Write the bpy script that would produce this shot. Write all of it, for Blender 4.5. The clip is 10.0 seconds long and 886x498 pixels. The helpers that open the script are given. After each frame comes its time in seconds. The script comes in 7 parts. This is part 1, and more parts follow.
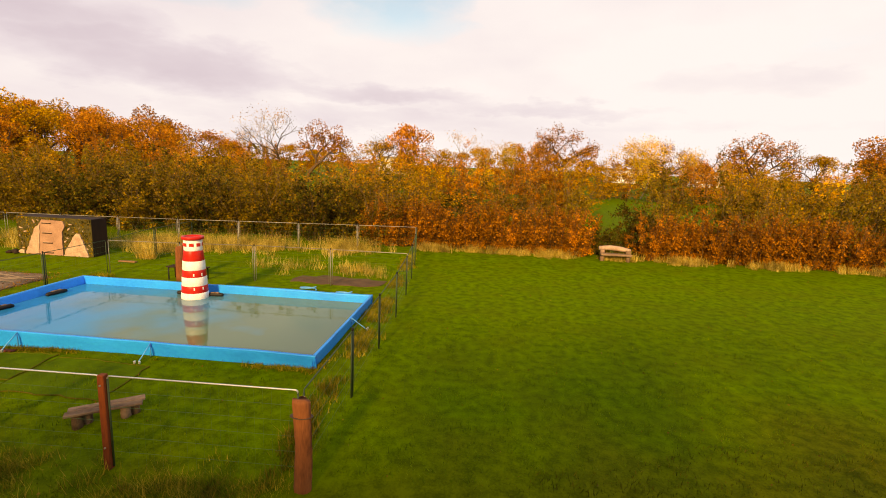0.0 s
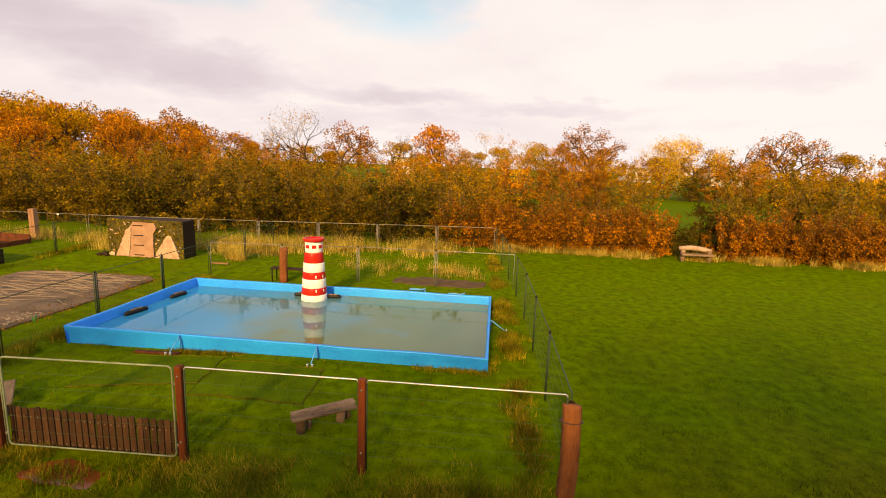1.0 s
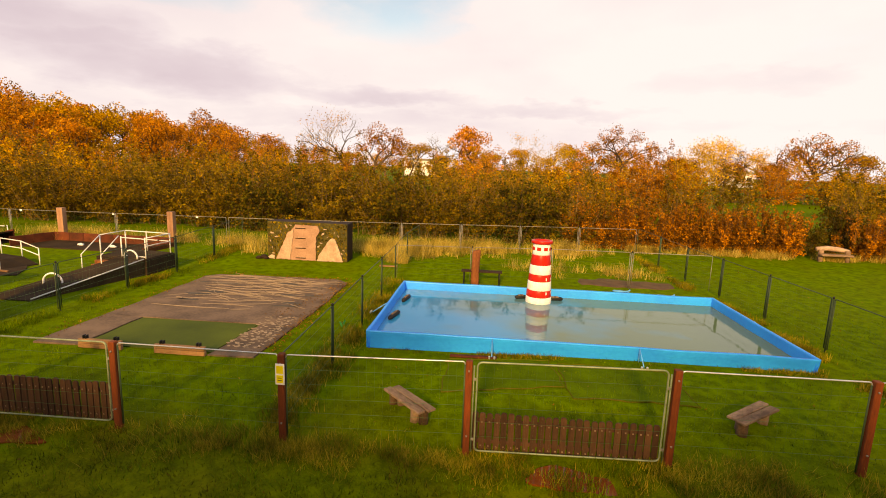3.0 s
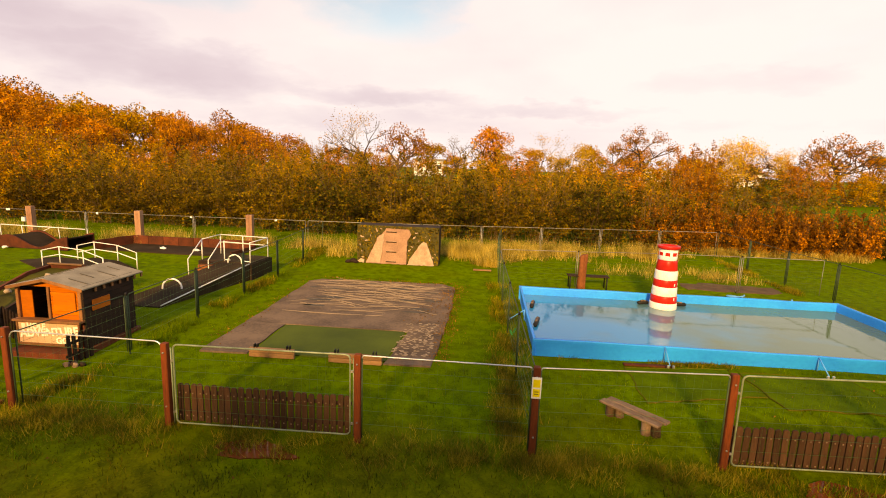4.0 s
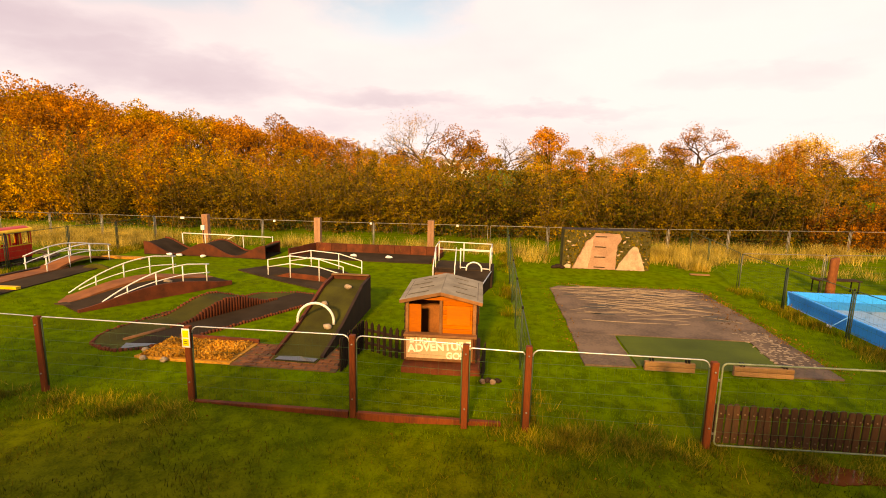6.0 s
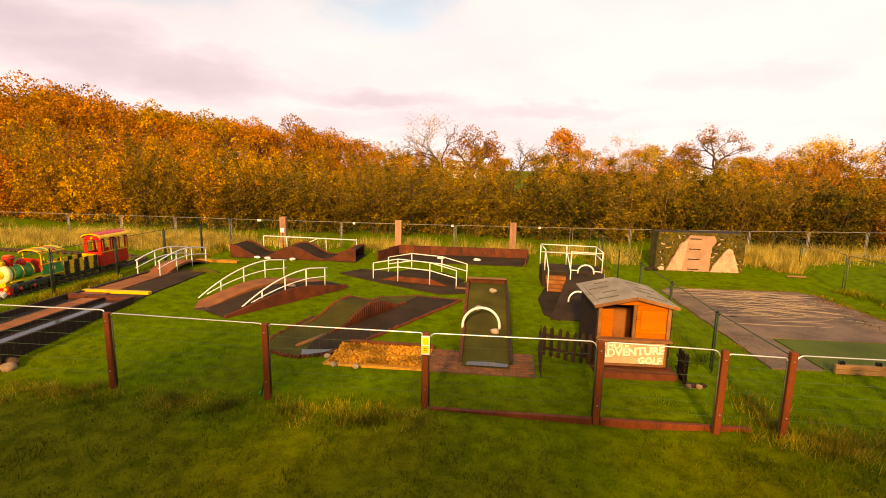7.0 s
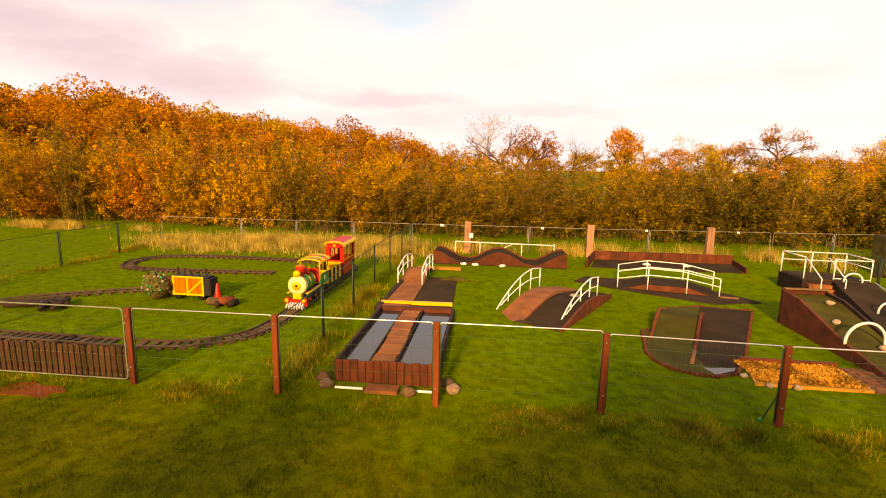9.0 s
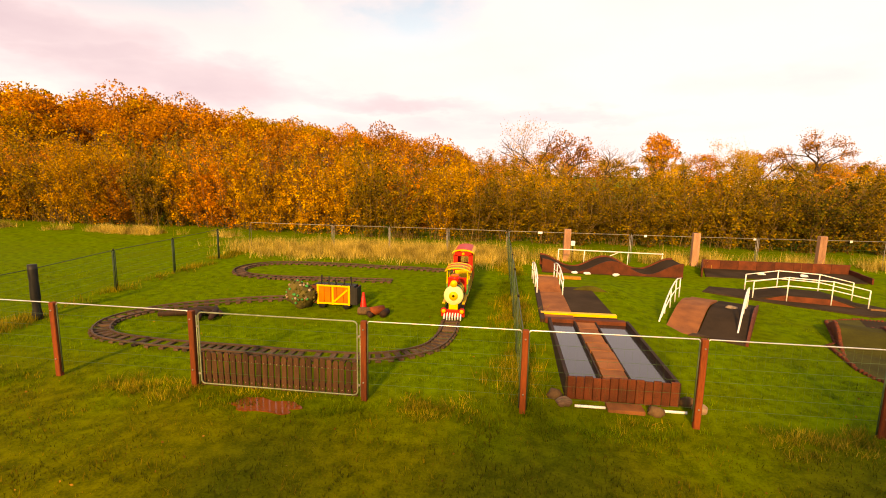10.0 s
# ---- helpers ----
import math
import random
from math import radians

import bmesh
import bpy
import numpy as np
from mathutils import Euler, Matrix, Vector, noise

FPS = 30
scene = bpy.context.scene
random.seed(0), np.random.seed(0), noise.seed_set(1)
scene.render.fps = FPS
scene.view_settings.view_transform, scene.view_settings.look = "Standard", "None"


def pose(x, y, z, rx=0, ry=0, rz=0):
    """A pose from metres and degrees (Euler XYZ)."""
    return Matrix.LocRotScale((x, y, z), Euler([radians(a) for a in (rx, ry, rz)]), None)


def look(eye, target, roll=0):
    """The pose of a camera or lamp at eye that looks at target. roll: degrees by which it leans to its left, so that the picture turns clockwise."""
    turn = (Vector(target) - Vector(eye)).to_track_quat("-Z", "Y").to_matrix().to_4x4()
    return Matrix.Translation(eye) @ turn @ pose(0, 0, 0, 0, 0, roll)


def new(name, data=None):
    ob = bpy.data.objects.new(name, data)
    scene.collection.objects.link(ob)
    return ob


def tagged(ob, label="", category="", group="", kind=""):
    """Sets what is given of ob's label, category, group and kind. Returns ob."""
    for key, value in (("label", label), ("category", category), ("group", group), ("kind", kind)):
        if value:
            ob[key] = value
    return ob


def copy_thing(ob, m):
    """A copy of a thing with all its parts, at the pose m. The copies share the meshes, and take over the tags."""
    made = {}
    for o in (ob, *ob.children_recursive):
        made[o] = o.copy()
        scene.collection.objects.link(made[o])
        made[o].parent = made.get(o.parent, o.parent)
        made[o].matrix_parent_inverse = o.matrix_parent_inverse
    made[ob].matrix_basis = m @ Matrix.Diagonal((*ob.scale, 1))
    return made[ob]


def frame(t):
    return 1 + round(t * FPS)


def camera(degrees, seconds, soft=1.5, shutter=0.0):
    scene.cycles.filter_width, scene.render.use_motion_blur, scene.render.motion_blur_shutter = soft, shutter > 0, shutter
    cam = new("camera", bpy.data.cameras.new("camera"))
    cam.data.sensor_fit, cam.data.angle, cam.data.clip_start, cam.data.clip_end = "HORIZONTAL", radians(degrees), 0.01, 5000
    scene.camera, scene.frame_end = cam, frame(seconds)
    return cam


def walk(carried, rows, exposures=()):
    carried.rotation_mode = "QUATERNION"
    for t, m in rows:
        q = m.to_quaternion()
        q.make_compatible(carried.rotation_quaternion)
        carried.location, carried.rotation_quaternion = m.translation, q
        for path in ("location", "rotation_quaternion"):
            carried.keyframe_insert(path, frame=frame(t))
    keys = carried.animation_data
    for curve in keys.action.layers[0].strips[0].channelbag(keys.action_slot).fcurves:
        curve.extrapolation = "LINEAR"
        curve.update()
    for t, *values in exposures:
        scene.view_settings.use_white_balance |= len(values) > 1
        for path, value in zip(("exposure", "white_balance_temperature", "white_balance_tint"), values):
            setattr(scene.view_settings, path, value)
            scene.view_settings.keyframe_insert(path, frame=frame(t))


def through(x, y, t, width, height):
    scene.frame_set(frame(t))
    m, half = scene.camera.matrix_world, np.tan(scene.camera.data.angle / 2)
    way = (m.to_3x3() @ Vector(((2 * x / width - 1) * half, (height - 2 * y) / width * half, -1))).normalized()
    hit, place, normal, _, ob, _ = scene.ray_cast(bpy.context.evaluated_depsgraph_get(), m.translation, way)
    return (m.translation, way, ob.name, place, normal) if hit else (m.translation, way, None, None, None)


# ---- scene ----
cam = camera(85.0, 10.0, 1.0)
PATH = [
    (0, (-0.073, -0.094, 3.606), (-0.258, 1.868, 3.266), 2.4),
    (0.5, (-1.423, -0.199, 3.555), (-1.618, 1.762, 3.214), 2.2),
    (1, (-2.966, -0.321, 3.505), (-3.173, 1.639, 3.165), 2.1),
    (1.5, (-4.325, -0.446, 3.45), (-4.531, 1.515, 3.112), 2.0),
    (2, (-5.893, -0.594, 3.362), (-6.085, 1.369, 3.03), 2.0),
    (3.5, (-10.324, -0.997, 3.317), (-10.496, 0.967, 2.983), 2.0),
    (4, (-11.948, -1.047, 3.324), (-12.12, 0.917, 2.99), 2.0),
    (4.5, (-13.595, -1.11, 3.293), (-13.771, 0.854, 2.959), 1.8),
    (5, (-15.258, -1.174, 3.237), (-15.45, 0.789, 2.907), 1.6),
    (5.5, (-16.953, -1.254, 3.241), (-17.167, 0.707, 2.909), 1.2),
    (7, (-22.016, -1.669, 3.238), (-22.191, 0.296, 2.909), 1.2),
    (7.5, (-23.713, -1.76, 3.225), (-23.9, 0.204, 2.897), 1.1),
    (8, (-25.419, -1.837, 3.229), (-25.608, 0.127, 2.901), 1.0),
    (8.5, (-27.182, -1.857, 3.237), (-27.378, 0.106, 2.906), 1.1),
    (9, (-28.933, -1.846, 3.249), (-29.138, 0.116, 2.918), 1.0),
    (9.5, (-30.607, -1.816, 3.215), (-30.827, 0.146, 2.893), 1.0),
    (10, (-32.308, -1.901, 3.221), (-32.55, 0.06, 2.911), 1.1),
]
walk(cam, [(t, look(eye, target, roll)) for t, eye, target, roll in PATH], [(0.0, 0.43, 8900, 9), (4.5, 0.48, 9400, 13), (8.0, 0.60, 9900, 17), (10.0, 0.67, 10100, 18)])

# ---- sky and sun ----
SUN_EL, SUN_AZ = radians(22), math.atan2(-0.11, -0.994)
world = bpy.data.worlds.new("sky")
scene.world = world
world.use_nodes = True
wn, wl = world.node_tree.nodes, world.node_tree.links
wn.clear()


def wnode(kind, **vals):
    n = wn.new(kind)
    for k, v in vals.items():
        n.inputs[k].default_value = v
    return n


sky = wn.new("ShaderNodeTexSky")
sky.sky_type = "NISHITA"
sky.sun_disc = False
sky.sun_elevation, sky.sun_rotation = SUN_EL, SUN_AZ
sky_dim = wn.new("ShaderNodeVectorMath")
sky_dim.operation = "SCALE"
sky_dim.inputs["Scale"].default_value = 0.155
wl.new(sky.outputs[0], sky_dim.inputs[0])
coord = wn.new("ShaderNodeTexCoord")
sep = wn.new("ShaderNodeSeparateXYZ")
wl.new(coord.outputs["Generated"], sep.inputs[0])


def wmath(op, a, b):
    n = wn.new("ShaderNodeMath")
    n.operation = op
    for k, v in enumerate((a, b)):
        if isinstance(v, (int, float)):
            n.inputs[k].default_value = v
        else:
            wl.new(v, n.inputs[k])
    return n.outputs[0]


lift = wmath("ADD", wmath("ABSOLUTE", sep.outputs[2], 0), 0.22)
comb = wn.new("ShaderNodeCombineXYZ")
wl.new(wmath("DIVIDE", sep.outputs[0], lift), comb.inputs[0])
wl.new(wmath("DIVIDE", sep.outputs[1], lift), comb.inputs[1])
comb.inputs[2].default_value = 3.1


def wnoise(scale, detail, rough):
    n = wn.new("ShaderNodeTexNoise")
    n.inputs["Scale"].default_value, n.inputs["Detail"].default_value, n.inputs["Roughness"].default_value = scale, detail, rough
    wl.new(comb.outputs[0], n.inputs["Vector"])
    return n.outputs["Fac"]


def wramp(fac, stops):
    n = wn.new("ShaderNodeValToRGB")
    wl.new(fac, n.inputs[0])
    while len(n.color_ramp.elements) < len(stops):
        n.color_ramp.elements.new(0.5)
    for e, (p, c) in zip(n.color_ramp.elements, stops):
        e.position, e.color = p, (*c, 1)
    return n.outputs[0]


# long lavender cloud banks under a bright thin overcast, with pale blue openings higher up
warp_x = wmath("ADD", sep.outputs[0], wmath("MULTIPLY", wmath("SUBTRACT", wnoise(2.6, 5, 0.55), 0.5), 0.30))
warp_z = wmath("ADD", sep.outputs[2], wmath("MULTIPLY", wmath("SUBTRACT", wnoise(3.4, 5, 0.6), 0.5), 0.075))


def bank(cx, cz, rx, rz, amount):
    qx = wmath("DIVIDE", wmath("SUBTRACT", warp_x, cx), rx)
    qz = wmath("DIVIDE", wmath("SUBTRACT", warp_z, cz), rz)
    inside = wmath("MAXIMUM", wmath("SUBTRACT", 1.0, wmath("ADD", wmath("MULTIPLY", qx, qx), wmath("MULTIPLY", qz, qz))), 0.0)
    return wmath("MULTIPLY", inside, amount)


banks = 0.0
for row in ((-0.54, 0.150, 0.22, 0.055, 0.14), (-0.74, 0.205, 0.20, 0.045, 0.11), (-0.20, 0.135, 0.20, 0.022, 0.10), (0.10, 0.115, 0.24, 0.020, 0.09),
            (0.42, 0.160, 0.18, 0.028, 0.06), (-0.30, 0.085, 0.34, 0.026, 0.06), (0.45, 0.085, 0.34, 0.020, 0.04)):
    banks = wmath("ADD", bank(*row), banks)
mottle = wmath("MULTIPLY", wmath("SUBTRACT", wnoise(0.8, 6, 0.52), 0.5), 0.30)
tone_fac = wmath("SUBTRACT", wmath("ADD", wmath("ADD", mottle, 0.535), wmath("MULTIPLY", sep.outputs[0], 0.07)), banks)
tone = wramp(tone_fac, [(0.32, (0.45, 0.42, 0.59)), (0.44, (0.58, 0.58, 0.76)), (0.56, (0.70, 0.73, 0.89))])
openings = wmath("ADD", wmath("ADD", bank(-0.20, 0.285, 0.20, 0.075, 0.9), bank(-0.58, 0.285, 0.20, 0.05, 0.7)), wmath("MULTIPLY", wmath("MAXIMUM", wmath("SUBTRACT", sep.outputs[2], 0.36), 0.0), 1.2))
cover = wramp(wmath("SUBTRACT", wmath("ADD", wmath("MULTIPLY", wnoise(1.7, 8, 0.62), 1.3), 0.28), openings), [(0.10, (0.15, 0.15, 0.15)), (0.75, (1, 1, 1))])
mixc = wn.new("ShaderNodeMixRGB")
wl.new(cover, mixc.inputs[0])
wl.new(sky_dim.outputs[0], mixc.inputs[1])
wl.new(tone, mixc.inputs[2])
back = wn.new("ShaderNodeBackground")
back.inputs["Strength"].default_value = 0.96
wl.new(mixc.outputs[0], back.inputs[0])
wout = wn.new("ShaderNodeOutputWorld")
wl.new(back.outputs[0], wout.inputs[0])

sun = new("sun", bpy.data.lights.new("sun", "SUN"))
sun.data.energy, sun.data.angle, sun.data.color = 5.0, radians(5.5), (1.0, 0.70, 0.34)
sdir = Vector((math.cos(SUN_EL) * math.sin(SUN_AZ), math.cos(SUN_EL) * math.cos(SUN_AZ), math.sin(SUN_EL)))
sun.matrix_world = look(sdir * 50, (0, 0, 0))


# ---- materials ----
def mat(name, base, dark=None, rough=0.7, scale=4.0, fine=60.0, bump=0.15, metal=0.0, spread=0.12, stretch=(1, 1, 1), spec=0.2, island=False, coat=0.0):
    """Two tones mixed by a coarse and a fine noise, a random shift from piece to piece, and relief."""
    m = bpy.data.materials.new(name)
    m.use_nodes = True
    nt = m.node_tree
    n, l = nt.nodes, nt.links
    b = n["Principled BSDF"]
    dark = dark or tuple(c * 0.6 for c in base)
    tc = n.new("ShaderNodeTexCoord")
    mp = n.new("ShaderNodeMapping")
    mp.inputs["Scale"].default_value = stretch
    l.new(tc.outputs["Object"], mp.inputs[0])
    info = n.new("ShaderNodeObjectInfo")
    geo = n.new("ShaderNodeNewGeometry")
    rnd = geo.outputs["Random Per Island"] if island else info.outputs["Random"]
    off = n.new("ShaderNodeVectorMath")
    off.operation = "ADD"
    l.new(mp.outputs[0], off.inputs[0])
    sc = n.new("ShaderNodeMath")
    sc.operation = "MULTIPLY"
    sc.inputs[1].default_value = 0.0 if island else 17.0
    l.new(rnd, sc.inputs[0])
    l.new(sc.outputs[0], off.inputs[1])

    def tex(s, d):
        t = n.new("ShaderNodeTexNoise")
        t.inputs["Scale"].default_value, t.inputs["Detail"].default_value = s, d
        l.new(off.outputs[0], t.inputs["Vector"])
        return t.outputs["Fac"]

    big, small = tex(scale, 4), tex(fine, 3)
    add = n.new("ShaderNodeMath")
    add.operation = "MULTIPLY_ADD"
    l.new(small, add.inputs[0])
    add.inputs[1].default_value = 0.6
    l.new(big, add.inputs[2])
    ramp = n.new("ShaderNodeValToRGB")
    l.new(add.outputs[0], ramp.inputs[0])
    e = ramp.color_ramp.elements
    e[0].position, e[0].color = 0.55, (*dark, 1)
    e[1].position, e[1].color = 0.98, (*base, 1)
    hs = n.new("ShaderNodeHueSaturation")
    l.new(ramp.outputs[0], hs.inputs["Color"])
    mr = n.new("ShaderNodeMapRange")
    l.new(rnd, mr.inputs[0])
    mr.inputs[3].default_value, mr.inputs[4].default_value = 1 - spread * 1.6, 1 + spread * 1.6
    l.new(mr.outputs[0], hs.inputs["Value"])
    l.new(hs.outputs[0], b.inputs["Base Color"])
    b.inputs["Metallic"].default_value = metal
    b.inputs["Specular IOR Level"].default_value = spec
    b.inputs["Coat Weight"].default_value = coat
    rr = n.new("ShaderNodeMapRange")
    l.new(small, rr.inputs[0])
    rr.inputs[3].default_value, rr.inputs[4].default_value = max(rough - 0.12, 0.03), min(rough + 0.12, 1)
    l.new(rr.outputs[0], b.inputs["Roughness"])
    if bump:
        bp = n.new("ShaderNodeBump")
        bp.inputs["Strength"].default_value, bp.inputs["Distance"].default_value = bump, 0.01
        l.new(add.outputs[0], bp.inputs["Height"])
        l.new(bp.outputs[0], b.inputs["Normal"])
    return m


def leaf_mat(name, stops, through=0.35):
    """Leaves: one colour out of the stops for each leaf, with light through the blade."""
    m = bpy.data.materials.new(name)
    m.use_nodes = True
    n, l = m.node_tree.nodes, m.node_tree.links
    b = n["Principled BSDF"]
    geo, info = n.new("ShaderNodeNewGeometry"), n.new("ShaderNodeObjectInfo")
    ramp = n.new("ShaderNodeValToRGB")
    ramp.color_ramp.interpolation = "LINEAR"
    while len(ramp.color_ramp.elements) < len(stops):
        ramp.color_ramp.elements.new(0.5)
    for k, (e, c) in enumerate(zip(ramp.color_ramp.elements, stops)):
        e.position, e.color = k / (len(stops) - 1), (*c, 1)
    l.new(geo.outputs["Random Per Island"], ramp.inputs[0])
    hs = n.new("ShaderNodeHueSaturation")
    mr = n.new("ShaderNodeMapRange")
    l.new(info.outputs["Random"], mr.inputs[0])
    mr.inputs[3].default_value, mr.inputs[4].default_value = 0.7, 1.3
    l.new(mr.outputs[0], hs.inputs["Value"])
    tc, nz = n.new("ShaderNodeTexCoord"), n.new("ShaderNodeTexNoise")
    nz.inputs["Scale"].default_value, nz.inputs["Detail"].default_value = 1.9, 3
    l.new(tc.outputs["Object"], nz.inputs["Vector"])
    patchy, both = n.new("ShaderNodeMapRange"), n.new("ShaderNodeMath")
    l.new(nz.outputs["Fac"], patchy.inputs[0])
    for k, v in ((1, 0.36), (2, 0.64), (3, 0.5), (4, 1.6)):
        patchy.inputs[k].default_value = v
    both.operation = "MULTIPLY"
    l.new(patchy.outputs[0], both.inputs[0])
    l.new(mr.outputs[0], both.inputs[1])
    l.new(both.outputs[0], hs.inputs["Value"])
    l.new(ramp.outputs[0], hs.inputs["Color"])
    l.new(hs.outputs[0], b.inputs["Base Color"])
    b.inputs["Roughness"].default_value = 0.6
    b.inputs["Specular IOR Level"].default_value = 0.06
    tr = n.new("ShaderNodeBsdfTranslucent")
    l.new(hs.outputs[0], tr.inputs[0])
    mx = n.new("ShaderNodeMixShader")
    mx.inputs[0].default_value = through
    l.new(b.outputs[0], mx.inputs[1])
    l.new(tr.outputs[0], mx.inputs[2])
    l.new(mx.outputs[0], n["Material Output"].inputs[0])
    return m


GRASS = mat("lawn", (0.100, 0.166, 0.002), (0.047, 0.079, 0.0015), rough=0.9, scale=5.0, fine=34.0, bump=0.5, spec=0.02)
gn, gl = GRASS.node_tree.nodes, GRASS.node_tree.links
for node in gn:
    if node.type == "VALTORGB":
        node.color_ramp.elements[0].position, node.color_ramp.elements[1].position = 0.60, 0.98
g_pos, g_sep, g_rng, g_mix, g_noise = gn.new("ShaderNodeNewGeometry"), gn.new("ShaderNodeSeparateXYZ"), gn.new("ShaderNodeMapRange"), gn.new("ShaderNodeMixRGB"), gn.new("ShaderNodeTexNoise")
gl.new(g_pos.outputs["Position"], g_sep.inputs[0])
g_noise.inputs["Scale"].default_value, g_noise.inputs["Detail"].default_value = 0.5, 5
g_wob = gn.new("ShaderNodeMath")
g_wob.operation = "MULTIPLY_ADD"
g_wob.inputs[1].default_value = 5.0
gl.new(g_pos.outputs["Position"], g_noise.inputs["Vector"])
gl.new(g_noise.outputs["Fac"], g_wob.inputs[0])
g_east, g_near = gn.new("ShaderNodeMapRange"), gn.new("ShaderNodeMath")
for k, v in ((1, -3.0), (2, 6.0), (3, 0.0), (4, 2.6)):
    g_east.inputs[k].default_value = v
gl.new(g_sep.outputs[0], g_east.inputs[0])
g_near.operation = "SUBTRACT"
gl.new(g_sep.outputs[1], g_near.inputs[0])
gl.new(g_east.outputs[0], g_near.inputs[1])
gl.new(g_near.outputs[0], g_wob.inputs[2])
# outside the front fence, and further in to the right, the sward turns olive-brown
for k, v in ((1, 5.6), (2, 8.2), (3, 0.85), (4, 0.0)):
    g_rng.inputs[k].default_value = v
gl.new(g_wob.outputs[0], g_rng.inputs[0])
g_old = GRASS.node_tree.nodes["Principled BSDF"].inputs["Base Color"].links[0].from_socket
gl.new(g_rng.outputs[0], g_mix.inputs[0])
g_worn, g_wfac, g_wmix = gn.new("ShaderNodeTexNoise"), gn.new("ShaderNodeMapRange"), gn.new("ShaderNodeMixRGB")
g_worn.inputs["Scale"].default_value, g_worn.inputs["Detail"].default_value = 0.8, 6
gl.new(g_pos.outputs["Position"], g_worn.inputs["Vector"])
gl.new(g_worn.outputs["Fac"], g_wfac.inputs[0])
for k, v in ((1, 0.42), (2, 0.70), (3, 0.0), (4, 0.45)):
    g_wfac.inputs[k].default_value = v
gl.new(g_wfac.outputs[0], g_wmix.inputs[0])
gl.new(g_old, g_wmix.inputs[1])
g_wmix.inputs[2].default_value = (0.086, 0.104, 0.003, 1)
gl.new(g_wmix.outputs[0], g_mix.inputs[1])
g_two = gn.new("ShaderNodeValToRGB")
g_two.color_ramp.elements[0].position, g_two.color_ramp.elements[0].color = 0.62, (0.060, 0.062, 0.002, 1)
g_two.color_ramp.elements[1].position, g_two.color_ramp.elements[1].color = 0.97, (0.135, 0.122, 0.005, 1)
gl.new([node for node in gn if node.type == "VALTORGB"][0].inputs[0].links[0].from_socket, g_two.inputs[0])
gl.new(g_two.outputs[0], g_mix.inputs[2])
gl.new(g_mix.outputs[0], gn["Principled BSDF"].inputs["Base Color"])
BLADE = leaf_mat("grass_blades", [(0.034, 0.059, 0.001), (0.073, 0.126, 0.002), (0.112, 0.172, 0.003), (0.132, 0.138, 0.005)], 0.3)
BLADE_OLIVE = leaf_mat("olive_grass_blades", [(0.030, 0.036, 0.001), (0.080, 0.090, 0.002), (0.145, 0.135, 0.004), (0.21, 0.13, 0.009)], 0.3)
DRY = leaf_mat("dry_grass", [(0.38, 0.27, 0.035), (0.62, 0.44, 0.10), (0.74, 0.56, 0.17), (0.22, 0.19, 0.02), (0.52, 0.35, 0.06)], 0.35)
DRY_LOW = leaf_mat("low_tussock_grass", [(0.07, 0.095, 0.003), (0.13, 0.14, 0.005), (0.25, 0.19, 0.014), (0.40, 0.27, 0.03), (0.10, 0.115, 0.004)], 0.35)
LEAF_OLIVE = leaf_mat("leaves_olive", [(0.080, 0.052, 0.004), (0.14, 0.098, 0.006), (0.20, 0.142, 0.010), (0.27, 0.145, 0.011), (0.11, 0.074, 0.005)])
LEAF_DARK = leaf_mat("leaves_dark", [(0.03, 0.028, 0.003), (0.065, 0.058, 0.005), (0.11, 0.095, 0.007), (0.19, 0.10, 0.010), (0.05, 0.042, 0.004)])
LEAF_GOLD = leaf_mat("leaves_gold", [(0.26, 0.125, 0.006), (0.44, 0.245, 0.010), (0.58, 0.325, 0.014), (0.36, 0.16, 0.008), (0.22, 0.15, 0.007)], 0.40)
LEAF_RUST = leaf_mat("leaves_rust", [(0.13, 0.045, 0.005), (0.32, 0.115, 0.010), (0.46, 0.185, 0.016), (0.24, 0.08, 0.008), (0.15, 0.075, 0.006)])
LEAF_OAK = leaf_mat("leaves_oak", [(0.28, 0.095, 0.008), (0.48, 0.185, 0.013), (0.58, 0.26, 0.020), (0.37, 0.125, 0.011), (0.22, 0.11, 0.009)], 0.40)
LEAF_YELLOW = leaf_mat("leaves_yellow", [(0.520, 0.312, 0.018), (0.715, 0.442, 0.027), (0.598, 0.338, 0.018)])
BARK = mat("bark", (0.12, 0.07, 0.035), (0.045, 0.028, 0.016), rough=0.9, scale=8, fine=40, bump=0.5)
TWIG = mat("pale_twigs", (0.22, 0.14, 0.06), (0.09, 0.055, 0.025), rough=0.85, scale=6, fine=30, bump=0, island=True, spread=0.25)
BIRCH = mat("birch_bark", (0.32, 0.26, 0.20), (0.14, 0.11, 0.08), rough=0.8, scale=6, fine=30)
POST = mat("stained_post", (0.19, 0.042, 0.011), (0.075, 0.018, 0.006), rough=0.75, scale=5, fine=70, stretch=(1, 1, 0.15), bump=0.35)
ROUGH_LOG = mat("rough_split_log", (0.25, 0.085, 0.030), (0.09, 0.028, 0.011), rough=0.85, scale=7, fine=60, stretch=(1, 1, 0.18), bump=0.6)
PALE_POST = mat("weathered_post", (0.36, 0.20, 0.12), (0.20, 0.10, 0.06), rough=0.85, scale=6, fine=50, stretch=(1, 1, 0.2))
STEEL = mat("galvanised_steel", (0.72, 0.72, 0.70), (0.52, 0.52, 0.50), rough=0.38, metal=0.75, scale=9, fine=120, bump=0.05)
GREEN_STEEL = mat("green_steel", (0.05, 0.075, 0.035), (0.03, 0.05, 0.025), rough=0.5, scale=9, fine=80, bump=0.05)
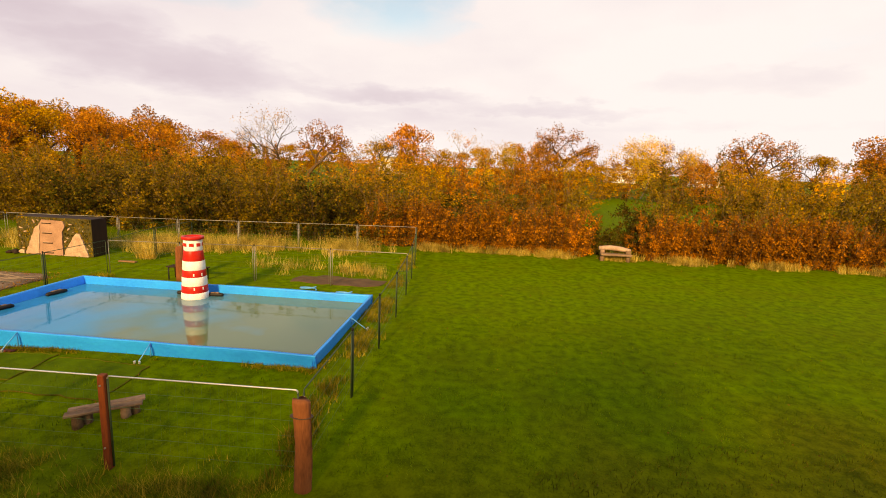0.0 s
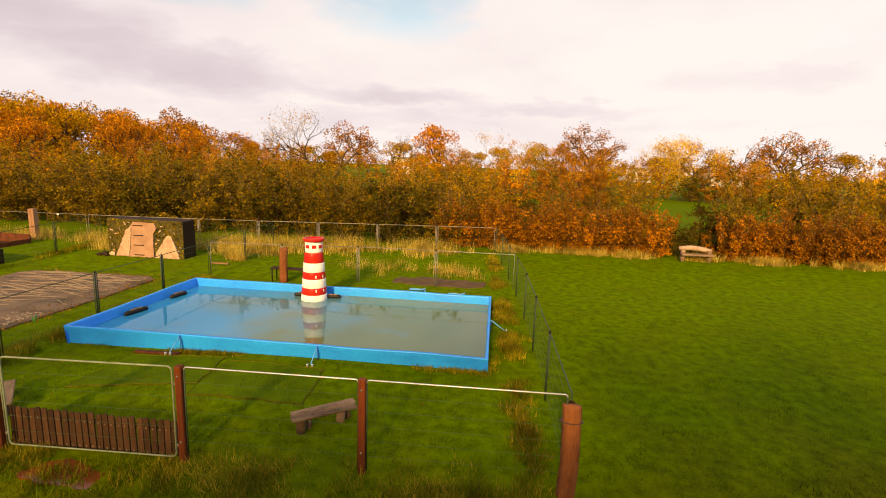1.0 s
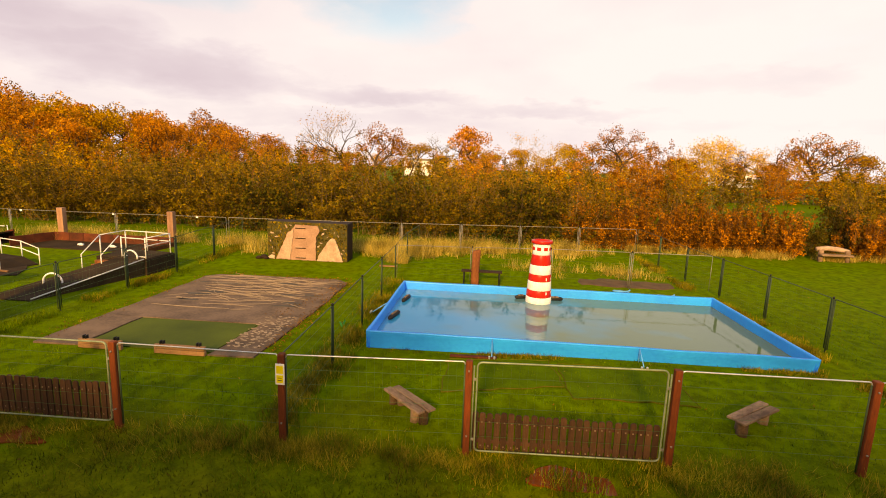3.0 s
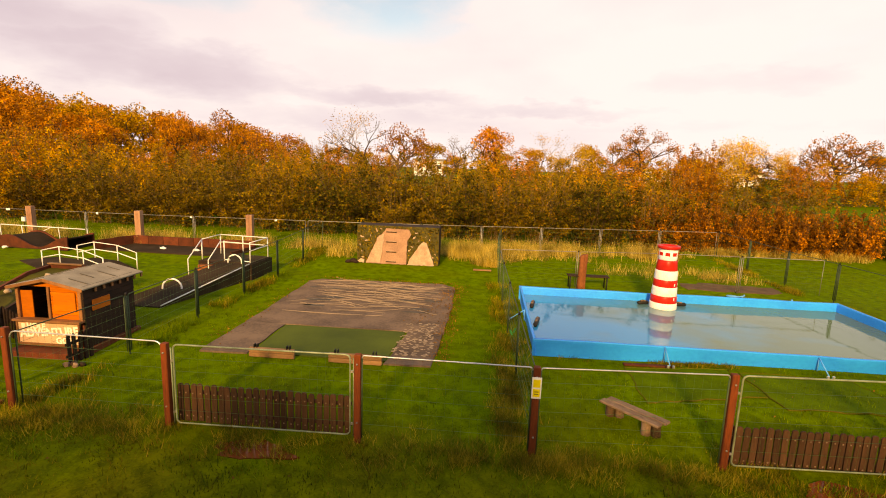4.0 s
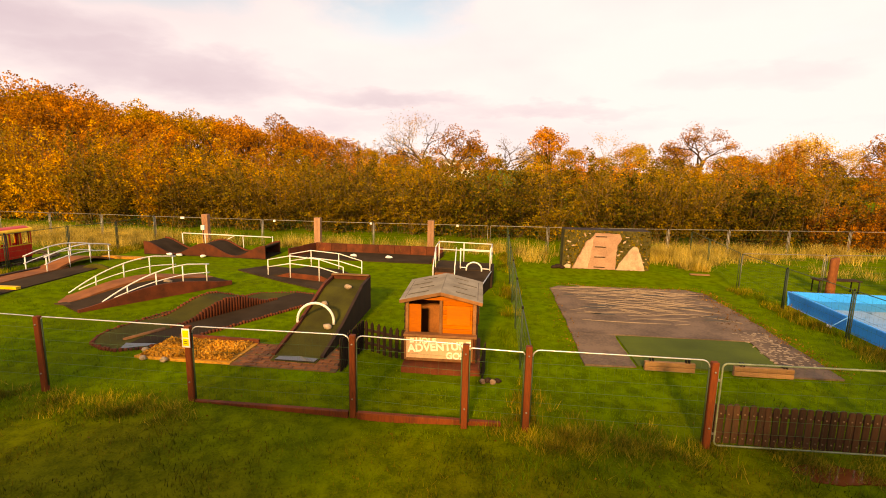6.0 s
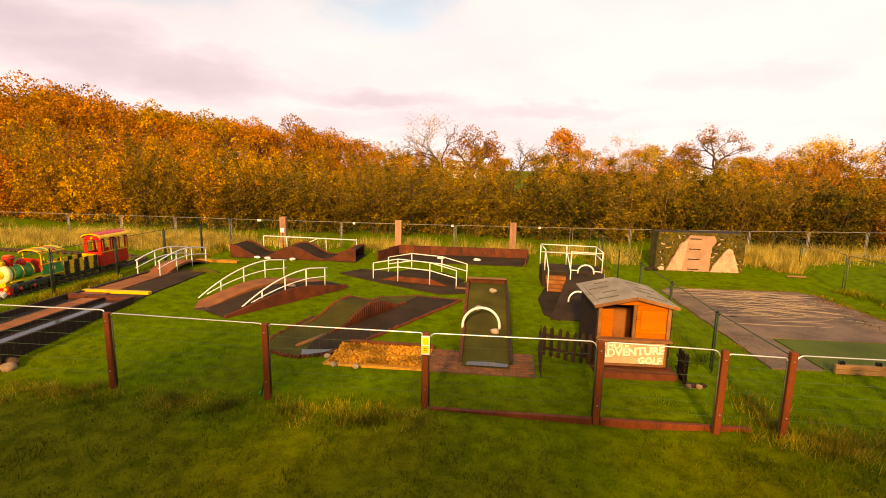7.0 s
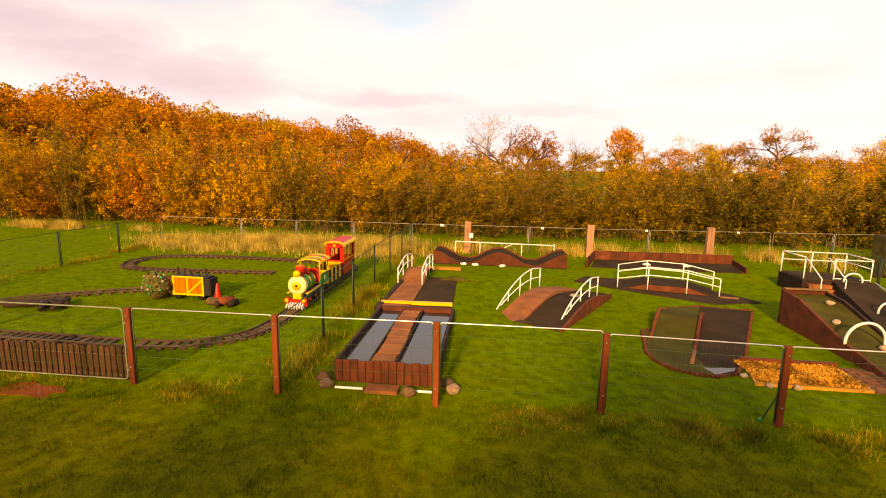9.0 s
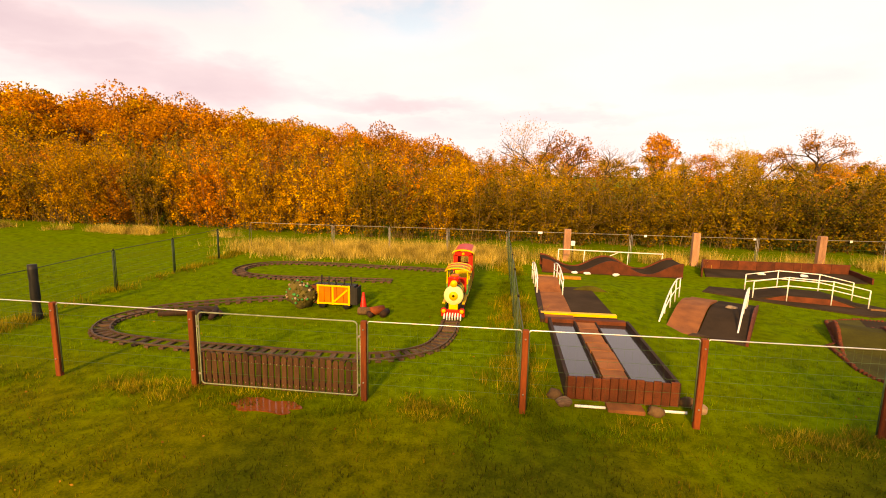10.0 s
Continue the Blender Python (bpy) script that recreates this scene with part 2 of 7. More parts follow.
WIRE = mat("green_wire", (0.08, 0.15, 0.05), (0.05, 0.10, 0.03), rough=0.5, bump=0)
PICKET = mat("picket_wood", (0.080, 0.036, 0.017), (0.034, 0.016, 0.008), rough=0.8, scale=6, fine=60, stretch=(1, 1, 0.2), bump=0.3, spread=0.2)
BLUE = mat("blue_liner", (0.001, 0.34, 0.98), (0.001, 0.26, 0.90), rough=0.4, scale=1.2, fine=14, bump=0.5, spec=0.35, spread=0.03)
PALE_BLUE = mat("pale_blue_strap", (0.12, 0.42, 0.85), (0.08, 0.32, 0.7), rough=0.4)
BLACK = mat("black_rubber", (0.02, 0.018, 0.016), (0.01, 0.01, 0.01), rough=0.55)
WHITE = mat("white_paint", (0.80, 0.80, 0.79), (0.64, 0.62, 0.58), rough=0.4, scale=5, fine=40, bump=0.05, spread=0.04)
RED = mat("red_paint", (0.52, 0.022, 0.015), (0.38, 0.015, 0.012), rough=0.35, scale=5, fine=40, bump=0.05, spread=0.04)
ASPHALT = mat("worn_asphalt", (0.165, 0.108, 0.070), (0.058, 0.037, 0.023), rough=0.8, scale=1.6, fine=18, bump=0.6, spec=0.3)
PLANK = mat("pale_planks", (0.28, 0.155, 0.07), (0.14, 0.07, 0.032), rough=0.8, scale=4, fine=60, stretch=(0.2, 1, 1), bump=0.3)
LOG = mat("grey_log", (0.27, 0.175, 0.11), (0.10, 0.06, 0.04), rough=0.9, scale=6, fine=40, stretch=(0.3, 1, 1), bump=0.5)
TURF = mat("dark_turf", (0.050, 0.033, 0.020), (0.022, 0.015, 0.009), rough=0.9, scale=1.6, fine=50, bump=0.3, spec=0.06)
MOSS_TURF = mat("mossy_turf", (0.066, 0.062, 0.010), (0.030, 0.026, 0.006), rough=0.85, scale=1.5, fine=50, bump=0.3, spec=0.08)
GREEN_TURF = mat("green_turf", (0.072, 0.098, 0.008), (0.040, 0.058, 0.005), rough=0.85, scale=1.2, fine=45, bump=0.25)
BOARD = mat("dark_red_boards", (0.125, 0.030, 0.011), (0.05, 0.014, 0.006), rough=0.75, scale=4, fine=50, bump=0.3, spread=0.15)
DECK = mat("brown_decking", (0.29, 0.105, 0.032), (0.15, 0.05, 0.016), rough=0.75, scale=3, fine=50, bump=0.3, spread=0.12)
BRICK = mat("brick_paving", (0.23, 0.085, 0.030), (0.12, 0.044, 0.018), rough=0.8, scale=5, fine=60, bump=0.3, spread=0.07)
CHIP = leaf_mat("wood_chips", [(0.30, 0.13, 0.015), (0.46, 0.21, 0.03), (0.55, 0.28, 0.05), (0.36, 0.16, 0.02)], 0.0)
CHIP_BED = mat("wood_chip_bed", (0.52, 0.25, 0.04), (0.28, 0.12, 0.02), rough=0.9, scale=14, fine=60, bump=0.8)
ORANGE = mat("orange_cladding", (0.50, 0.13, 0.012), (0.36, 0.085, 0.009), rough=0.5, scale=3, fine=40, stretch=(0.25, 1, 1), bump=0.15, spread=0.1)
TRIM = mat("weathered_trim", (0.27, 0.12, 0.05), (0.14, 0.06, 0.025), rough=0.7, scale=5, fine=50)
DARKWOOD = mat("dark_stained_wood", (0.034, 0.016, 0.009), (0.016, 0.009, 0.006), rough=0.75, scale=4, fine=50, stretch=(1, 1, 0.25), bump=0.3)
FELT = mat("roof_felt", (0.30, 0.26, 0.20), (0.17, 0.145, 0.11), rough=0.9, scale=3, fine=90, bump=0.3)
TAR = mat("tar_strip", (0.10, 0.085, 0.065), (0.06, 0.05, 0.04), rough=0.7)
SIGN_BG = mat("sign_board", (0.64, 0.42, 0.27), (0.50, 0.30, 0.18), rough=0.6, scale=3, fine=40, bump=0.05, spread=0.03)
LETTER = mat("sign_letters", (0.84, 0.80, 0.68), (0.78, 0.74, 0.62), rough=0.5, bump=0, spread=0.0)
YELLOW = mat("yellow_paint", (0.72, 0.44, 0.03), (0.56, 0.33, 0.02), rough=0.45, scale=5, fine=40, bump=0.05, spread=0.06)
SIGN_YELLOW = mat("yellow_print", (0.80, 0.66, 0.03), (0.72, 0.58, 0.02), rough=0.5, bump=0, spread=0.02)
CREAM = mat("cream_paint", (0.75, 0.62, 0.30), (0.65, 0.52, 0.22), rough=0.4, bump=0.03)
TRAIN_GREEN = mat("green_paint", (0.03, 0.25, 0.06), (0.02, 0.17, 0.04), rough=0.4, bump=0.03)
STONE = mat("grey_stone", (0.38, 0.29, 0.21), (0.2, 0.15, 0.10), rough=0.85, scale=6, fine=40, bump=0.5)
PALE_STONE = mat("pale_rock_paint", (0.50, 0.355, 0.255), (0.32, 0.20, 0.14), rough=0.8, scale=5, fine=26, bump=0.3, spread=0.05)
PINK_STONE = mat("pink_rock_paint", (0.40, 0.235, 0.16), (0.25, 0.14, 0.095), rough=0.8, scale=2.5, fine=22, bump=0.3, spread=0.05)
CAMO = mat("mossy_painted_board", (0.11, 0.088, 0.022), (0.025, 0.024, 0.006), rough=0.85, scale=5, fine=24, bump=0.3)
SAND = mat("dry_mud_streak", (0.27, 0.205, 0.15), (0.20, 0.15, 0.11), rough=0.95, scale=6, fine=60, bump=0.4)
MUD = mat("bare_mud", (0.13, 0.075, 0.035), (0.07, 0.04, 0.02), rough=0.8, scale=3, fine=30, bump=0.6)
PUDDLE = mat("muddy_puddle", (0.20, 0.050, 0.012), (0.13, 0.035, 0.009), rough=0.10, scale=1.5, fine=8, bump=0.01, spec=0.35)
CHANNEL_WATER = mat("channel_water", (0.03, 0.028, 0.026), (0.018, 0.017, 0.016), rough=0.08, scale=1.5, fine=8, bump=0.02, spec=0.6)
TRACK = mat("track_timber", (0.105, 0.06, 0.036), (0.04, 0.025, 0.016), rough=0.85, scale=6, fine=50, bump=0.4, spread=0.2)
RAIL = mat("rusty_rail", (0.10, 0.06, 0.04), (0.05, 0.03, 0.02), rough=0.6, metal=0.4, scale=8, fine=60)
GATE_STEEL = mat("weathered_green_steel", (0.26, 0.30, 0.20), (0.14, 0.17, 0.10), rough=0.5, metal=0.3, scale=9, fine=80, bump=0.05)
WORN_MAT = mat("worn_mat", (0.090, 0.150, 0.003), (0.052, 0.085, 0.002), rough=0.9, scale=3, fine=40, bump=0.3, spec=0.03)
SEAM = mat("worn_seam", (0.14, 0.11, 0.015), (0.07, 0.08, 0.006), rough=0.9, scale=5, fine=40, bump=0.2, spec=0.03)
DULL_STEEL = mat("dull_steel", (0.30, 0.29, 0.26), (0.18, 0.17, 0.15), rough=0.5, metal=0.5, scale=9, fine=80, bump=0.05)
LEAFY = mat("painted_leaves", (0.20, 0.14, 0.05), (0.06, 0.05, 0.016), rough=0.8, scale=5, fine=30, bump=0.3)


# ---- building helpers ----


class Geo:
    """Vertices and faces of one mesh, gathered piece by piece."""

    def __init__(self):
        self.v, self.f, self.smooth = [], [], []

    def add(self, verts, faces, smooth=False):
        k = len(self.v)
        self.v += [tuple(p) for p in verts]
        self.f += [tuple(i + k for i in f) for f in faces]
        self.smooth += [smooth] * len(faces)
        return self

    def box(self, c, s, rz=0.0, b=0.006, m=None, rx=0.0, ry=0.0):
        """A box with chamfered edges: centre, size, turn in degrees."""
        hx, hy, hz = (d / 2 for d in s)
        b = min(b, hx * 0.45, hy * 0.45, hz * 0.45)
        verts, idx = [], {}
        for sx in (-1, 1):
            for sy in (-1, 1):
                for sz in (-1, 1):
                    for a in range(3):
                        p = [sx * (hx - b), sy * (hy - b), sz * (hz - b)]
                        p[a] = (sx * hx, sy * hy, sz * hz)[a]
                        idx[sx, sy, sz, a] = len(verts)
                        verts.append(p)
        faces = []
        for a in range(3):
            o1, o2 = (a + 1) % 3, (a + 2) % 3
            for s1 in (-1, 1):
                ring = []
                for s2, s3 in ((-1, -1), (1, -1), (1, 1), (-1, 1)):
                    key = [0, 0, 0]
                    key[a], key[o1], key[o2] = s1, s2, s3
                    ring.append(idx[(*key, a)])
                faces.append(ring if s1 > 0 else ring[::-1])
        for a in range(3):
            o1, o2 = (a + 1) % 3, (a + 2) % 3
            for s1 in (-1, 1):
                for s2 in (-1, 1):
                    k0, k1 = [0, 0, 0], [0, 0, 0]
                    k0[a], k1[a] = -1, 1
                    k0[o1] = k1[o1] = s1
                    k0[o2] = k1[o2] = s2
                    q = [idx[(*k0, o1)], idx[(*k1, o1)], idx[(*k1, o2)], idx[(*k0, o2)]]
                    faces.append(q if s1 * s2 < 0 else q[::-1])
        for sx in (-1, 1):
            for sy in (-1, 1):
                for sz in (-1, 1):
                    t = [idx[sx, sy, sz, a] for a in range(3)]
                    faces.append(t if sx * sy * sz > 0 else t[::-1])
        m = (m or Matrix()) @ pose(*c, rx, ry, rz)
        return self.add([m @ Vector(p) for p in verts], faces)

    def tube(self, pts, r, n=8, caps=True, closed=False, radii=None):
        """A round bar along points."""
        pts = [Vector(p) for p in pts]
        k = len(pts)
        verts, faces, side = [], [], None
        for i, p in enumerate(pts):
            a = pts[(i - 1) % k] if closed or i else p
            c = pts[(i + 1) % k] if closed or i < k - 1 else p
            d = (c - a).normalized()
            if side is None or abs(side.dot(d)) > 0.95:
                side = d.orthogonal()
            side = (side - d * side.dot(d)).normalized()
            up = d.cross(side)
            rr = radii[i] if radii else r
            for j in range(n):
                w = 2 * math.pi * j / n
                verts.append(p + rr * (math.cos(w) * side + math.sin(w) * up))
        for i in range(k if closed else k - 1):
            o, q = i * n, ((i + 1) % k) * n
            for j in range(n):
                faces.append((o + j, o + (j + 1) % n, q + (j + 1) % n, q + j))
        if caps and not closed:
            faces += [tuple(range(n))[::-1], tuple(range((k - 1) * n, k * n))]
        return self.add(verts, faces, n > 5)

    def lathe(self, c, rings, n=28):
        """A turned shape: rings of (radius, height) round a centre."""
        verts, faces = [], []
        for r, z in rings:
            for j in range(n):
                w = 2 * math.pi * j / n
                verts.append((c[0] + r * math.cos(w), c[1] + r * math.sin(w), c[2] + z))
        for i in range(len(rings) - 1):
            for j in range(n):
                faces.append((i * n + j, i * n + (j + 1) % n, (i + 1) * n + (j + 1) % n, (i + 1) * n + j))
        faces += [tuple(range(n))[::-1], tuple(range((len(rings) - 1) * n, len(rings) * n))]
        return self.add(verts, faces, True)

    def prism(self, pts, z0, z1):
        """A flat outline (anticlockwise from above) raised from z0 to z1; z may be functions of x, y."""
        f0 = z0 if callable(z0) else (lambda x, y: z0)
        f1 = z1 if callable(z1) else (lambda x, y: z1)
        k = len(pts)
        verts = [(x, y, f0(x, y)) for x, y in pts] + [(x, y, f1(x, y)) for x, y in pts]
        faces = [tuple(range(k))[::-1], tuple(range(k, 2 * k))]
        faces += [(i, (i + 1) % k, k + (i + 1) % k, k + i) for i in range(k)]
        return self.add(verts, faces)

    def slab(self, profile, thick, m):
        """An upright outline in x, z, given its thickness along y, placed by m."""
        k = len(profile)
        verts = [m @ Vector((x, -thick / 2, z)) for x, z in profile] + [m @ Vector((x, thick / 2, z)) for x, z in profile]
        faces = [tuple(range(k)), tuple(range(k, 2 * k))[::-1]]
        faces += [((i + 1) % k, i, k + i, k + (i + 1) % k) for i in range(k)]
        return self.add(verts, faces)

    def strip(self, line, width, thick, m=None):
        """A bent board: points (along, height) and its width, swept along x of m."""
        m = m or Matrix()
        k = len(line)
        verts = []
        for x, z in line:
            verts += [m @ Vector((x, -width / 2, z)), m @ Vector((x, width / 2, z)), m @ Vector((x, width / 2, z - thick)), m @ Vector((x, -width / 2, z - thick))]
        faces = []
        for i in range(k - 1):
            o, q = 4 * i, 4 * i + 4
            faces += [(o + j, o + (j + 1) % 4, q + (j + 1) % 4, q + j)[::-1] for j in range(4)]
        faces += [(0, 1, 2, 3), tuple(range(4 * k - 4, 4 * k))[::-1]]
        return self.add(verts, faces)

    def rock(self, c, s, seed=0, n=2):
        """A lumpy stone."""
        bm = bmesh.new()
        bmesh.ops.create_icosphere(bm, subdivisions=n, radius=1.0)
        verts = []
        for v in bm.verts:
            d = 1 + 0.45 * noise.noise(v.co * 1.3 + Vector((seed * 7.1, seed, 0)))
            verts.append((c[0] + v.co.x * s[0] * d, c[1] + v.co.y * s[1] * d, c[2] + v.co.z * s[2] * d))
        faces = [tuple(v.index for v in f.verts) for f in bm.faces]
        bm.free()
        return self.add(verts, faces, True)

    def mesh(self, name, *mats):
        me = bpy.data.meshes.new(name)
        me.from_pydata(self.v, [], self.f)
        me.polygons.foreach_set("use_smooth", self.smooth)
        for m in mats:
            me.materials.append(m)
        me.update()
        return me


def part(name, geo, material, parent, label=""):
    ob = new(name, geo.mesh(name, material) if isinstance(geo, Geo) else geo)
    ob.parent = parent
    return tagged(ob, label)


def thing(name, label, category, x=0, y=0, z=None, rz=0.0, group="", kind=""):
    ob = new(name)
    ob.empty_display_size = 0.1
    ob.matrix_basis = pose(x, y, gz(x, y) if z is None else z, 0, 0, rz)
    return tagged(ob, label, category, group, kind)


def solid(name, geo, material, label, category="", group="", kind="", x=0, y=0, z=0, rz=0):
    ob = new(name, geo.mesh(name, material) if isinstance(geo, Geo) else geo)
    ob.matrix_basis = pose(x, y, z, 0, 0, rz)
    return tagged(ob, label, category, group, kind)


def quads_mesh(name, verts, material, per=4):
    """A mesh of many loose faces of the same kind, from an array of corners."""
    verts = np.asarray(verts, dtype=np.float32).reshape(-1, 3)
    n = len(verts) // per
    me = bpy.data.meshes.new(name)
    me.vertices.add(len(verts))
    me.vertices.foreach_set("co", verts.ravel())
    me.loops.add(n * per)
    me.loops.foreach_set("vertex_index", np.arange(n * per, dtype=np.int32))
    me.polygons.add(n)
    me.polygons.foreach_set("loop_start", np.arange(0, n * per, per, dtype=np.int32))
    me.polygons.foreach_set("loop_total", np.full(n, per, dtype=np.int32))
    me.materials.append(material)
    me.update(calc_edges=True)
    return me


def smoothstep(a, b, v):
    t = min(max((v - a) / (b - a), 0.0), 1.0)
    return t * t * (3 - 2 * t)


FRONT_DIP = [(-40, 0.0), (-32, -0.01), (-29.7, -0.07), (-27.4, -0.02), (-25, 0.0), (-22.8, 0.04), (-20, -0.06), (-18, 0.02), (-15.9, -0.015), (-13.4, -0.065), (-11.2, -0.07), (-9, -0.13), (-6.5, -0.12), (-4.3, -0.06), (-2, -0.13), (3, 0.0)]


def level_z(x, y):
    """The height of the ground without the hollow along the front fence."""
    dip = -0.10 * smoothstep(-29, -24, x) * (1 - smoothstep(-11, -6, x)) * (1 - smoothstep(13.5, 15, y))
    rise = 0.14 * smoothstep(14, 20, y)
    dip -= 0.07 * math.exp(-((x + 19.4) / 1.3) ** 2 - ((y - 6.6) / 1.1) ** 2)
    rise += 0.17 * smoothstep(5.2, 8, y) * (1 - smoothstep(12, 14, y)) * smoothstep(-32.6, -31.6, x) * (1 - smoothstep(-29.6, -28.2, x))
    far = 0.35 * smoothstep(30, 60, y)
    return dip + rise + far + 0.012 * noise.noise(Vector((x * 0.7, y * 0.7, 0)))


def gz(x, y):
    """The height of the ground."""
    z = level_z(x, y)
    if y < 5.35 and -40 < x < 3:
        for (x0, d0), (x1, d1) in zip(FRONT_DIP, FRONT_DIP[1:]):
            if x0 <= x < x1:
                z += (d0 + (d1 - d0) * (x - x0) / (x1 - x0)) * (1 - smoothstep(4.75, 5.35, y)) * smoothstep(-2, 2, y)
    return z


# ---- ground ----
def axis(fine_a, fine_b, step, ends):
    pts = [ends[0] + (fine_a - ends[0]) * (1 - (1 - k / 14) ** 3) for k in range(14)]
    k = 0
    while fine_a + k * step <= fine_b:
        pts.append(fine_a + k * step)
        k += 1
    pts += [pts[-1] + (ends[1] - fine_b) * (k / 14) ** 3 for k in range(1, 15)]
    return pts


gx, gy = axis(-52, 22, 0.5, (-900, 900)), axis(-6, 26, 0.5, (-300, 1500))
g = Geo()
g.add([(x, y, gz(x, y)) for y in gy for x in gx], [(j * len(gx) + i, j * len(gx) + i + 1, (j + 1) * len(gx) + i + 1, (j + 1) * len(gx) + i) for j in range(len(gy) - 1) for i in range(len(gx) - 1)], True)
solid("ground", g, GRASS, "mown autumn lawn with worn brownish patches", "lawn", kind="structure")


# ---- fences ----
def fence_line(a, b, u):
    return Vector((a[0] + (b[0] - a[0]) * u, a[1] + (b[1] - a[1]) * u))


def wooden_post(x, y, h=1.12, w=0.082, d=0.08, material=None, label="red-brown stained square timber fence post", lean=(0, 0)):
    t = thing("fence_post", label, "fence post", x, y, group="fence posts")
    h += level_z(x, y) - gz(x, y)
    t.matrix_basis = pose(x, y, gz(x, y) - 0.02, lean[0], lean[1], 0)
    g = Geo()
    g.box((0, 0, h / 2), (w, d, h), b=0.008)
    shaft = part("shaft", g, material or POST, t)
    for z in (h - 0.12, 0.3):
        g = Geo()
        g.tube([(0.0, -d / 2 - 0.012, z), (0.0, -d / 2 + 0.01, z)], 0.012, 6)
        part("bolt", g, DULL_STEEL, t, "galvanised bolt head")
    return t


def rounded_frame(length, z0, z1, r=0.06):
    """The outline of a mesh panel with round corners."""
    pts = []
    for cx, cz, a0 in ((length - r, z0 + r, -90), (length - r, z1 - r, 0), (r, z1 - r, 90), (r, z0 + r, 180)):
        pts += [(cx + r * math.cos(radians(a0 + k * 22.5)), 0, cz + r * math.sin(radians(a0 + k * 22.5))) for k in range(5)]
    return pts


def mesh_panel(a, b, top=1.08, low=0.06, steel=None, bright=True, name="wire_fence", label=None, group="wire fences", gap=0.05, far=False, r=0.035):
    """A framed wire-mesh panel from a to b (ground points)."""
    a, b = Vector(a), Vector(b)
    d = b - a
    length = d.length - 2 * gap
    o = a + d.normalized() * gap
    za, zb = level_z(*a), level_z(*b)
    low += (gz(*a) + gz(*b) - za - zb) / 2
    t = thing(name, label or "welded wire mesh fencing under a tubular steel rail", "fence", o.x, o.y, za, math.degrees(math.atan2(d.y, d.x)), group)
    sl = (zb - za) / d.length
    steel = steel or (STEEL if bright else GREEN_STEEL)
    if name == "fence_gate":
        g = Geo()
        g.tube([(x, y, z + sl * x) for x, y, z in rounded_frame(length, low, top)], 0.0115, 8, closed=True)
        part("frame", g, steel, t)
        for x in (-0.04, length + 0.04):
            g = Geo()
            g.tube([(x, 0.01, low - 0.02 + sl * x), (x, 0.01, top - 0.05 + sl * x)], 0.010, 6)
            part("hinge_tube", g, steel, t)
            for z in (low + 0.15, top - 0.22):
                g = Geo()
                g.box((x * 0.5 if x < 0 else length + 0.02, 0.005, z + sl * x), (0.05, 0.022, 0.03), b=0.003)
                part("hinge", g, DULL_STEEL, t)
    else:
        ends = []
        for cx, a0 in ((r, 180), (length - r, 90)):
            ends += [(cx + r * math.cos(radians(a0 - k * 22.5)), 0, top - r + r * math.sin(radians(a0 - k * 22.5))) for k in range(5)]
        g = Geo()
        g.tube([(x, y, z + sl * x) for x, y, z in ends], 0.009, 8)
        part("top_rail", g, steel, t)
        for x in (0, length):
            g = Geo()
            g.tube([(x, 0, low + sl * x), (x, 0, top - r + sl * x)], 0.007 if far else 0.011, 6)
            part("upright", g, GREEN_STEEL if not far else DULL_STEEL, t)
    g = Geo()
    n = max(2, int(length / 0.10))
    for k in range(1, n):
        x = length * k / n
        g.tube([(x, 0, low + sl * x), (x, 0, top + sl * x)], 0.0007, 3, caps=False)
    for k in range(1, 6):
        z = low + (top - low) * k / 6
        g.tube([(0, 0.003, z), (length, 0.003, z + sl * length)], 0.0020, 3, caps=False)
    part("wire_mesh", g, WIRE, t)
    return t


def steel_post(x, y, h=1.1, material=None):
    t = thing("steel_post", "slim dark green steel fence post", "fence post", x, y, group="steel fence posts")
    g = Geo()
    g.tube([(0, 0, -0.1), (0, 0, h)], 0.013 if material is DULL_STEEL else 0.016, 8)
    part("shaft", g, material or GREEN_STEEL, t)
    g = Geo()
    g.lathe((0, 0, h), [(0.020, -0.03), (0.020, 0.005), (0.012, 0.018)], 8)
    part("cap", g, BLACK, t)
    return t


def run_of_panels(pts, bright, posts=True, top=1.08, far=False):
    for k, (a, b) in enumerate(zip(pts, pts[1:])):
        mesh_panel(a, b, top=top, bright=bright, far=far, steel=DULL_STEEL if far else None)
        if posts and k:
            steel_post(*a, material=DULL_STEEL if far else None)


def spaced(a, b, n):
    return [tuple(fence_line(a, b, k / n)) for k in range(n + 1)]


FRONT_X = [-2.02, -4.35, -6.53, -8.95, -11.25, -13.44, -15.93, -18.14, -18.93, -20.45, -22.78, -25.06, -27.38, -29.66, -31.95, -34.18, -36.78, -39.05, -42.05]


FRONT_LINE = [(-42.1, 4.45), (-32, 4.42), (-29.7, 4.48), (-27.4, 4.55), (-25, 4.61), (-20.4, 4.61), (-18.9, 4.50), (-18.14, 4.46), (-15.9, 4.46), (-13.4, 4.51), (-11.2, 4.53), (-9, 4.61), (-6.5, 4.64), (-4.3, 4.68), (-1.9, 4.73)]


def front_y(x):
    for (x0, y0), (x1, y1) in zip(FRONT_LINE, FRONT_LINE[1:]):
        if x <= x1:
            return y0 + (y1 - y0) * (x - x0) / (x1 - x0)
    return 4.73


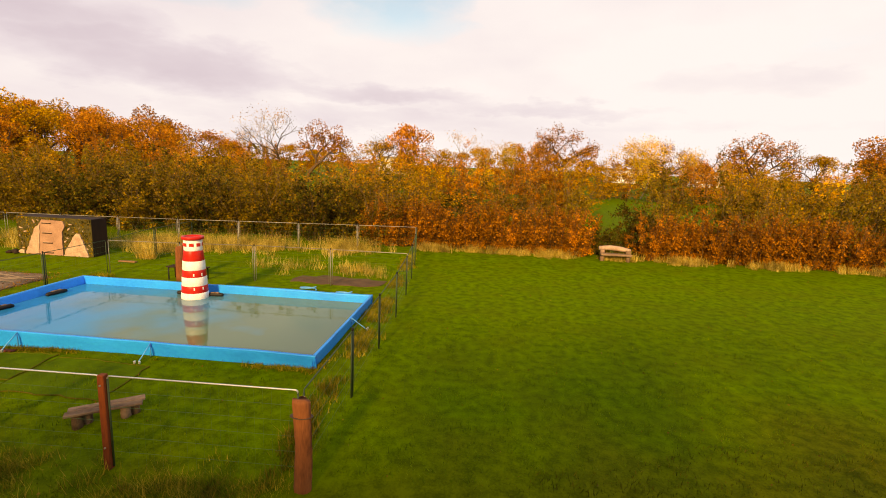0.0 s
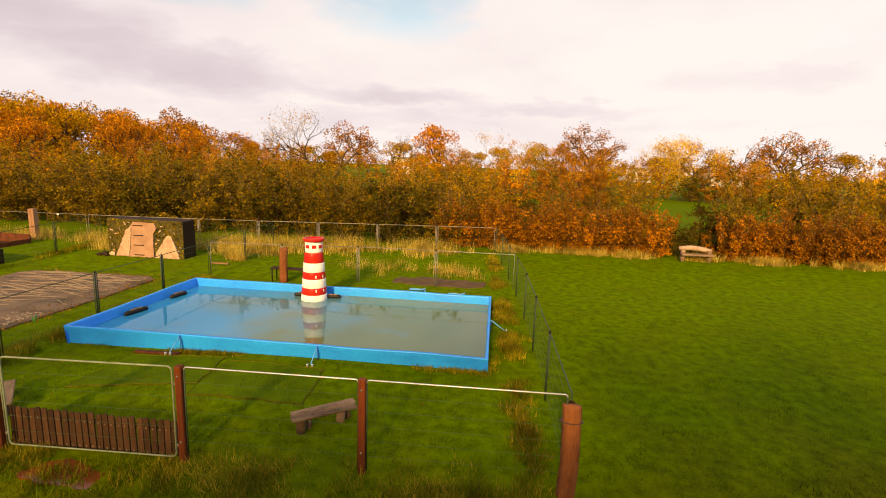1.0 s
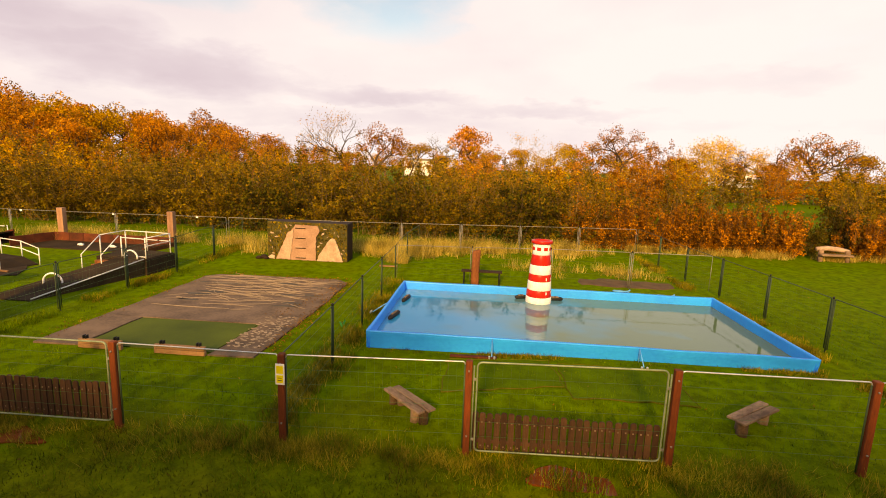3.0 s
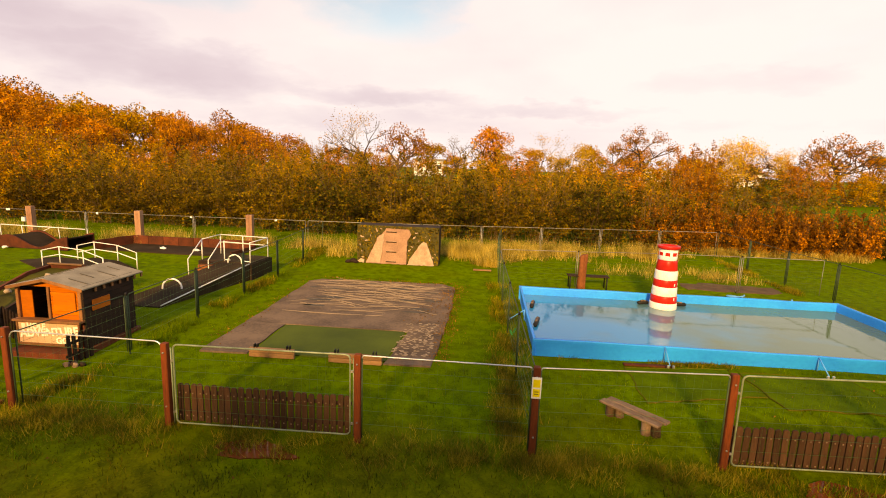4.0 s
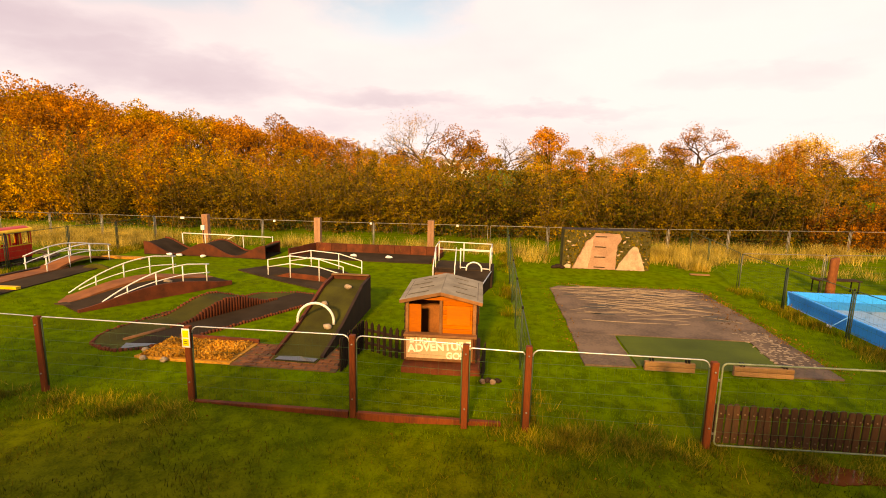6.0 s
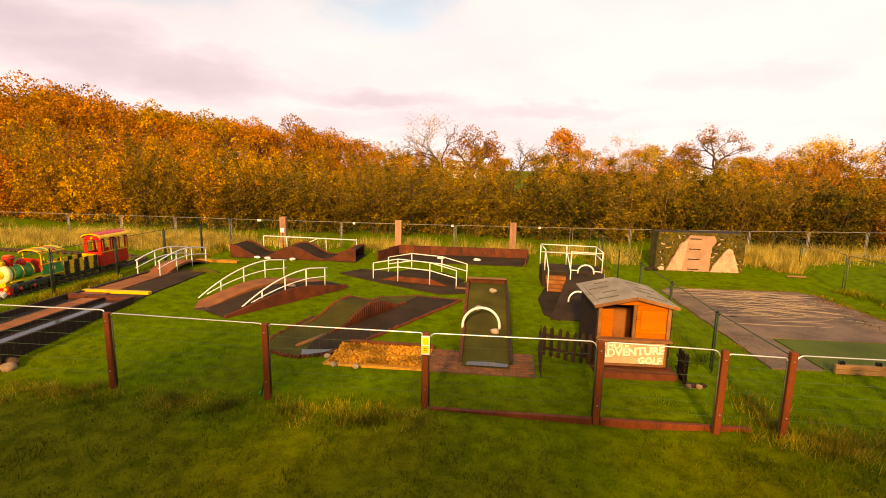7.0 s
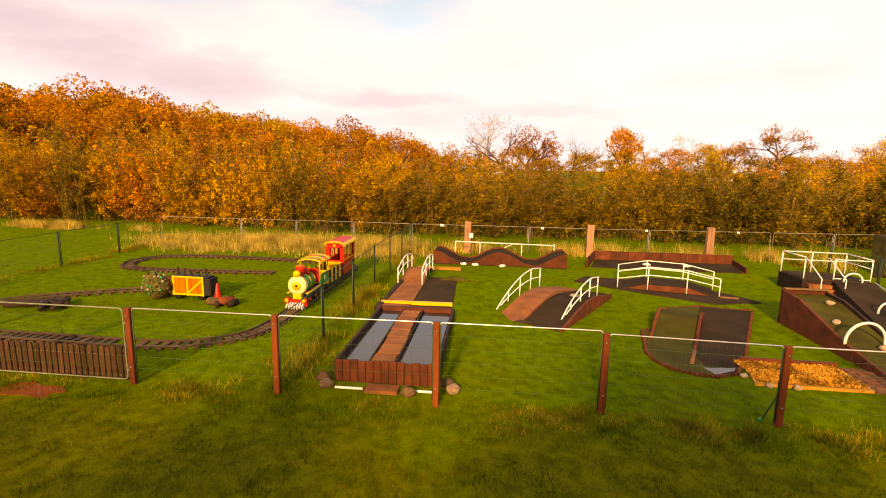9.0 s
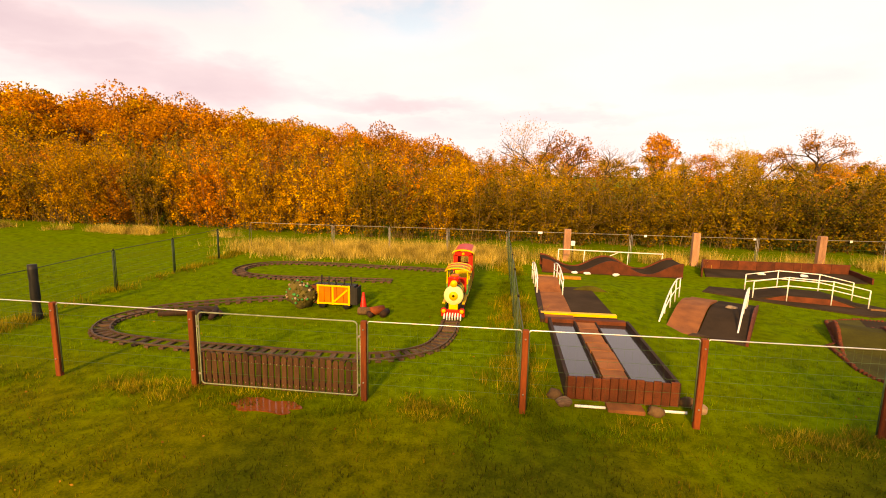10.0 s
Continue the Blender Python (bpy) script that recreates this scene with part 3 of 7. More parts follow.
GATES = {(-6.53, -8.95), (-13.44, -15.93), (-34.18, -36.78)}
for a, b in zip(FRONT_X, FRONT_X[1:]):
    is_gate = (a, b) in GATES
    pa, pb = (b, front_y(b)), (a, front_y(a))
    if is_gate:
        mesh_panel(pa, pb, name="fence_gate", label="galvanised mesh gate with rounded corners and a latch", group="fence gates", gap=0.10, steel=GATE_STEEL, top=1.15 if a < -18 else 1.09)
    elif (a, b) != (-18.14, -18.93):
        mesh_panel(pa, pb, top=1.12 if -28.5 < b < -18 else 1.16 if a < -18 else 1.09, r=0.09 if -23 < b < -18 else 0.035)
    else:
        mesh_panel(pa, pb)
for x in FRONT_X[1:-1]:
    wooden_post(x, front_y(x) - 0.01, h=1.15 if -28.5 < x < -18.5 else 1.19 if x < -18 else 1.13)

# the thick corner post
t = thing("corner_post", "thick reddish half-round log post at the fence corner", "fence post", -2.02, 4.70)
g = Geo()
rings = [(0.13, -0.25)] + [(0.124 + 0.003 * math.sin(9 * k), -0.15 + 0.07 * k) for k in range(18)] + [(0.128, 1.09), (0.12, 1.125)]
g.lathe((0, 0, 0), rings, 22)
split = []
for x, y, z in g.v:
    w = math.atan2(y, x)
    ridge = 1 + 0.20 * noise.noise(Vector((3.2 * math.cos(w), 3.2 * math.sin(w), 0.9 * z))) + 0.10 * noise.noise(Vector((9 * math.cos(w), 9 * math.sin(w), 2.2 * z)))
    split.append((0.80 * x * ridge + 0.02 * math.sin(3 * z), 0.55 * y * ridge, z + (0.03 * noise.noise(Vector((14 * x, 14 * y, 0))) if z > 1.1 else 0)))
g.v = split
part("shaft", g, ROUGH_LOG, t)
g = Geo()
g.lathe((0, 0, 0.93), [(0.132, -0.004), (0.135, 0), (0.132, 0.004)], 14)
g.v = [(x, 0.6 * y, z) for x, y, z in g.v]
part("wire_tie", g, RAIL, t)

right_pts = [(-2.02, 4.72), (-2.05, 6.78), (-2.10, 8.8), (-2.16, 10.82), (-2.28, 12.85), (-2.45, 14.8), (-2.65, 16.7), (-2.9, 18.6)]
run_of_panels(right_pts, False)
run_of_panels(spaced((-11.27, 4.55), (-11.5, 13.2), 4), False)
run_of_panels(spaced((-11.5, 13.2), (-2.3, 13.35), 4), True, far=True)
run_of_panels(spaced((-18.1, 4.5), (-18.12, 16.75), 6), False)
run_of_panels(spaced((-31.97, 4.4), (-32.1, 16.5), 6), False)
left_pts = [(-42.05, 4.5), (-42.05, 6.86), (-42.3, 9.3), (-42.35, 11.65), (-42.4, 14.1), (-42.5, 16.5)]
run_of_panels(left_pts, False)
far_pts = [(-2.9, 18.6), (-5.2, 18.3), (-7.5, 18.05), (-9.8, 17.75), (-12.1, 17.45), (-14.4, 17.2), (-16.6, 17.0), (-18.8, 16.85), (-21.0, 16.75),
           (-23.2, 16.6), (-25.35, 16.5), (-27.6, 16.5), (-29.9, 16.5), (-32.1, 16.5), (-34.4, 16.5), (-36.7, 16.5), (-39.0, 16.5), (-42.5, 16.5)]
run_of_panels(far_pts[:8], True, top=1.05, far=True)
run_of_panels(far_pts[7:], True, top=1.05, far=True)
for x, y in ((-21.0, 16.72), (-25.35, 16.46), (-29.9, 16.46)):
    wooden_post(x, y, h=1.22, w=0.24, d=0.2, material=PALE_POST, label="thick pale weathered timber fence post")

# ---- pool ----
PX0, PX1, PY0, PY1, RIM, WATER = -10.98, -2.95, 7.62, 11.72, 0.26, 0.045
pool = thing("paddling_pool", "large rectangular paddling pool of bright blue liner on the lawn", "pool", (PX0 + PX1) / 2, PY0, 0)
ox, oy = (PX0 + PX1) / 2, PY0
hw, dp = (PX1 - PX0) / 2, PY1 - PY0


def liner_wall(p, q, inward, seed):
    """One wall of the liner, a little slack and creased, with a rolled rim."""
    g = Geo()
    p, q, inward = Vector(p), Vector(q), Vector(inward)
    n = max(8, int((q - p).length / 0.06))
    rows = []
    for i in range(n + 1):
        o = p.lerp(q, i / n)
        w = 0.016 * noise.noise(Vector((o.x * 2.1, o.y * 2.1, seed))) + 0.012 * abs(noise.noise(Vector((o.x * 6.3, o.y * 6.3, seed + 9))))
        sag = 0.016 * noise.noise(Vector((o.x * 0.9, o.y * 0.9, seed + 5)))
        col = []
        for off, z in ((0.05, -0.15), (0.03 + w, 0.06), (0.02 - w, 0.15), (0.0, RIM - 0.02), (0.0, RIM), (0.05, RIM), (0.055, RIM - 0.03), (0.06 + w, 0.0), (0.07, -0.15)):
            col.append((o.x + inward.x * off, o.y + inward.y * off, z + (sag if z > 0.2 else 0)))
        rows.append(col)
    k = len(rows[0])
    g.add([c for col in rows for c in col], [(i * k + j, (i + 1) * k + j, (i + 1) * k + j + 1, i * k + j + 1) for i in range(n) for j in range(k - 1)], True)
    return g


for p, q, inw, s in (((-hw, 0), (hw, 0), (0, 1), 1), ((hw, 0), (hw, dp), (-1, 0), 2), ((hw, dp), (-hw, dp), (0, -1), 3), ((-hw, dp), (-hw, 0), (1, 0), 4)):
    part("liner_wall", liner_wall(p, q, inw, s), BLUE, pool, "creased bright blue liner wall")
g = Geo()
g.box((0, dp / 2, -0.13), (2 * hw - 0.06, dp - 0.06, 0.06))
part("pool_floor", g, BLUE, pool)
WATER_MAT = bpy.data.materials.new("pool_water")
WATER_MAT.use_nodes = True
wb = WATER_MAT.node_tree.nodes["Principled BSDF"]
wb.inputs["Base Color"].default_value = (0.10, 0.21, 0.22, 1)
wb.inputs["Roughness"].default_value = 0.02
wb.inputs["IOR"].default_value = 1.38
wb.inputs["Specular IOR Level"].default_value = 0.42
wt = WATER_MAT.node_tree
tcw = wt.nodes.new("ShaderNodeTexCoord")
nz = wt.nodes.new("ShaderNodeTexNoise")
nz.inputs["Scale"].default_value, nz.inputs["Detail"].default_value = 3.0, 4
wt.links.new(tcw.outputs["Object"], nz.inputs["Vector"])
bw = wt.nodes.new("ShaderNodeBump")
bw.inputs["Strength"].default_value, bw.inputs["Distance"].default_value = 0.10, 0.02
wt.links.new(nz.outputs["Fac"], bw.inputs["Height"])
wt.links.new(bw.outputs[0], wb.inputs["Normal"])
nb = wt.nodes.new("ShaderNodeTexNoise")
nb.inputs["Scale"].default_value, nb.inputs["Detail"].default_value = 0.5, 3
wt.links.new(tcw.outputs["Object"], nb.inputs["Vector"])
rw = wt.nodes.new("ShaderNodeValToRGB")
rw.color_ramp.elements[0].position, rw.color_ramp.elements[0].color = 0.40, (0.105, 0.165, 0.085, 1)
rw.color_ramp.elements[1].position, rw.color_ramp.elements[1].color = 0.76, (0.010, 0.24, 0.52, 1)
sxw = wt.nodes.new("ShaderNodeSeparateXYZ")
wt.links.new(tcw.outputs["Object"], sxw.inputs[0])
mw = wt.nodes.new("ShaderNodeMath")
mw.operation = "MULTIPLY_ADD"
mw.inputs[1].default_value = -0.075
wt.links.new(sxw.outputs[0], mw.inputs[0])
wt.links.new(nb.outputs["Fac"], mw.inputs[2])
wt.links.new(mw.outputs[0], rw.inputs[0])
wt.links.new(rw.outputs[0], wb.inputs["Base Color"])
g = Geo()
g.add([(-hw + 0.05, 0.05, WATER), (hw - 0.05, 0.05, WATER), (hw - 0.05, dp - 0.05, WATER), (-hw + 0.05, dp - 0.05, WATER)], [(0, 1, 2, 3)])
part("water", g, WATER_MAT, pool, "murky green-blue still water")


def brace(x, y, out):
    """A sloping strut with a foot that props the pool wall."""
    g = Geo()
    ox_, oy_ = out
    g.tube([(x + ox_ * 0.01, y + oy_ * 0.01, RIM - 0.01), (x + ox_ * 0.32, y + oy_ * 0.32, 0.03)], 0.010, 6)
    g.tube([(x + ox_ * 0.015, y + oy_ * 0.015, RIM - 0.01), (x + ox_ * 0.015, y + oy_ * 0.015, 0.0)], 0.010, 6)
    b = part("brace", g, PALE_BLUE, pool, "pale blue sloping prop")
    for s in (-0.045, 0.045):
        g = Geo()
        g.box((x + ox_ * 0.36 + s * abs(oy_), y + oy_ * 0.36 + s * abs(ox_), 0.03), (0.035, 0.035, 0.05))
        part("foot", g, STEEL, b)


for x in (-8.62, -6.0):
    brace(x - ox, 0.0, (0, -1))
brace(hw, 9.8 - oy, (1, 0))
brace(-hw, 9.5 - oy, (-1, 0))


def float_bar(x, y, z, length, rz, label="black foam float with a strap lying in the pool"):
    t = thing("pool_float", label, "float", x, y, z, rz, "pool floats")
    g = Geo()
    g.tube([(-length / 2, 0, 0.03), (-length * 0.4, 0, 0.045), (length * 0.4, 0, 0.045), (length / 2, 0, 0.03)], 0.05, 8, radii=[0.03, 0.05, 0.05, 0.03])
    part("body", g, BLACK, t)
    g = Geo()
    for s in (-0.25, 0.25):
        g.lathe((0, 0, 0), [(0.03, 0.08), (0.035, 0.1), (0.02, 0.11)], 8)
    g.box((0.0, 0, 0.09), (length * 0.5, 0.05, 0.03))
    part("handle", g, LOG, t)


float_bar(-10.75, 9.2, WATER, 0.55, 78)
float_bar(-10.72, 10.6, WATER, 0.5, 80)
float_bar(-7.0, 11.35, WATER, 0.42, 8)
float_bar(-7.86, 11.35, WATER, 0.3, 20)

# ---- lighthouse ----
LX, LY = -7.43, 11.18
lh = thing("model_lighthouse", "red and white banded model lighthouse standing in the pool", "lighthouse", LX, LY, WATER - 0.03)
H = 1.60
bands = [(0.0, 0.115, 1), (0.115, 0.225, 0), (0.225, 0.365, 1), (0.365, 0.475, 0), (0.475, 0.62, 1), (0.62, 0.775, 0)]


def lr(u):
    return 0.325 - 0.115 * u if u < 0.775 else 0.222


for a, b, white in bands:
    g = Geo()
    r0, r1 = lr(a), lr(b) + 0.004
    g.lathe((0, 0, 0), [(r0 * 0.985, a * H), (r0, a * H + 0.008), (r1, b * H - 0.008), (r1 * 0.985, b * H)], 36)
    part("band", g, WHITE if white else RED, lh, "weathered white band" if white else "red band")
g = Geo()
g.lathe((0, 0, 0), [(0.205, 0.775 * H), (0.215, 0.79 * H), (0.215, 0.95 * H), (0.20, 0.955 * H)], 36)
lantern = part("lantern", g, WHITE, lh, "white lantern drum")
for k in range(8):
    w = 2 * math.pi * (k + 0.5) / 8
    g = Geo()
    g.box((0, 0, 0), (0.02, 0.105, 0.085), b=0.004)
    ob = part("window", g, RED, lantern, "red painted window")
    ob.matrix_basis = pose(0.212 * math.cos(w), 0.212 * math.sin(w), 0.875 * H, 0, 0, math.degrees(w))
g = Geo()
g.lathe((0, 0, 0), [(0.20, 0.945 * H), (0.262, 0.955 * H), (0.265, 0.99 * H), (0.255, H), (0.20, H), (0.19, H - 0.03), (0.05, H - 0.035)], 36)
part("cap", g, RED, lh, "red rim with a pale hollow top")
g = Geo()
for w in (-70, -110):
    for z in (0.2, 0.42):
        r = lr(z)
        g.box((r * math.cos(radians(w + 50)), r * math.sin(radians(w + 50)), z * H - 0.02), (0.012, 0.03, 0.07), rz=w + 50)
part("hatch", g, WHITE, lh, "small white hatches")

# ---- asphalt pad ----
pad_pts = [(-16.97, 6.8), (-16.1, 6.82), (-16.09, 7.02), (-16.09, 8.47), (-13.46, 8.5), (-13.6, 7.0), (-13.6, 6.75), (-12.78, 6.8), (-12.70, 9.7), (-12.72, 12.3), (-13.1, 12.75), (-15.0, 12.7), (-16.6, 12.65), (-16.95, 12.4)]
random.seed(11)


def ragged(pts, amp, step):
    """The outline with small irregular bites."""
    res = []
    for (x0, y0), (x1, y1) in zip(pts, pts[1:] + pts[:1]):
        n = max(1, int(math.hypot(x1 - x0, y1 - y0) / step))
        for k in range(n):
            u = k / n
            res.append((x0 + (x1 - x0) * u + random.uniform(-amp, amp), y0 + (y1 - y0) * u + random.uniform(-amp, amp)))
    return res


left = ragged([(-16.97, 6.8), (-16.1, 6.82), (-16.09, 8.47), (-16.95, 8.5)], 0.02, 0.3)
right = ragged([(-13.6, 6.75), (-12.78, 6.8), (-12.72, 8.5), (-13.46, 8.5)], 0.02, 0.3)
rear = ragged([(-16.95, 8.5), (-16.09, 8.48), (-13.46, 8.5), (-12.72, 8.5), (-12.68, 10.5), (-12.75, 12.4), (-13.1, 12.75), (-15.0, 12.7), (-16.7, 12.6), (-16.97, 12.3)], 0.02, 0.3)
pad = thing("asphalt_pad", "worn grey-brown asphalt pad with streaks of sand and mud", "pad", 0, 0, 0)
for pts in (left, right, rear):
    g = Geo()
    g.prism(pts, -0.15, -0.072)
    part("slab", g, ASPHALT, pad)


# ---- vegetation ----
def leaf_quads(rng, centres, size, up=0.0):
    """A pointed leaf at every centre, turned at random: corners as an array."""
    n = len(centres)
    a = rng.normal(size=(n, 3))
    a[:, 2] += up
    a /= np.linalg.norm(a, axis=1)[:, None]
    b = np.cross(a, rng.normal(size=(n, 3)))
    b /= np.linalg.norm(b, axis=1)[:, None]
    s = size * rng.uniform(0.6, 1.35, size=(n, 1))
    q = np.empty((n, 4, 3))
    q[:, 0] = centres - a * s * 0.5
    q[:, 1] = centres + b * s * 0.32
    q[:, 2] = centres + a * s * 0.5
    q[:, 3] = centres - b * s * 0.32
    return q


def leaf_tris(rng, centres, size):
    """A three-cornered leaf at every centre, turned at random."""
    q = leaf_quads(rng, centres, size)
    tri = np.empty((len(q), 3, 3))
    tri[:, 0], tri[:, 1], tri[:, 2] = q[:, 0], q[:, 2], q[:, 1] * 1.6 - q[:, 3] * 0.6
    return tri


def shrub_meshes(seed, h, rad, leaves, size, material, low=0.14, squareness=0.0, stems=44, half=True, bark=None, side=2.5):
    """One bush: stems that fan out from the ground, side twigs, and small leaves along them."""
    rng = np.random.default_rng(seed)
    u = rng.uniform(low, 1.0, stems) ** 0.8
    w = rng.uniform(math.pi - 0.5, 2 * math.pi + 0.5, stems) if half else rng.uniform(0, 2 * math.pi, stems)
    reach = np.sqrt(np.clip(1 - (np.clip(u - 0.35, 0, 1) / 0.68) ** 2, 0.04, 1)) * (1 - squareness) + squareness
    r = rad * reach * np.sqrt(rng.uniform(0.1, 1.0, stems))
    tip = np.stack([r * np.cos(w), r * np.sin(w), u * h * rng.uniform(0.86, 1.12, stems)], axis=1)
    root = np.column_stack([tip[:, :2] * rng.uniform(0.1, 0.55, (stems, 1)) + rng.normal(size=(stems, 2)) * 0.15 * rad, np.full(stems, -0.1)])
    bow = rng.normal(size=(stems, 3)) * np.array([0.12, 0.12, 0.0]) * rad + np.array([0, 0, 0.08 * h])

    def along(k, t):
        return root[k] + (tip[k] - root[k]) * t[:, None] + bow[k] * np.sin(math.pi * t)[:, None]

    g = Geo()
    seg = np.linspace(0, 1, 4)
    for k in range(stems):
        g.tube(along(np.full(4, k), seg), 0.014, 3, caps=False, radii=[0.012, 0.010, 0.008, 0.004])
    n_side = int(stems * side)
    k_side = rng.integers(0, stems, n_side)
    t_side = rng.uniform(0.10, 0.95, n_side)
    p0 = along(k_side, t_side)
    way = (tip - root)[k_side] * 0.16 + rng.normal(size=(n_side, 3)) * np.array([0.16, 0.16, 0.10]) * rad
    way[:, 2] = np.abs(way[:, 2]) * 0.9
    p1 = p0 + way * rng.uniform(0.5, 1.25, (n_side, 1))
    p1[:, 2] = np.clip(p1[:, 2], 0.05, h * 1.15)
    for a, b in zip(p0, p1):
        g.tube([a, b], 0.006, 3, caps=False, radii=[0.008, 0.003])
    n_a = leaves * 8 // 10
    ks = rng.integers(0, n_side, n_a)
    pts_a = p0[ks] + (p1 - p0)[ks] * rng.uniform(0.25, 1.08, (n_a, 1)) + rng.normal(size=(n_a, 3)) * 0.045 * rad
    km = rng.integers(0, stems, leaves - n_a)
    pts_b = along(km, rng.uniform(0.05, 1.0, leaves - n_a)) + rng.normal(size=(leaves - n_a, 3)) * 0.06 * rad
    pts = np.concatenate([pts_a, pts_b])
    pts[:, 2] = np.abs(pts[:, 2])
    return g.mesh("stems", bark or TWIG), quads_mesh("leaves", leaf_tris(rng, pts, size), material, 3)


def shrub_kind(name, label, category, group, *args, **kw):
    st, lv = shrub_meshes(*args, **kw)
    t = new(name)
    tagged(t, label, category, group)
    for nm, me in (("stem_tangle", st), ("foliage", lv)):
        ob = new(nm, me)
        ob.parent = t
    return t


KINDS = {
    "olive": [shrub_kind("shrub", "dense olive-green hedgerow shrub turning yellow", "shrub", "hedgerow shrubs", 20 + k, 4.0, 1.7, 4700, 0.104, LEAF_OLIVE) for k in range(4)],
    "dark": [shrub_kind("shrub", "dark green bramble thicket with brown leaves", "shrub", "hedgerow shrubs", 30 + k, 3.0, 1.7, 4800, 0.104, LEAF_DARK, low=0.1, bark=BARK) for k in range(3)],
    "gold": [shrub_kind("shrub", "golden-brown autumn hedgerow shrub with bare twigs", "shrub", "hedgerow shrubs", 40 + k, 4.4, 1.7, 4300, 0.104, LEAF_GOLD, stems=50) for k in range(4)],
    "rust": [shrub_kind("beech_hedge_bush", "rust-orange beech hedge bush, clipped level", "hedge", "beech hedge bushes", 50 + k, 2.15, 0.75, 5200, 0.072, LEAF_RUST, squareness=0.9, stems=40, low=0.04, bark=BARK, side=7) for k in range(3)],
    "oak": [shrub_kind("shrub", "orange oak scrub behind the hedgerow", "shrub", "hedgerow shrubs", 60 + k, 4.6, 1.8, 4400, 0.104, LEAF_OAK, stems=44) for k in range(3)],
    # tall and screen are added out of view, only to block sunlight
    "tall": [shrub_kind("hedge", "unseen tall leafy hedge added behind the camera to shade the lawn", "hedge", "field hedge", 66, 6.5, 1.8, 1300, 0.80, LEAF_OLIVE, squareness=0.92, stems=26, low=0.12, half=False)],
    "screen": [shrub_kind("tree", "unseen sparse tree added behind the camera to thin the sunlight", "tree", "field hedge", 67, 6.5, 1.8, 100, 0.50, LEAF_OLIVE, squareness=0.9, stems=5, low=0.35, half=False)],
    "yellow": [shrub_kind("shrub", "young bright yellow field maple", "shrub", "hedgerow shrubs", 70, 4.6, 1.1, 4200, 0.10, LEAF_YELLOW)],
}
FRONTED = {"olive", "dark", "gold", "rust", "oak", "yellow"}
rv = random.Random(8)
used = set()


def plant(kind, x, y, s=1.0, sz=None):
    src = rv.choice(KINDS[kind])
    m = Matrix.LocRotScale((x, y, gz(x, y) - 0.05), Euler((0, 0, rv.uniform(-0.4, 0.4) if kind in FRONTED else rv.uniform(0, 6.28))), None)
    size = (s, s, sz or s)
    if src in used:
        ob = copy_thing(src, m)
    else:
        used.add(src)
        ob = src
        ob.matrix_basis = m
    ob.scale = size
    return ob


def hedge_top(x):
    """The height of the thicket along the boundary."""
    return 3.3 + 1.1 * smoothstep(-30, -42, x) - 0.2 * smoothstep(-20, -8, x) * (1 - smoothstep(4, 8, x))


# the front of the thicket
x = -70.0
while x < -4.5:
    top = hedge_top(x) * rv.uniform(0.86, 1.1)
    kind = rv.choice(["olive", "dark", "dark", "olive"] if x > -20 else ["olive", "dark", "olive", "gold", "olive"] if x > -34 else ["gold", "gold", "olive", "gold", "olive", "gold", "oak"])
    h0 = {"olive": 4.0, "dark": 3.0, "gold": 4.4, "oak": 4.6}[kind]
    if kind == "dark":
        top = min(top, 3.0)
    plant(kind, x, 20.9 + rv.uniform(-0.4, 0.5) - (-1.0 if x < -43 else 0), 1.0, top / h0)
    x += rv.uniform(1.35, 1.8)
for row, (y0, extra) in enumerate(((23.6, 0.4), (27.5, 0.7))):
    x = -85.0
    while x < -3 if row else x < -4:
        kind = rv.choice(["olive", "olive", "gold", "olive"] if x > -32 else ["gold", "gold", "oak", "olive"])
        h0 = {"olive": 4.0, "gold": 4.4, "oak": 4.6}[kind]
        plant(kind, x, y0 + rv.uniform(-0.7, 0.7), 1.15, (hedge_top(x) + extra * rv.uniform(0.3, 1.2)) / h0)
        x += rv.uniform(2.0, 2.7)
# the clipped beech hedges
for x0, x1 in ((-4.9, 4.0), (6.5, 24.0)):
    x = x0
    while x < x1:
        plant("rust" if x < 14 or rv.random() < 0.6 else "dark", x, 20.3 + rv.uniform(-0.1, 0.1), 1.0 if x < 14 else 0.7, rv.uniform(0.92, 1.06) if x < 14 else 0.8)
        x += 0.62
plant("dark", 4.7, 20.9, 0.55, 0.52)
plant("dark", 6.0, 21.3, 0.7, 0.85)
plant("olive", 7.4, 22.6, 0.8, 0.8)
# thicket behind the beech hedge
x = -3.5
while x < 40:
    if not 5.3 < x < 7.6:
        plant(rv.choice(["olive", "dark", "gold", "olive"]), x, 24.5 + rv.uniform(-0.8, 0.8), 1.0, rv.uniform(2.9, 3.5) / 4 if x < 8 else rv.uniform(3.5, 4.3) / 4)
    x += rv.uniform(1.5, 2.1)
x = -10
while x < 62:
    if not 7.5 < x < 17.5:
        plant(rv.choice(["olive", "gold", "olive", "oak"]), x, 37 + rv.uniform(-2, 2), 1.5, rv.uniform(3.5, 4.4) / 4.2)
    x += rv.uniform(2.4, 3.2)
x = -14
while x < 75:
    plant(rv.choice(["gold", "gold", "oak", "yellow", "olive"]), x, 60 + rv.uniform(-3, 3), 2.0, rv.uniform(3.9, 5.2) / 4.4)
    x += rv.uniform(2.8, 3.8)


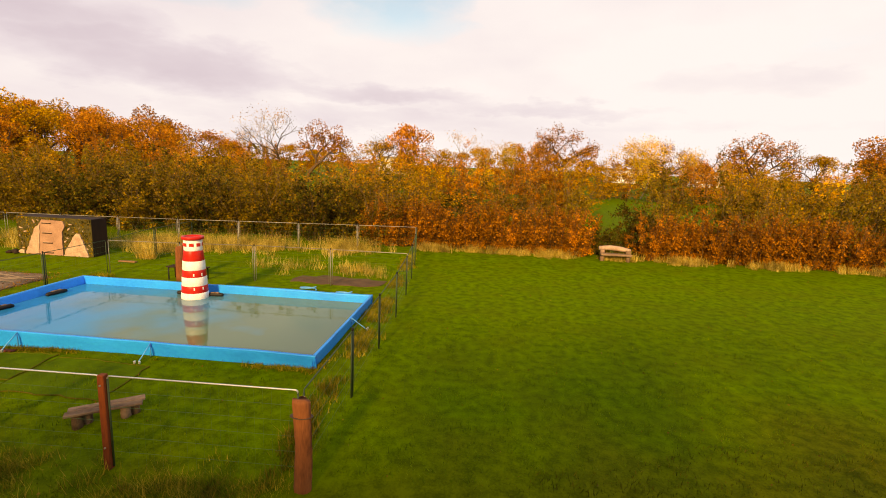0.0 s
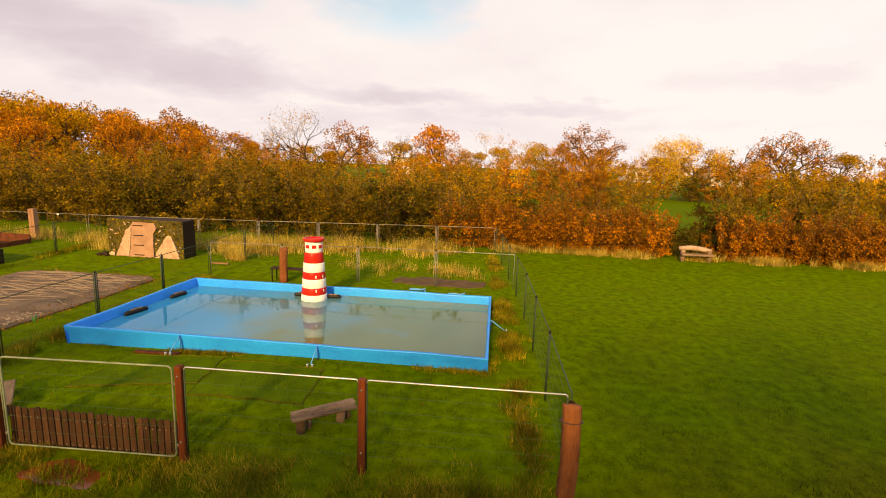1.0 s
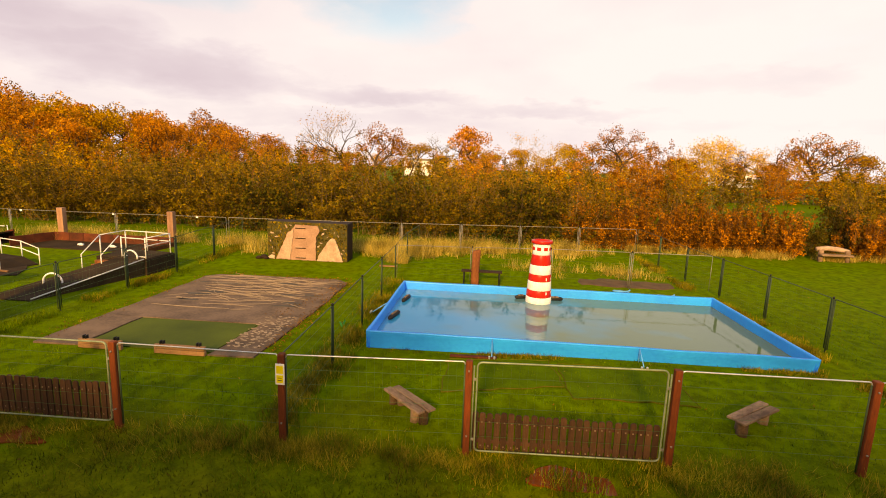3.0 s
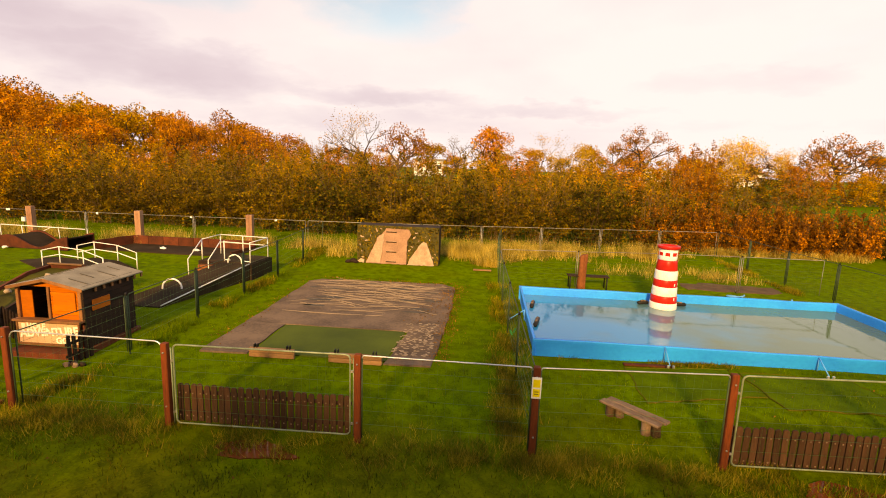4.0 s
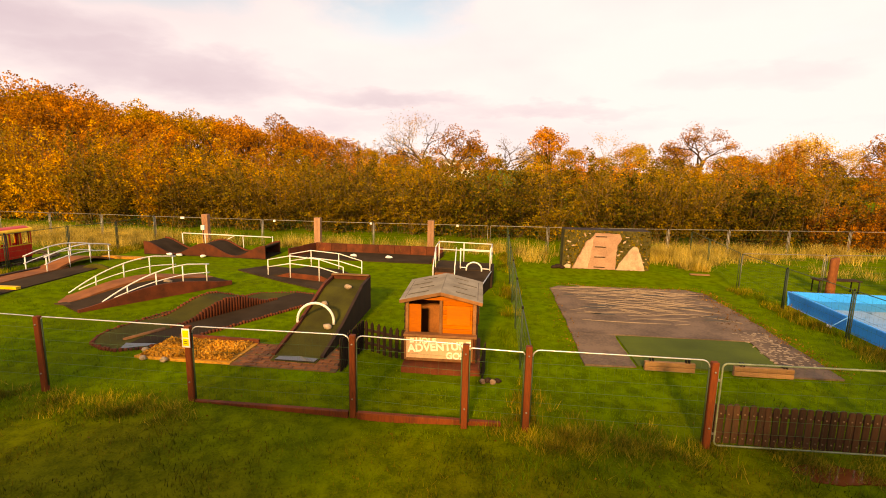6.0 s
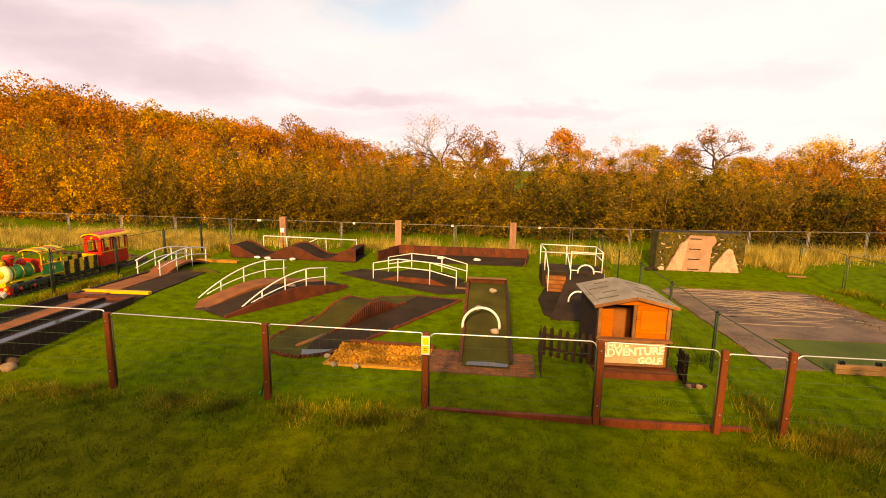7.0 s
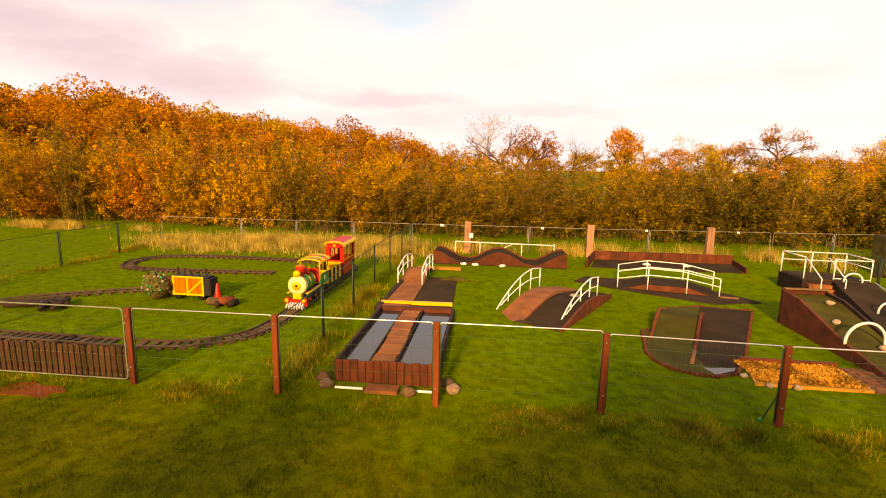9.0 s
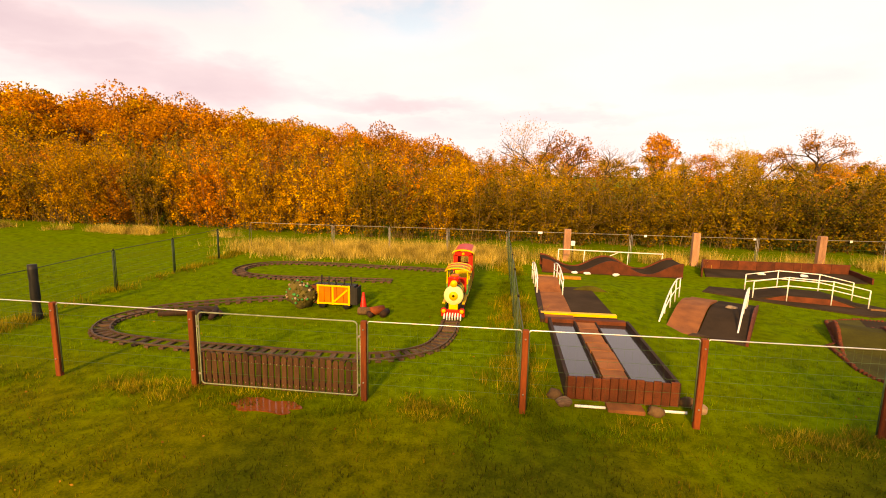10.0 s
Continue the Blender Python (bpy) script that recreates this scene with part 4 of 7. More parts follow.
def tree_meshes(seed, h, spread, leaves, size, material, trunk_r, trunk_h=0.3, bark=None, puff=0.11, droop=True, lumps=0):
    """A trunk with forking limbs and a broken crown."""
    rng = np.random.default_rng(seed)
    g = Geo()
    tips, nodes = [], []

    def limb(p, d, length, r, depth):
        pts, radii = [p], [r]
        for k in range(3):
            d = (d + Vector(rng.normal(size=3)) * 0.22 + Vector((0, 0, 0.05))).normalized()
            p = p + d * length / 3
            pts.append(p)
            radii.append(r * (1 - 0.16 * (k + 1)))
        g.tube(pts, r, 6 if depth == 0 else 4 if depth == 1 else 3, caps=False, radii=radii)
        if depth:
            nodes.extend(pts[1:])
        if depth == 3:
            tips.append(p)
            return
        for k in range(4 if depth == 0 else 3):
            w = 2 * math.pi * (k + rng.uniform(-0.3, 0.3)) / (4 if depth == 0 else 3)
            side = Vector((math.cos(w), math.sin(w), 0))
            limb(p, (d * 0.75 + side * spread).normalized(), length * (0.85 if depth == 0 else 0.68), r * 0.52, depth + 1)

    limb(Vector((0, 0, -0.2)), Vector((0, 0, 1)), h * trunk_h, trunk_r, 0)
    tips_a = np.array([tuple(t) for t in tips])
    k = h / max(tips_a[:, 2].max(), 0.1)
    g.v = [(x * k, y * k, z * k) for x, y, z in g.v]
    tips_a = tips_a * k
    me_l = None
    if leaves:
        spots = np.concatenate([tips_a, np.array([tuple(t) for t in nodes]) * k])
        if droop:
            low_ring = spots[rng.integers(0, len(spots), len(spots) // 3)].copy()
            low_ring[:, 2] *= rng.uniform(0.25, 0.7, len(low_ring))
            spots = np.concatenate([spots, low_ring])
        pick = rng.integers(0, len(spots), leaves)
        if lumps:
            # rounded masses of leaf, thicker on their upper side
            heads = spots[rng.permutation(len(spots))[:lumps]]
            way = rng.normal(size=(leaves, 3))
            way[:, 2] = np.abs(way[:, 2]) * 1.1 - 0.6
            way /= np.linalg.norm(way, axis=1)[:, None]
            r = h * puff * rng.uniform(0.7, 1.35, lumps)[pick % lumps] * rng.uniform(0.55, 1.0, leaves) ** 0.5
            pts = heads[pick % lumps] + way * r[:, None] * np.array([1.2, 1.2, 1.0]) + rng.normal(size=(leaves, 3)) * h * 0.008
        else:
            pts = spots[pick] + rng.normal(size=(leaves, 3)) * h * puff * np.array([1, 1, 0.75])
        me_l = quads_mesh("leaves", leaf_tris(rng, pts, size), material, 3)
    return g.mesh("trunk", bark or BARK), me_l


def tree_kind(label, seed, h, spread, leaves, size, material, trunk_r, **kw):
    a, b = tree_meshes(seed, h, spread, leaves, size, material, trunk_r, **kw)
    t = new("tree")
    tagged(t, label, "tree", "trees beyond the hedgerow")
    for nm, me in (("trunk", a), ("crown", b)):
        if me:
            new(nm, me).parent = t
    return t


KINDS["bigoak"] = [tree_kind("broad oak in orange-brown autumn leaf", 80 + k, 9.0, 0.6, 4400, 0.27, LEAF_OAK, 0.3, puff=0.12, lumps=34) for k in range(3)]
KINDS["goldoak"] = [tree_kind("broad oak in golden autumn leaf", 90 + k, 9.0, 0.62, 4400, 0.27, LEAF_GOLD, 0.28, puff=0.12, lumps=34) for k in range(2)]
KINDS["thinoak"] = [tree_kind("old oak with thinning brown leaf and dark limbs", 95, 8.5, 0.7, 3600, 0.17, LEAF_OAK, 0.2, puff=0.085, trunk_h=0.26, droop=False, lumps=46)]
KINDS["birch"] = [tree_kind("slender pale birch with sparse leaves remaining", 97 + k, 8.0, 0.35, 700, 0.14, LEAF_GOLD, 0.10, trunk_h=0.42, bark=BIRCH, puff=0.06, droop=False) for k in range(2)]
KINDS["gbirch"] = [tree_kind("slender birch with golden leaves", 101, 8.0, 0.4, 3000, 0.17, LEAF_YELLOW, 0.10, trunk_h=0.42, bark=BIRCH, puff=0.07)]
KINDS["bare"] = [tree_kind("bare grey-brown tree with fine twigs", 104, 8.0, 0.55, 900, 0.10, LEAF_DARK, 0.16, bark=BARK, puff=0.05, droop=False)]

# the wood beyond the field
def wood_top(x):
    pts = [(-160, 14.7), (-88, 13.0), (-61, 9.2), (-49, 8.2), (-40, 6.7), (-30, 5.2), (-20, 4.8)]
    for (x0, h0), (x1, h1_) in zip(pts, pts[1:]):
        if x <= x1:
            return h0 + (h1_ - h0) * (x - x0) / (x1 - x0)
    return 5.0


for row, (y0, share) in enumerate(((66, 1.0), (58, 0.82), (50, 0.66))):
    x = -150.0 if row == 0 else -120.0
    while x < -30 + 4 * row:
        hh = wood_top(x * (66 + 1.5) / (y0 + 1.5)) * share * rv.uniform(0.88, 1.05)
        if hh > 6:
            plant(rv.choice(["bigoak", "goldoak", "bigoak", "bigoak"]), x, y0 + rv.uniform(-3, 3), hh / 9.0)
        else:
            plant(rv.choice(["gold", "oak", "gold"]), x, y0 + rv.uniform(-3, 3), 1.5, hh / 4.4)
        x += rv.uniform(2.8, 4.2)
x = -75.0
while x < -30:
    plant(rv.choice(["gold", "oak", "gold", "olive"]), x, 36 + rv.uniform(-2.5, 2.5), 1.5, (3.6 + 2.4 * smoothstep(-32, -60, x)) * rv.uniform(0.85, 1.1) / 4.3)
    x += rv.uniform(2.2, 3.2)
for x, y, kind, s in ((2.6, 37, "oak", 1.15), (4.6, 37.6, "oak", 1.1), (9.5, 70, "thinoak", 1.05), (23.5, 70, "thinoak", 0.85), (-11.3, 68, "bigoak", 0.88), (-4.0, 66, "birch", 0.95), (-30.3, 64, "birch", 1.2),
                      (-27.5, 63, "bare", 1.05), (-26, 66, "bigoak", 0.85), (16.5, 62, "gbirch", 0.85), (18.5, 63, "gbirch", 0.9), (24.5, 62, "gbirch", 0.75),
                      (1.0, 72, "gbirch", 0.8), (4.5, 75, "goldoak", 0.75), (30, 72, "bare", 0.95), (34, 70, "bare", 1.1), (38, 72, "bigoak", 0.9), (43, 74, "bare", 1.0), (48, 66, "bigoak", 0.9), (-18, 75, "bare", 0.95), (56, 70, "goldoak", 0.9)):
    plant(kind, x, y, s)
# a far tree line
for k in range(60):
    x = -60 + 190 * (k + rv.uniform(-0.4, 0.4)) / 60
    plant(rv.choice(["goldoak", "bigoak", "bare", "goldoak"]), x, rv.uniform(95, 125), rv.uniform(0.55, 0.85))
# an unseen leafy row added behind the camera, sized to shade the lawn
x = -75.0
while x < 32:
    plant("tall", x, -10 + rv.uniform(-0.5, 0.5), 1.7, (rv.uniform(5.05, 5.25) + 0.3 * smoothstep(-30, -24, x) + 0.45 * smoothstep(-21, -17, x) + 0.5 * smoothstep(-4, 2, x) - 3.2 * smoothstep(-36, -42, x)) / 6.5)
    if x > -21:
        plant("screen", x, -11 + rv.uniform(-0.5, 0.5), 1.7, (8.2 + 2.4 * smoothstep(-20, -15, x) + 1.2 * smoothstep(-4, 2, x)) / 6.5)
    x += rv.uniform(1.5, 2.0)
for kinds in KINDS.values():
    for src in kinds:
        if src not in used:
            plant_x = 60 + 3 * len(used)
            used.add(src)
            src.matrix_basis = pose(plant_x, 90, gz(plant_x, 90))


def flat(pts, material, parent, name="turf", up=0.03, down=0.12, label=""):
    g = Geo()
    g.prism(pts, lambda x, y: gz(x, y) - down, lambda x, y: gz(x, y) + up)
    return part(name, g, material, parent, label)


def at_origin(name, label, category, group="", kind=""):
    """A thing whose parts are built in world coordinates."""
    return thing(name, label, category, 0, 0, 0, 0, group, kind)


# ---- things on and round the asphalt pad ----
pad_turf = at_origin("turf_mat", "flat green artificial turf mat set into the asphalt pad", "turf mat")
flat([(-16.05, 6.9), (-13.6, 6.9), (-13.5, 8.46), (-16.05, 8.44)], GREEN_TURF, pad_turf, "mat", up=0.02)
for x0, x1 in ((-16.0, -15.18), (-14.56, -13.62)):
    t = thing("timber_kerb", "pale double plank kerb with metal brackets on the pad", "kerb", (x0 + x1) / 2, 6.74, group="timber kerbs")
    for k in range(2):
        g = Geo()
        g.box((0, 0, 0.05 + 0.085 * k), (x1 - x0, 0.07, 0.08), b=0.008)
        part("plank", g, PLANK, t)
    for s in (-1, 1):
        g = Geo()
        for d in (-0.025, 0.025):
            g.box((s * (x1 - x0) * 0.36 + d, 0.02, 0.20), (0.018, 0.07, 0.07), b=0.003)
        part("bracket", g, BLACK, t)
random.seed(21)
streaks = at_origin("mud_streaks", "dried mud and straw streaks across the asphalt", "mud", kind="stuff")
g = Geo()
for k in range(150):
    cx, cy = random.uniform(-16.6, -13.0), 9.2 + 3.4 * random.random() ** 0.6
    ln, wd, a = random.choice([0.3, 0.6, 1.2, 1.8]) * random.uniform(0.6, 1.2), random.uniform(0.006, 0.022), random.choice([-0.55, -0.3, 0.0, 0.1, 0.2, 0.45]) + random.uniform(-0.15, 0.15)
    if not -17.0 < cx - ln / 2 < cx + ln / 2 < -12.8:
        continue
    pts = []
    for j in range(7):
        u = j / 6 - 0.5
        pts.append((cx + ln * u * math.cos(a) + 0.06 * math.sin(5 * u + k), cy + ln * u * math.sin(a) + 0.25 * ln * u * u * math.sin(k), -0.070))
    g.tube(pts, wd, 4, radii=[wd * (0.25 + math.sin(math.pi * (j + 0.5) / 7)) * 0.6 for j in range(7)])
part("streak", g, SAND, streaks)
g = Geo()
for k in range(14):
    cx, cy = random.uniform(-16.7, -12.9), random.uniform(8.8, 12.4)
    n = 9
    s = random.uniform(0.05, 0.2)
    pts = [(cx + 2.2 * s * math.cos(6.283 * j / n) * random.uniform(0.6, 1.2), cy + 0.6 * s * math.sin(6.283 * j / n) * random.uniform(0.6, 1.2)) for j in range(n)]
    g.prism(pts, -0.09, -0.066)
part("patch", g, TAR, streaks)
g = Geo()
for k in range(220):
    cx, cy = random.uniform(-13.55, -12.85), 7.2 + 1.9 * random.random() ** 1.3
    s = random.uniform(0.008, 0.026)
    g.prism([(cx + 1.8 * s * math.cos(1.2566 * j) * random.uniform(0.6, 1.3), cy + s * math.sin(1.2566 * j)) for j in range(5)], -0.08, -0.0685)
part("fleck", g, STONE, streaks)

# the painted climbing-rock box
rock = thing("painted_rock_box", "large box painted as a pinkish rock face among leaves", "rock box", -14.88, 15.26, gz(-14.88, 15))
RW, RD, RH = 2.78, 0.66, 1.30
g = Geo()
g.box((0, 0, RH / 2), (RW, RD, RH), b=0.015)
part("body", g, DARKWOOD, rock, "dark board sides")
g = Geo()
g.box((-RW / 2 - 0.012, 0, RH / 2), (0.02, RD, RH), b=0.004)
part("side_panel", g, CAMO, rock, "side board painted with leaves")
g = Geo()
g.box((0, -RD / 2 - 0.012, RH / 2), (RW, 0.02, RH), b=0.004)
part("front_panel", g, CAMO, rock, "front board painted with leaves")
mr_ = Matrix.Translation((0, -RD / 2 - 0.045, 0))


def jagged(prof, amp, seed, step=0.07):
    """The outline with small broken teeth."""
    r = random.Random(seed)
    res = []
    for (x0, z0), (x1, z1) in zip(prof, prof[1:] + prof[:1]):
        n = max(1, int(math.hypot(x1 - x0, z1 - z0) / step))
        for k in range(n):
            u = k / n
            res.append((x0 + (x1 - x0) * u + r.uniform(-amp, amp), max(0.0, z0 + (z1 - z0) * u + r.uniform(-amp, amp))))
    return res


# the left facet's lit look is put into its paler colour
for nm, prof, mt, lb, off in (("rock_slab", [(-1.10, 0.0), (0.31, 0.0), (0.30, 0.45), (0.33, 0.82), (0.44, 1.02), (0.38, 1.20), (-0.40, 1.22), (-0.50, 1.06), (-0.68, 0.92), (-0.86, 0.52)], PINK_STONE, "pinkish painted rock slab", 0.0),
                              ("pale_facet", [(-1.08, 0.03), (-0.60, 0.02), (-0.52, 0.5), (-0.46, 1.05), (-0.67, 0.9), (-0.85, 0.5)], PALE_STONE, "pale lit rock facet", -0.022),
                              ("rock_slab", [(0.33, 0.0), (1.26, 0.0), (1.12, 0.42), (0.97, 0.78), (0.86, 0.82), (0.62, 0.52), (0.42, 0.20)], PALE_STONE, "pale pinkish painted rock peak", 0.0),
                              ("rock_slab", [(-1.38, 0.0), (-1.14, 0.0), (-1.16, 0.12), (-1.28, 0.16), (-1.37, 0.08)], PALE_STONE, "small pale painted rock", 0.0)):
    g = Geo()
    g.slab(jagged(prof, 0.016, len(prof)), 0.05, Matrix.Translation((0, off, 0)) @ mr_)
    part(nm, g, mt, rock, lb)
for k in range(4):
    g = Geo()
    g.box((-0.22, -RD / 2 - 0.082, 0.08 + 0.34 * k), (0.36, 0.03, 0.028), b=0.006)
    part("rung", g, DARKWOOD, rock)
    # pale strip along each rung, drawn as its white highlight
    g = Geo()
    g.box((-0.22, -RD / 2 - 0.082, 0.104 + 0.34 * k), (0.35, 0.024, 0.014), b=0.003)
    part("rung_cap", g, PALE_STONE, rock)
random.seed(5)
dabs = [(-0.73, 1.14), (-1.23, 0.9), (-1.08, 0.78), (-1.30, 0.62), (-1.24, 0.40), (-0.95, 0.95), (0.55, 0.93), (0.72, 0.84), (1.08, 0.88), (1.26, 0.40), (1.20, 0.28), (0.48, 0.62), (0.40, 0.5), (-0.58, 1.19), (0.95, 0.98), (0.62, 1.1), (-1.2, 0.2)]
for k, (x, z) in enumerate(dabs):
    g = Geo()
    a_, b_, sz_ = random.uniform(0, 3.14), random.uniform(0.35, 0.8), random.uniform(0.03, 0.085)
    dab = [(x + sz_ * (math.cos(w) * math.cos(a_) - b_ * 0.5 * math.sin(w) * math.sin(a_)), z + sz_ * (math.cos(w) * math.sin(a_) + b_ * 0.5 * math.sin(w) * math.cos(a_))) for w in (0, 1.05, 2.1, 3.14, 4.2, 5.2)]
    g.slab(jagged(dab, 0.012, k, 0.03), 0.016, Matrix.Translation((0, -RD / 2 - 0.028, 0)))
    part("paint_dab", g, PALE_STONE, rock, "cream dab of paint")
rr_ = np.random.default_rng(6)
for nm, mt, n in (("painted_leaves", LEAF_DARK, 620), ("moss", LEAF_OLIVE, 420)):
    lx, lz = rr_.uniform(-1.38, 1.38, n), rr_.uniform(0.02, 1.29, n)
    keep_ = ~((lx > -1.05 + 0.42 * lz) & (lx < 0.33) & (lz < 1.2)) & ~(np.abs(lx - 0.84) < 0.44 * (0.84 - lz) / 0.84)
    lp = np.column_stack([lx, np.full(n, -RD / 2 - 0.032), lz])[keep_]
    q = leaf_quads(rr_, lp, 0.085)
    q[:, :, 1] = lp[:, None, 1] + (q[:, :, 1] - lp[:, None, 1]) * 0.2
    ob = new(nm, quads_mesh(nm, q, mt))
    ob.parent = rock
    tagged(ob, "dark painted leaves" if mt is LEAF_DARK else "olive moss", kind="stuff")
for k, (x, y, r_) in enumerate(((-16.42, 14.9, 0.10), (-16.58, 14.82, 0.08), (-16.3, 14.8, 0.07))):
    t = thing("garden_stone", "dark rounded stone beside the painted rock box", "stone", x, y, group="stones by the rock box")
    g = Geo()
    g.rock((0, 0, r_ * 0.5), (r_ * 1.2, r_, r_ * 0.8), k + 50)
    part("stone", g, DARKWOOD, t)
t = thing("fallen_plank", "pale plank lying in the grass", "plank", -12.0, 14.6)
g = Geo()
g.box((0, 0, 0.03), (0.6, 0.12, 0.04))
part("board", g, PLANK, t)

# green mesh gate standing open
mesh_panel((-11.5, 15.3), (-11.35, 17.2), top=1.05, bright=False, name="fence_gate", label="dark green mesh gate standing open", group="fence gates")
run_of_panels([(-11.5, 13.2), (-11.5, 15.3)], False)

# ---- round the pool ----
t = thing("log_post", "thick reddish-brown log post beside the picnic frame", "post", -9.08, 13.05)
g = Geo()
g.lathe((0, 0, 0), [(0.13, -0.05), (0.125, 0.15), (0.122, 0.3), (0.12, 0.5), (0.115, 0.7), (0.12, 0.85), (0.12, 0.99), (0.10, 1.03)], 14)
g.v = [(x * (1 + 0.22 * noise.noise(Vector((11 * x, 11 * y, 1.5 * z)))), 0.8 * y * (1 + 0.22 * noise.noise(Vector((11 * x + 4, 11 * y, 1.5 * z)))), z + (0.25 * x if z > 0.95 else 0)) for x, y, z in g.v]
part("shaft", g, ROUGH_LOG, t)
t = thing("steel_bench_frame", "low dark steel bench frame with slats on the lawn", "bench", -8.9, 13.15)
for s in (-1, 1):
    g = Geo()
    g.tube([(s * 0.52, -0.15, 0), (s * 0.52, -0.15, 0.36), (s * 0.52, 0.15, 0.36), (s * 0.52, 0.15, 0)], 0.02, 6)
    part("leg_frame", g, BLACK, t)
for y in (-0.12, 0, 0.12):
    g = Geo()
    g.box((0, y, 0.385), (1.2, 0.07, 0.03))
    part("slat", g, DARKWOOD, t)
patch = at_origin("bare_earth_patch", "bare reddish earth patch in the lawn", "earth patch", kind="stuff")
random.seed(9)
flat(ragged([(-5.9, 13.5), (-4.4, 13.42), (-3.2, 13.5), (-3.1, 14.2), (-4.5, 14.45), (-5.8, 14.3)], 0.12, 0.3), MUD, patch, "earth", up=0.012)
for x, y in ((-5.0, 12.6), (-3.9, 12.35)):
    t = thing("blue_hose", "coil of pale blue hose on the grass", "hose", x, y)
    g = Geo()
    g.tube([(0.22 * math.cos(w / 4), 0.14 * math.sin(w / 4), 0.03 + 0.004 * w) for w in range(26)], 0.02, 6)
    part("coil", g, PALE_BLUE, t)


def log_bench(x, y, rz, label, sunk=0.04):
    t = thing("log_bench", label, "bench", x, y, gz(x, y) - sunk, rz, "log benches")
    g = Geo()
    for k in (-1, 1):
        g = Geo()
        g.box((0.015 * k, 0.07 * k, 0.218), (0.88, 0.128, 0.034), b=0.012, rz=0.8 * k)
        part("seat_plank", g, LOG, t)
    for s in (-1, 1):
        for k in (-1, 1):
            g = Geo()
            g.tube([(s * 0.27 + 0.05 * k, 0.035 * k, -0.04), (s * 0.27 + 0.052 * k, 0.035 * k, 0.08), (s * 0.27 + 0.05 * k, 0.035 * k, 0.20)], 0.066, 9, radii=[0.070, 0.064, 0.067])
            g.v = [(x * (1 + 0.02 * noise.noise(Vector((30 * x, 30 * y, 20 * z)))), y * (1 + 0.25 * noise.noise(Vector((30 * x, 30 * y, 20 * z)))), z) for x, y, z in g.v]
            part("leg", g, BARK if k * s > 0 else LOG, t, "bark-covered log leg")
    return t


log_bench(-9.8, 5.38, -46, "low weathered plank bench on log stumps by the pool")
log_bench(-5.12, 5.55, 37, "low weathered plank bench on log stumps", 0.03)

for pts, lb in (([(-9.42, 6.02), (-7.5, 6.38), (-7.62, 7.42), (-9.36, 7.30)], "old worn turf mat grown into the lawn before the pool"), ([(-7.42, 6.0), (-5.62, 5.98), (-5.72, 7.2), (-7.5, 7.3)], "flattened worn turf mat grown into the lawn")):
    t = at_origin("worn_mat", lb, "turf mat", "worn turf mats")
    g = Geo()
    rim = ragged(pts, 0.03, 0.16)
    g.prism(rim, lambda x, y: gz(x, y) - 0.05, lambda x, y: gz(x, y) + 0.014)
    part("mat", g, WORN_MAT, t)
    g = Geo()
    g.tube([(x, y, gz(x, y) + 0.012) for x, y in rim], 0.010, 4, closed=True)
    part("seam", g, SEAM, t, "straw-coloured worn seam")
t = thing("scrap_board", "reddish scrap board lying against the pool wall", "board", -8.95, 7.44, None, 2)
g = Geo()
g.box((0, 0, 0.02), (0.85, 0.09, 0.035), b=0.006)
part("board", g, BOARD, t)
t = thing("green_ribbon", "small teal ribbon tied to the wire fence", "ribbon", -11.37, 7.43)
for s, w in ((1, 20), (-1, -25)):
    g = Geo()
    g.box((s * 0.03, 0, 0.53 + 0.02 * s), (0.03, 0.012, 0.10), b=0.004, ry=w)
    part("tail", g, TRAIN_GREEN, t)
t = thing("leaning_stake", "thin dark green stake leaning on the fence post", "stake", -25.22, 4.72)
g = Geo()
g.tube([(0, 0, -0.02), (0.08, -0.05, 0.25), (0.14, -0.12, 0.52)], 0.011, 6)
part("shaft", g, GREEN_STEEL, t)
g = Geo()
g.lathe((0.0, 0, 0.0), [(0.03, 0.0), (0.026, 0.03), (0.014, 0.05)], 8)
part("ferrule", g, TRAIN_GREEN, t)


# ---- picket panels and puddles at the gates ----
def picket_panel(xa, xb, y, h=0.54):
    n = 25
    t = thing("picket_fence", "low brown wooden picket fencing fixed behind the mesh gate", "picket fence", xa, y, gz(xa, y), 0, "gate pickets")
    w = xb - xa
    for z in (0.10, 0.38):
        g = Geo()
        g.box((w / 2, 0.03, z + 0.04), (w, 0.025, 0.05))
        part("rail", g, PICKET, t)
    g = Geo()
    me = None
    for k in range(n):
        if me is None:
            g = Geo()
            g.slab([(-0.036, 0.02), (0.036, 0.02), (0.036, h - 0.02), (0.018, h), (-0.018, h), (-0.036, h - 0.02)], 0.02, Matrix())
            me = g.mesh("picket", PICKET)
        ob = part("picket", me, None, t)
        ob.matrix_basis = pose((k + 0.5) * w / n, 0, random.uniform(-0.012, 0.012), 0, random.uniform(-1.2, 1.2), 0)
    g = Geo()
    for k in range(n):
        g.box(((k + 0.5) * w / n + random.uniform(-0.008, 0.008), -0.016, 0.10 + random.uniform(-0.006, 0.006)), (0.018, 0.008, 0.018), b=0.003)
        g.box(((k + 0.5) * w / n + random.uniform(-0.008, 0.008), -0.016, 0.42 + random.uniform(-0.006, 0.006)), (0.018, 0.008, 0.018), b=0.003)
    tagged(part("nail_head", g, LOG, t, "pale nail heads"), kind="stuff")
    return t


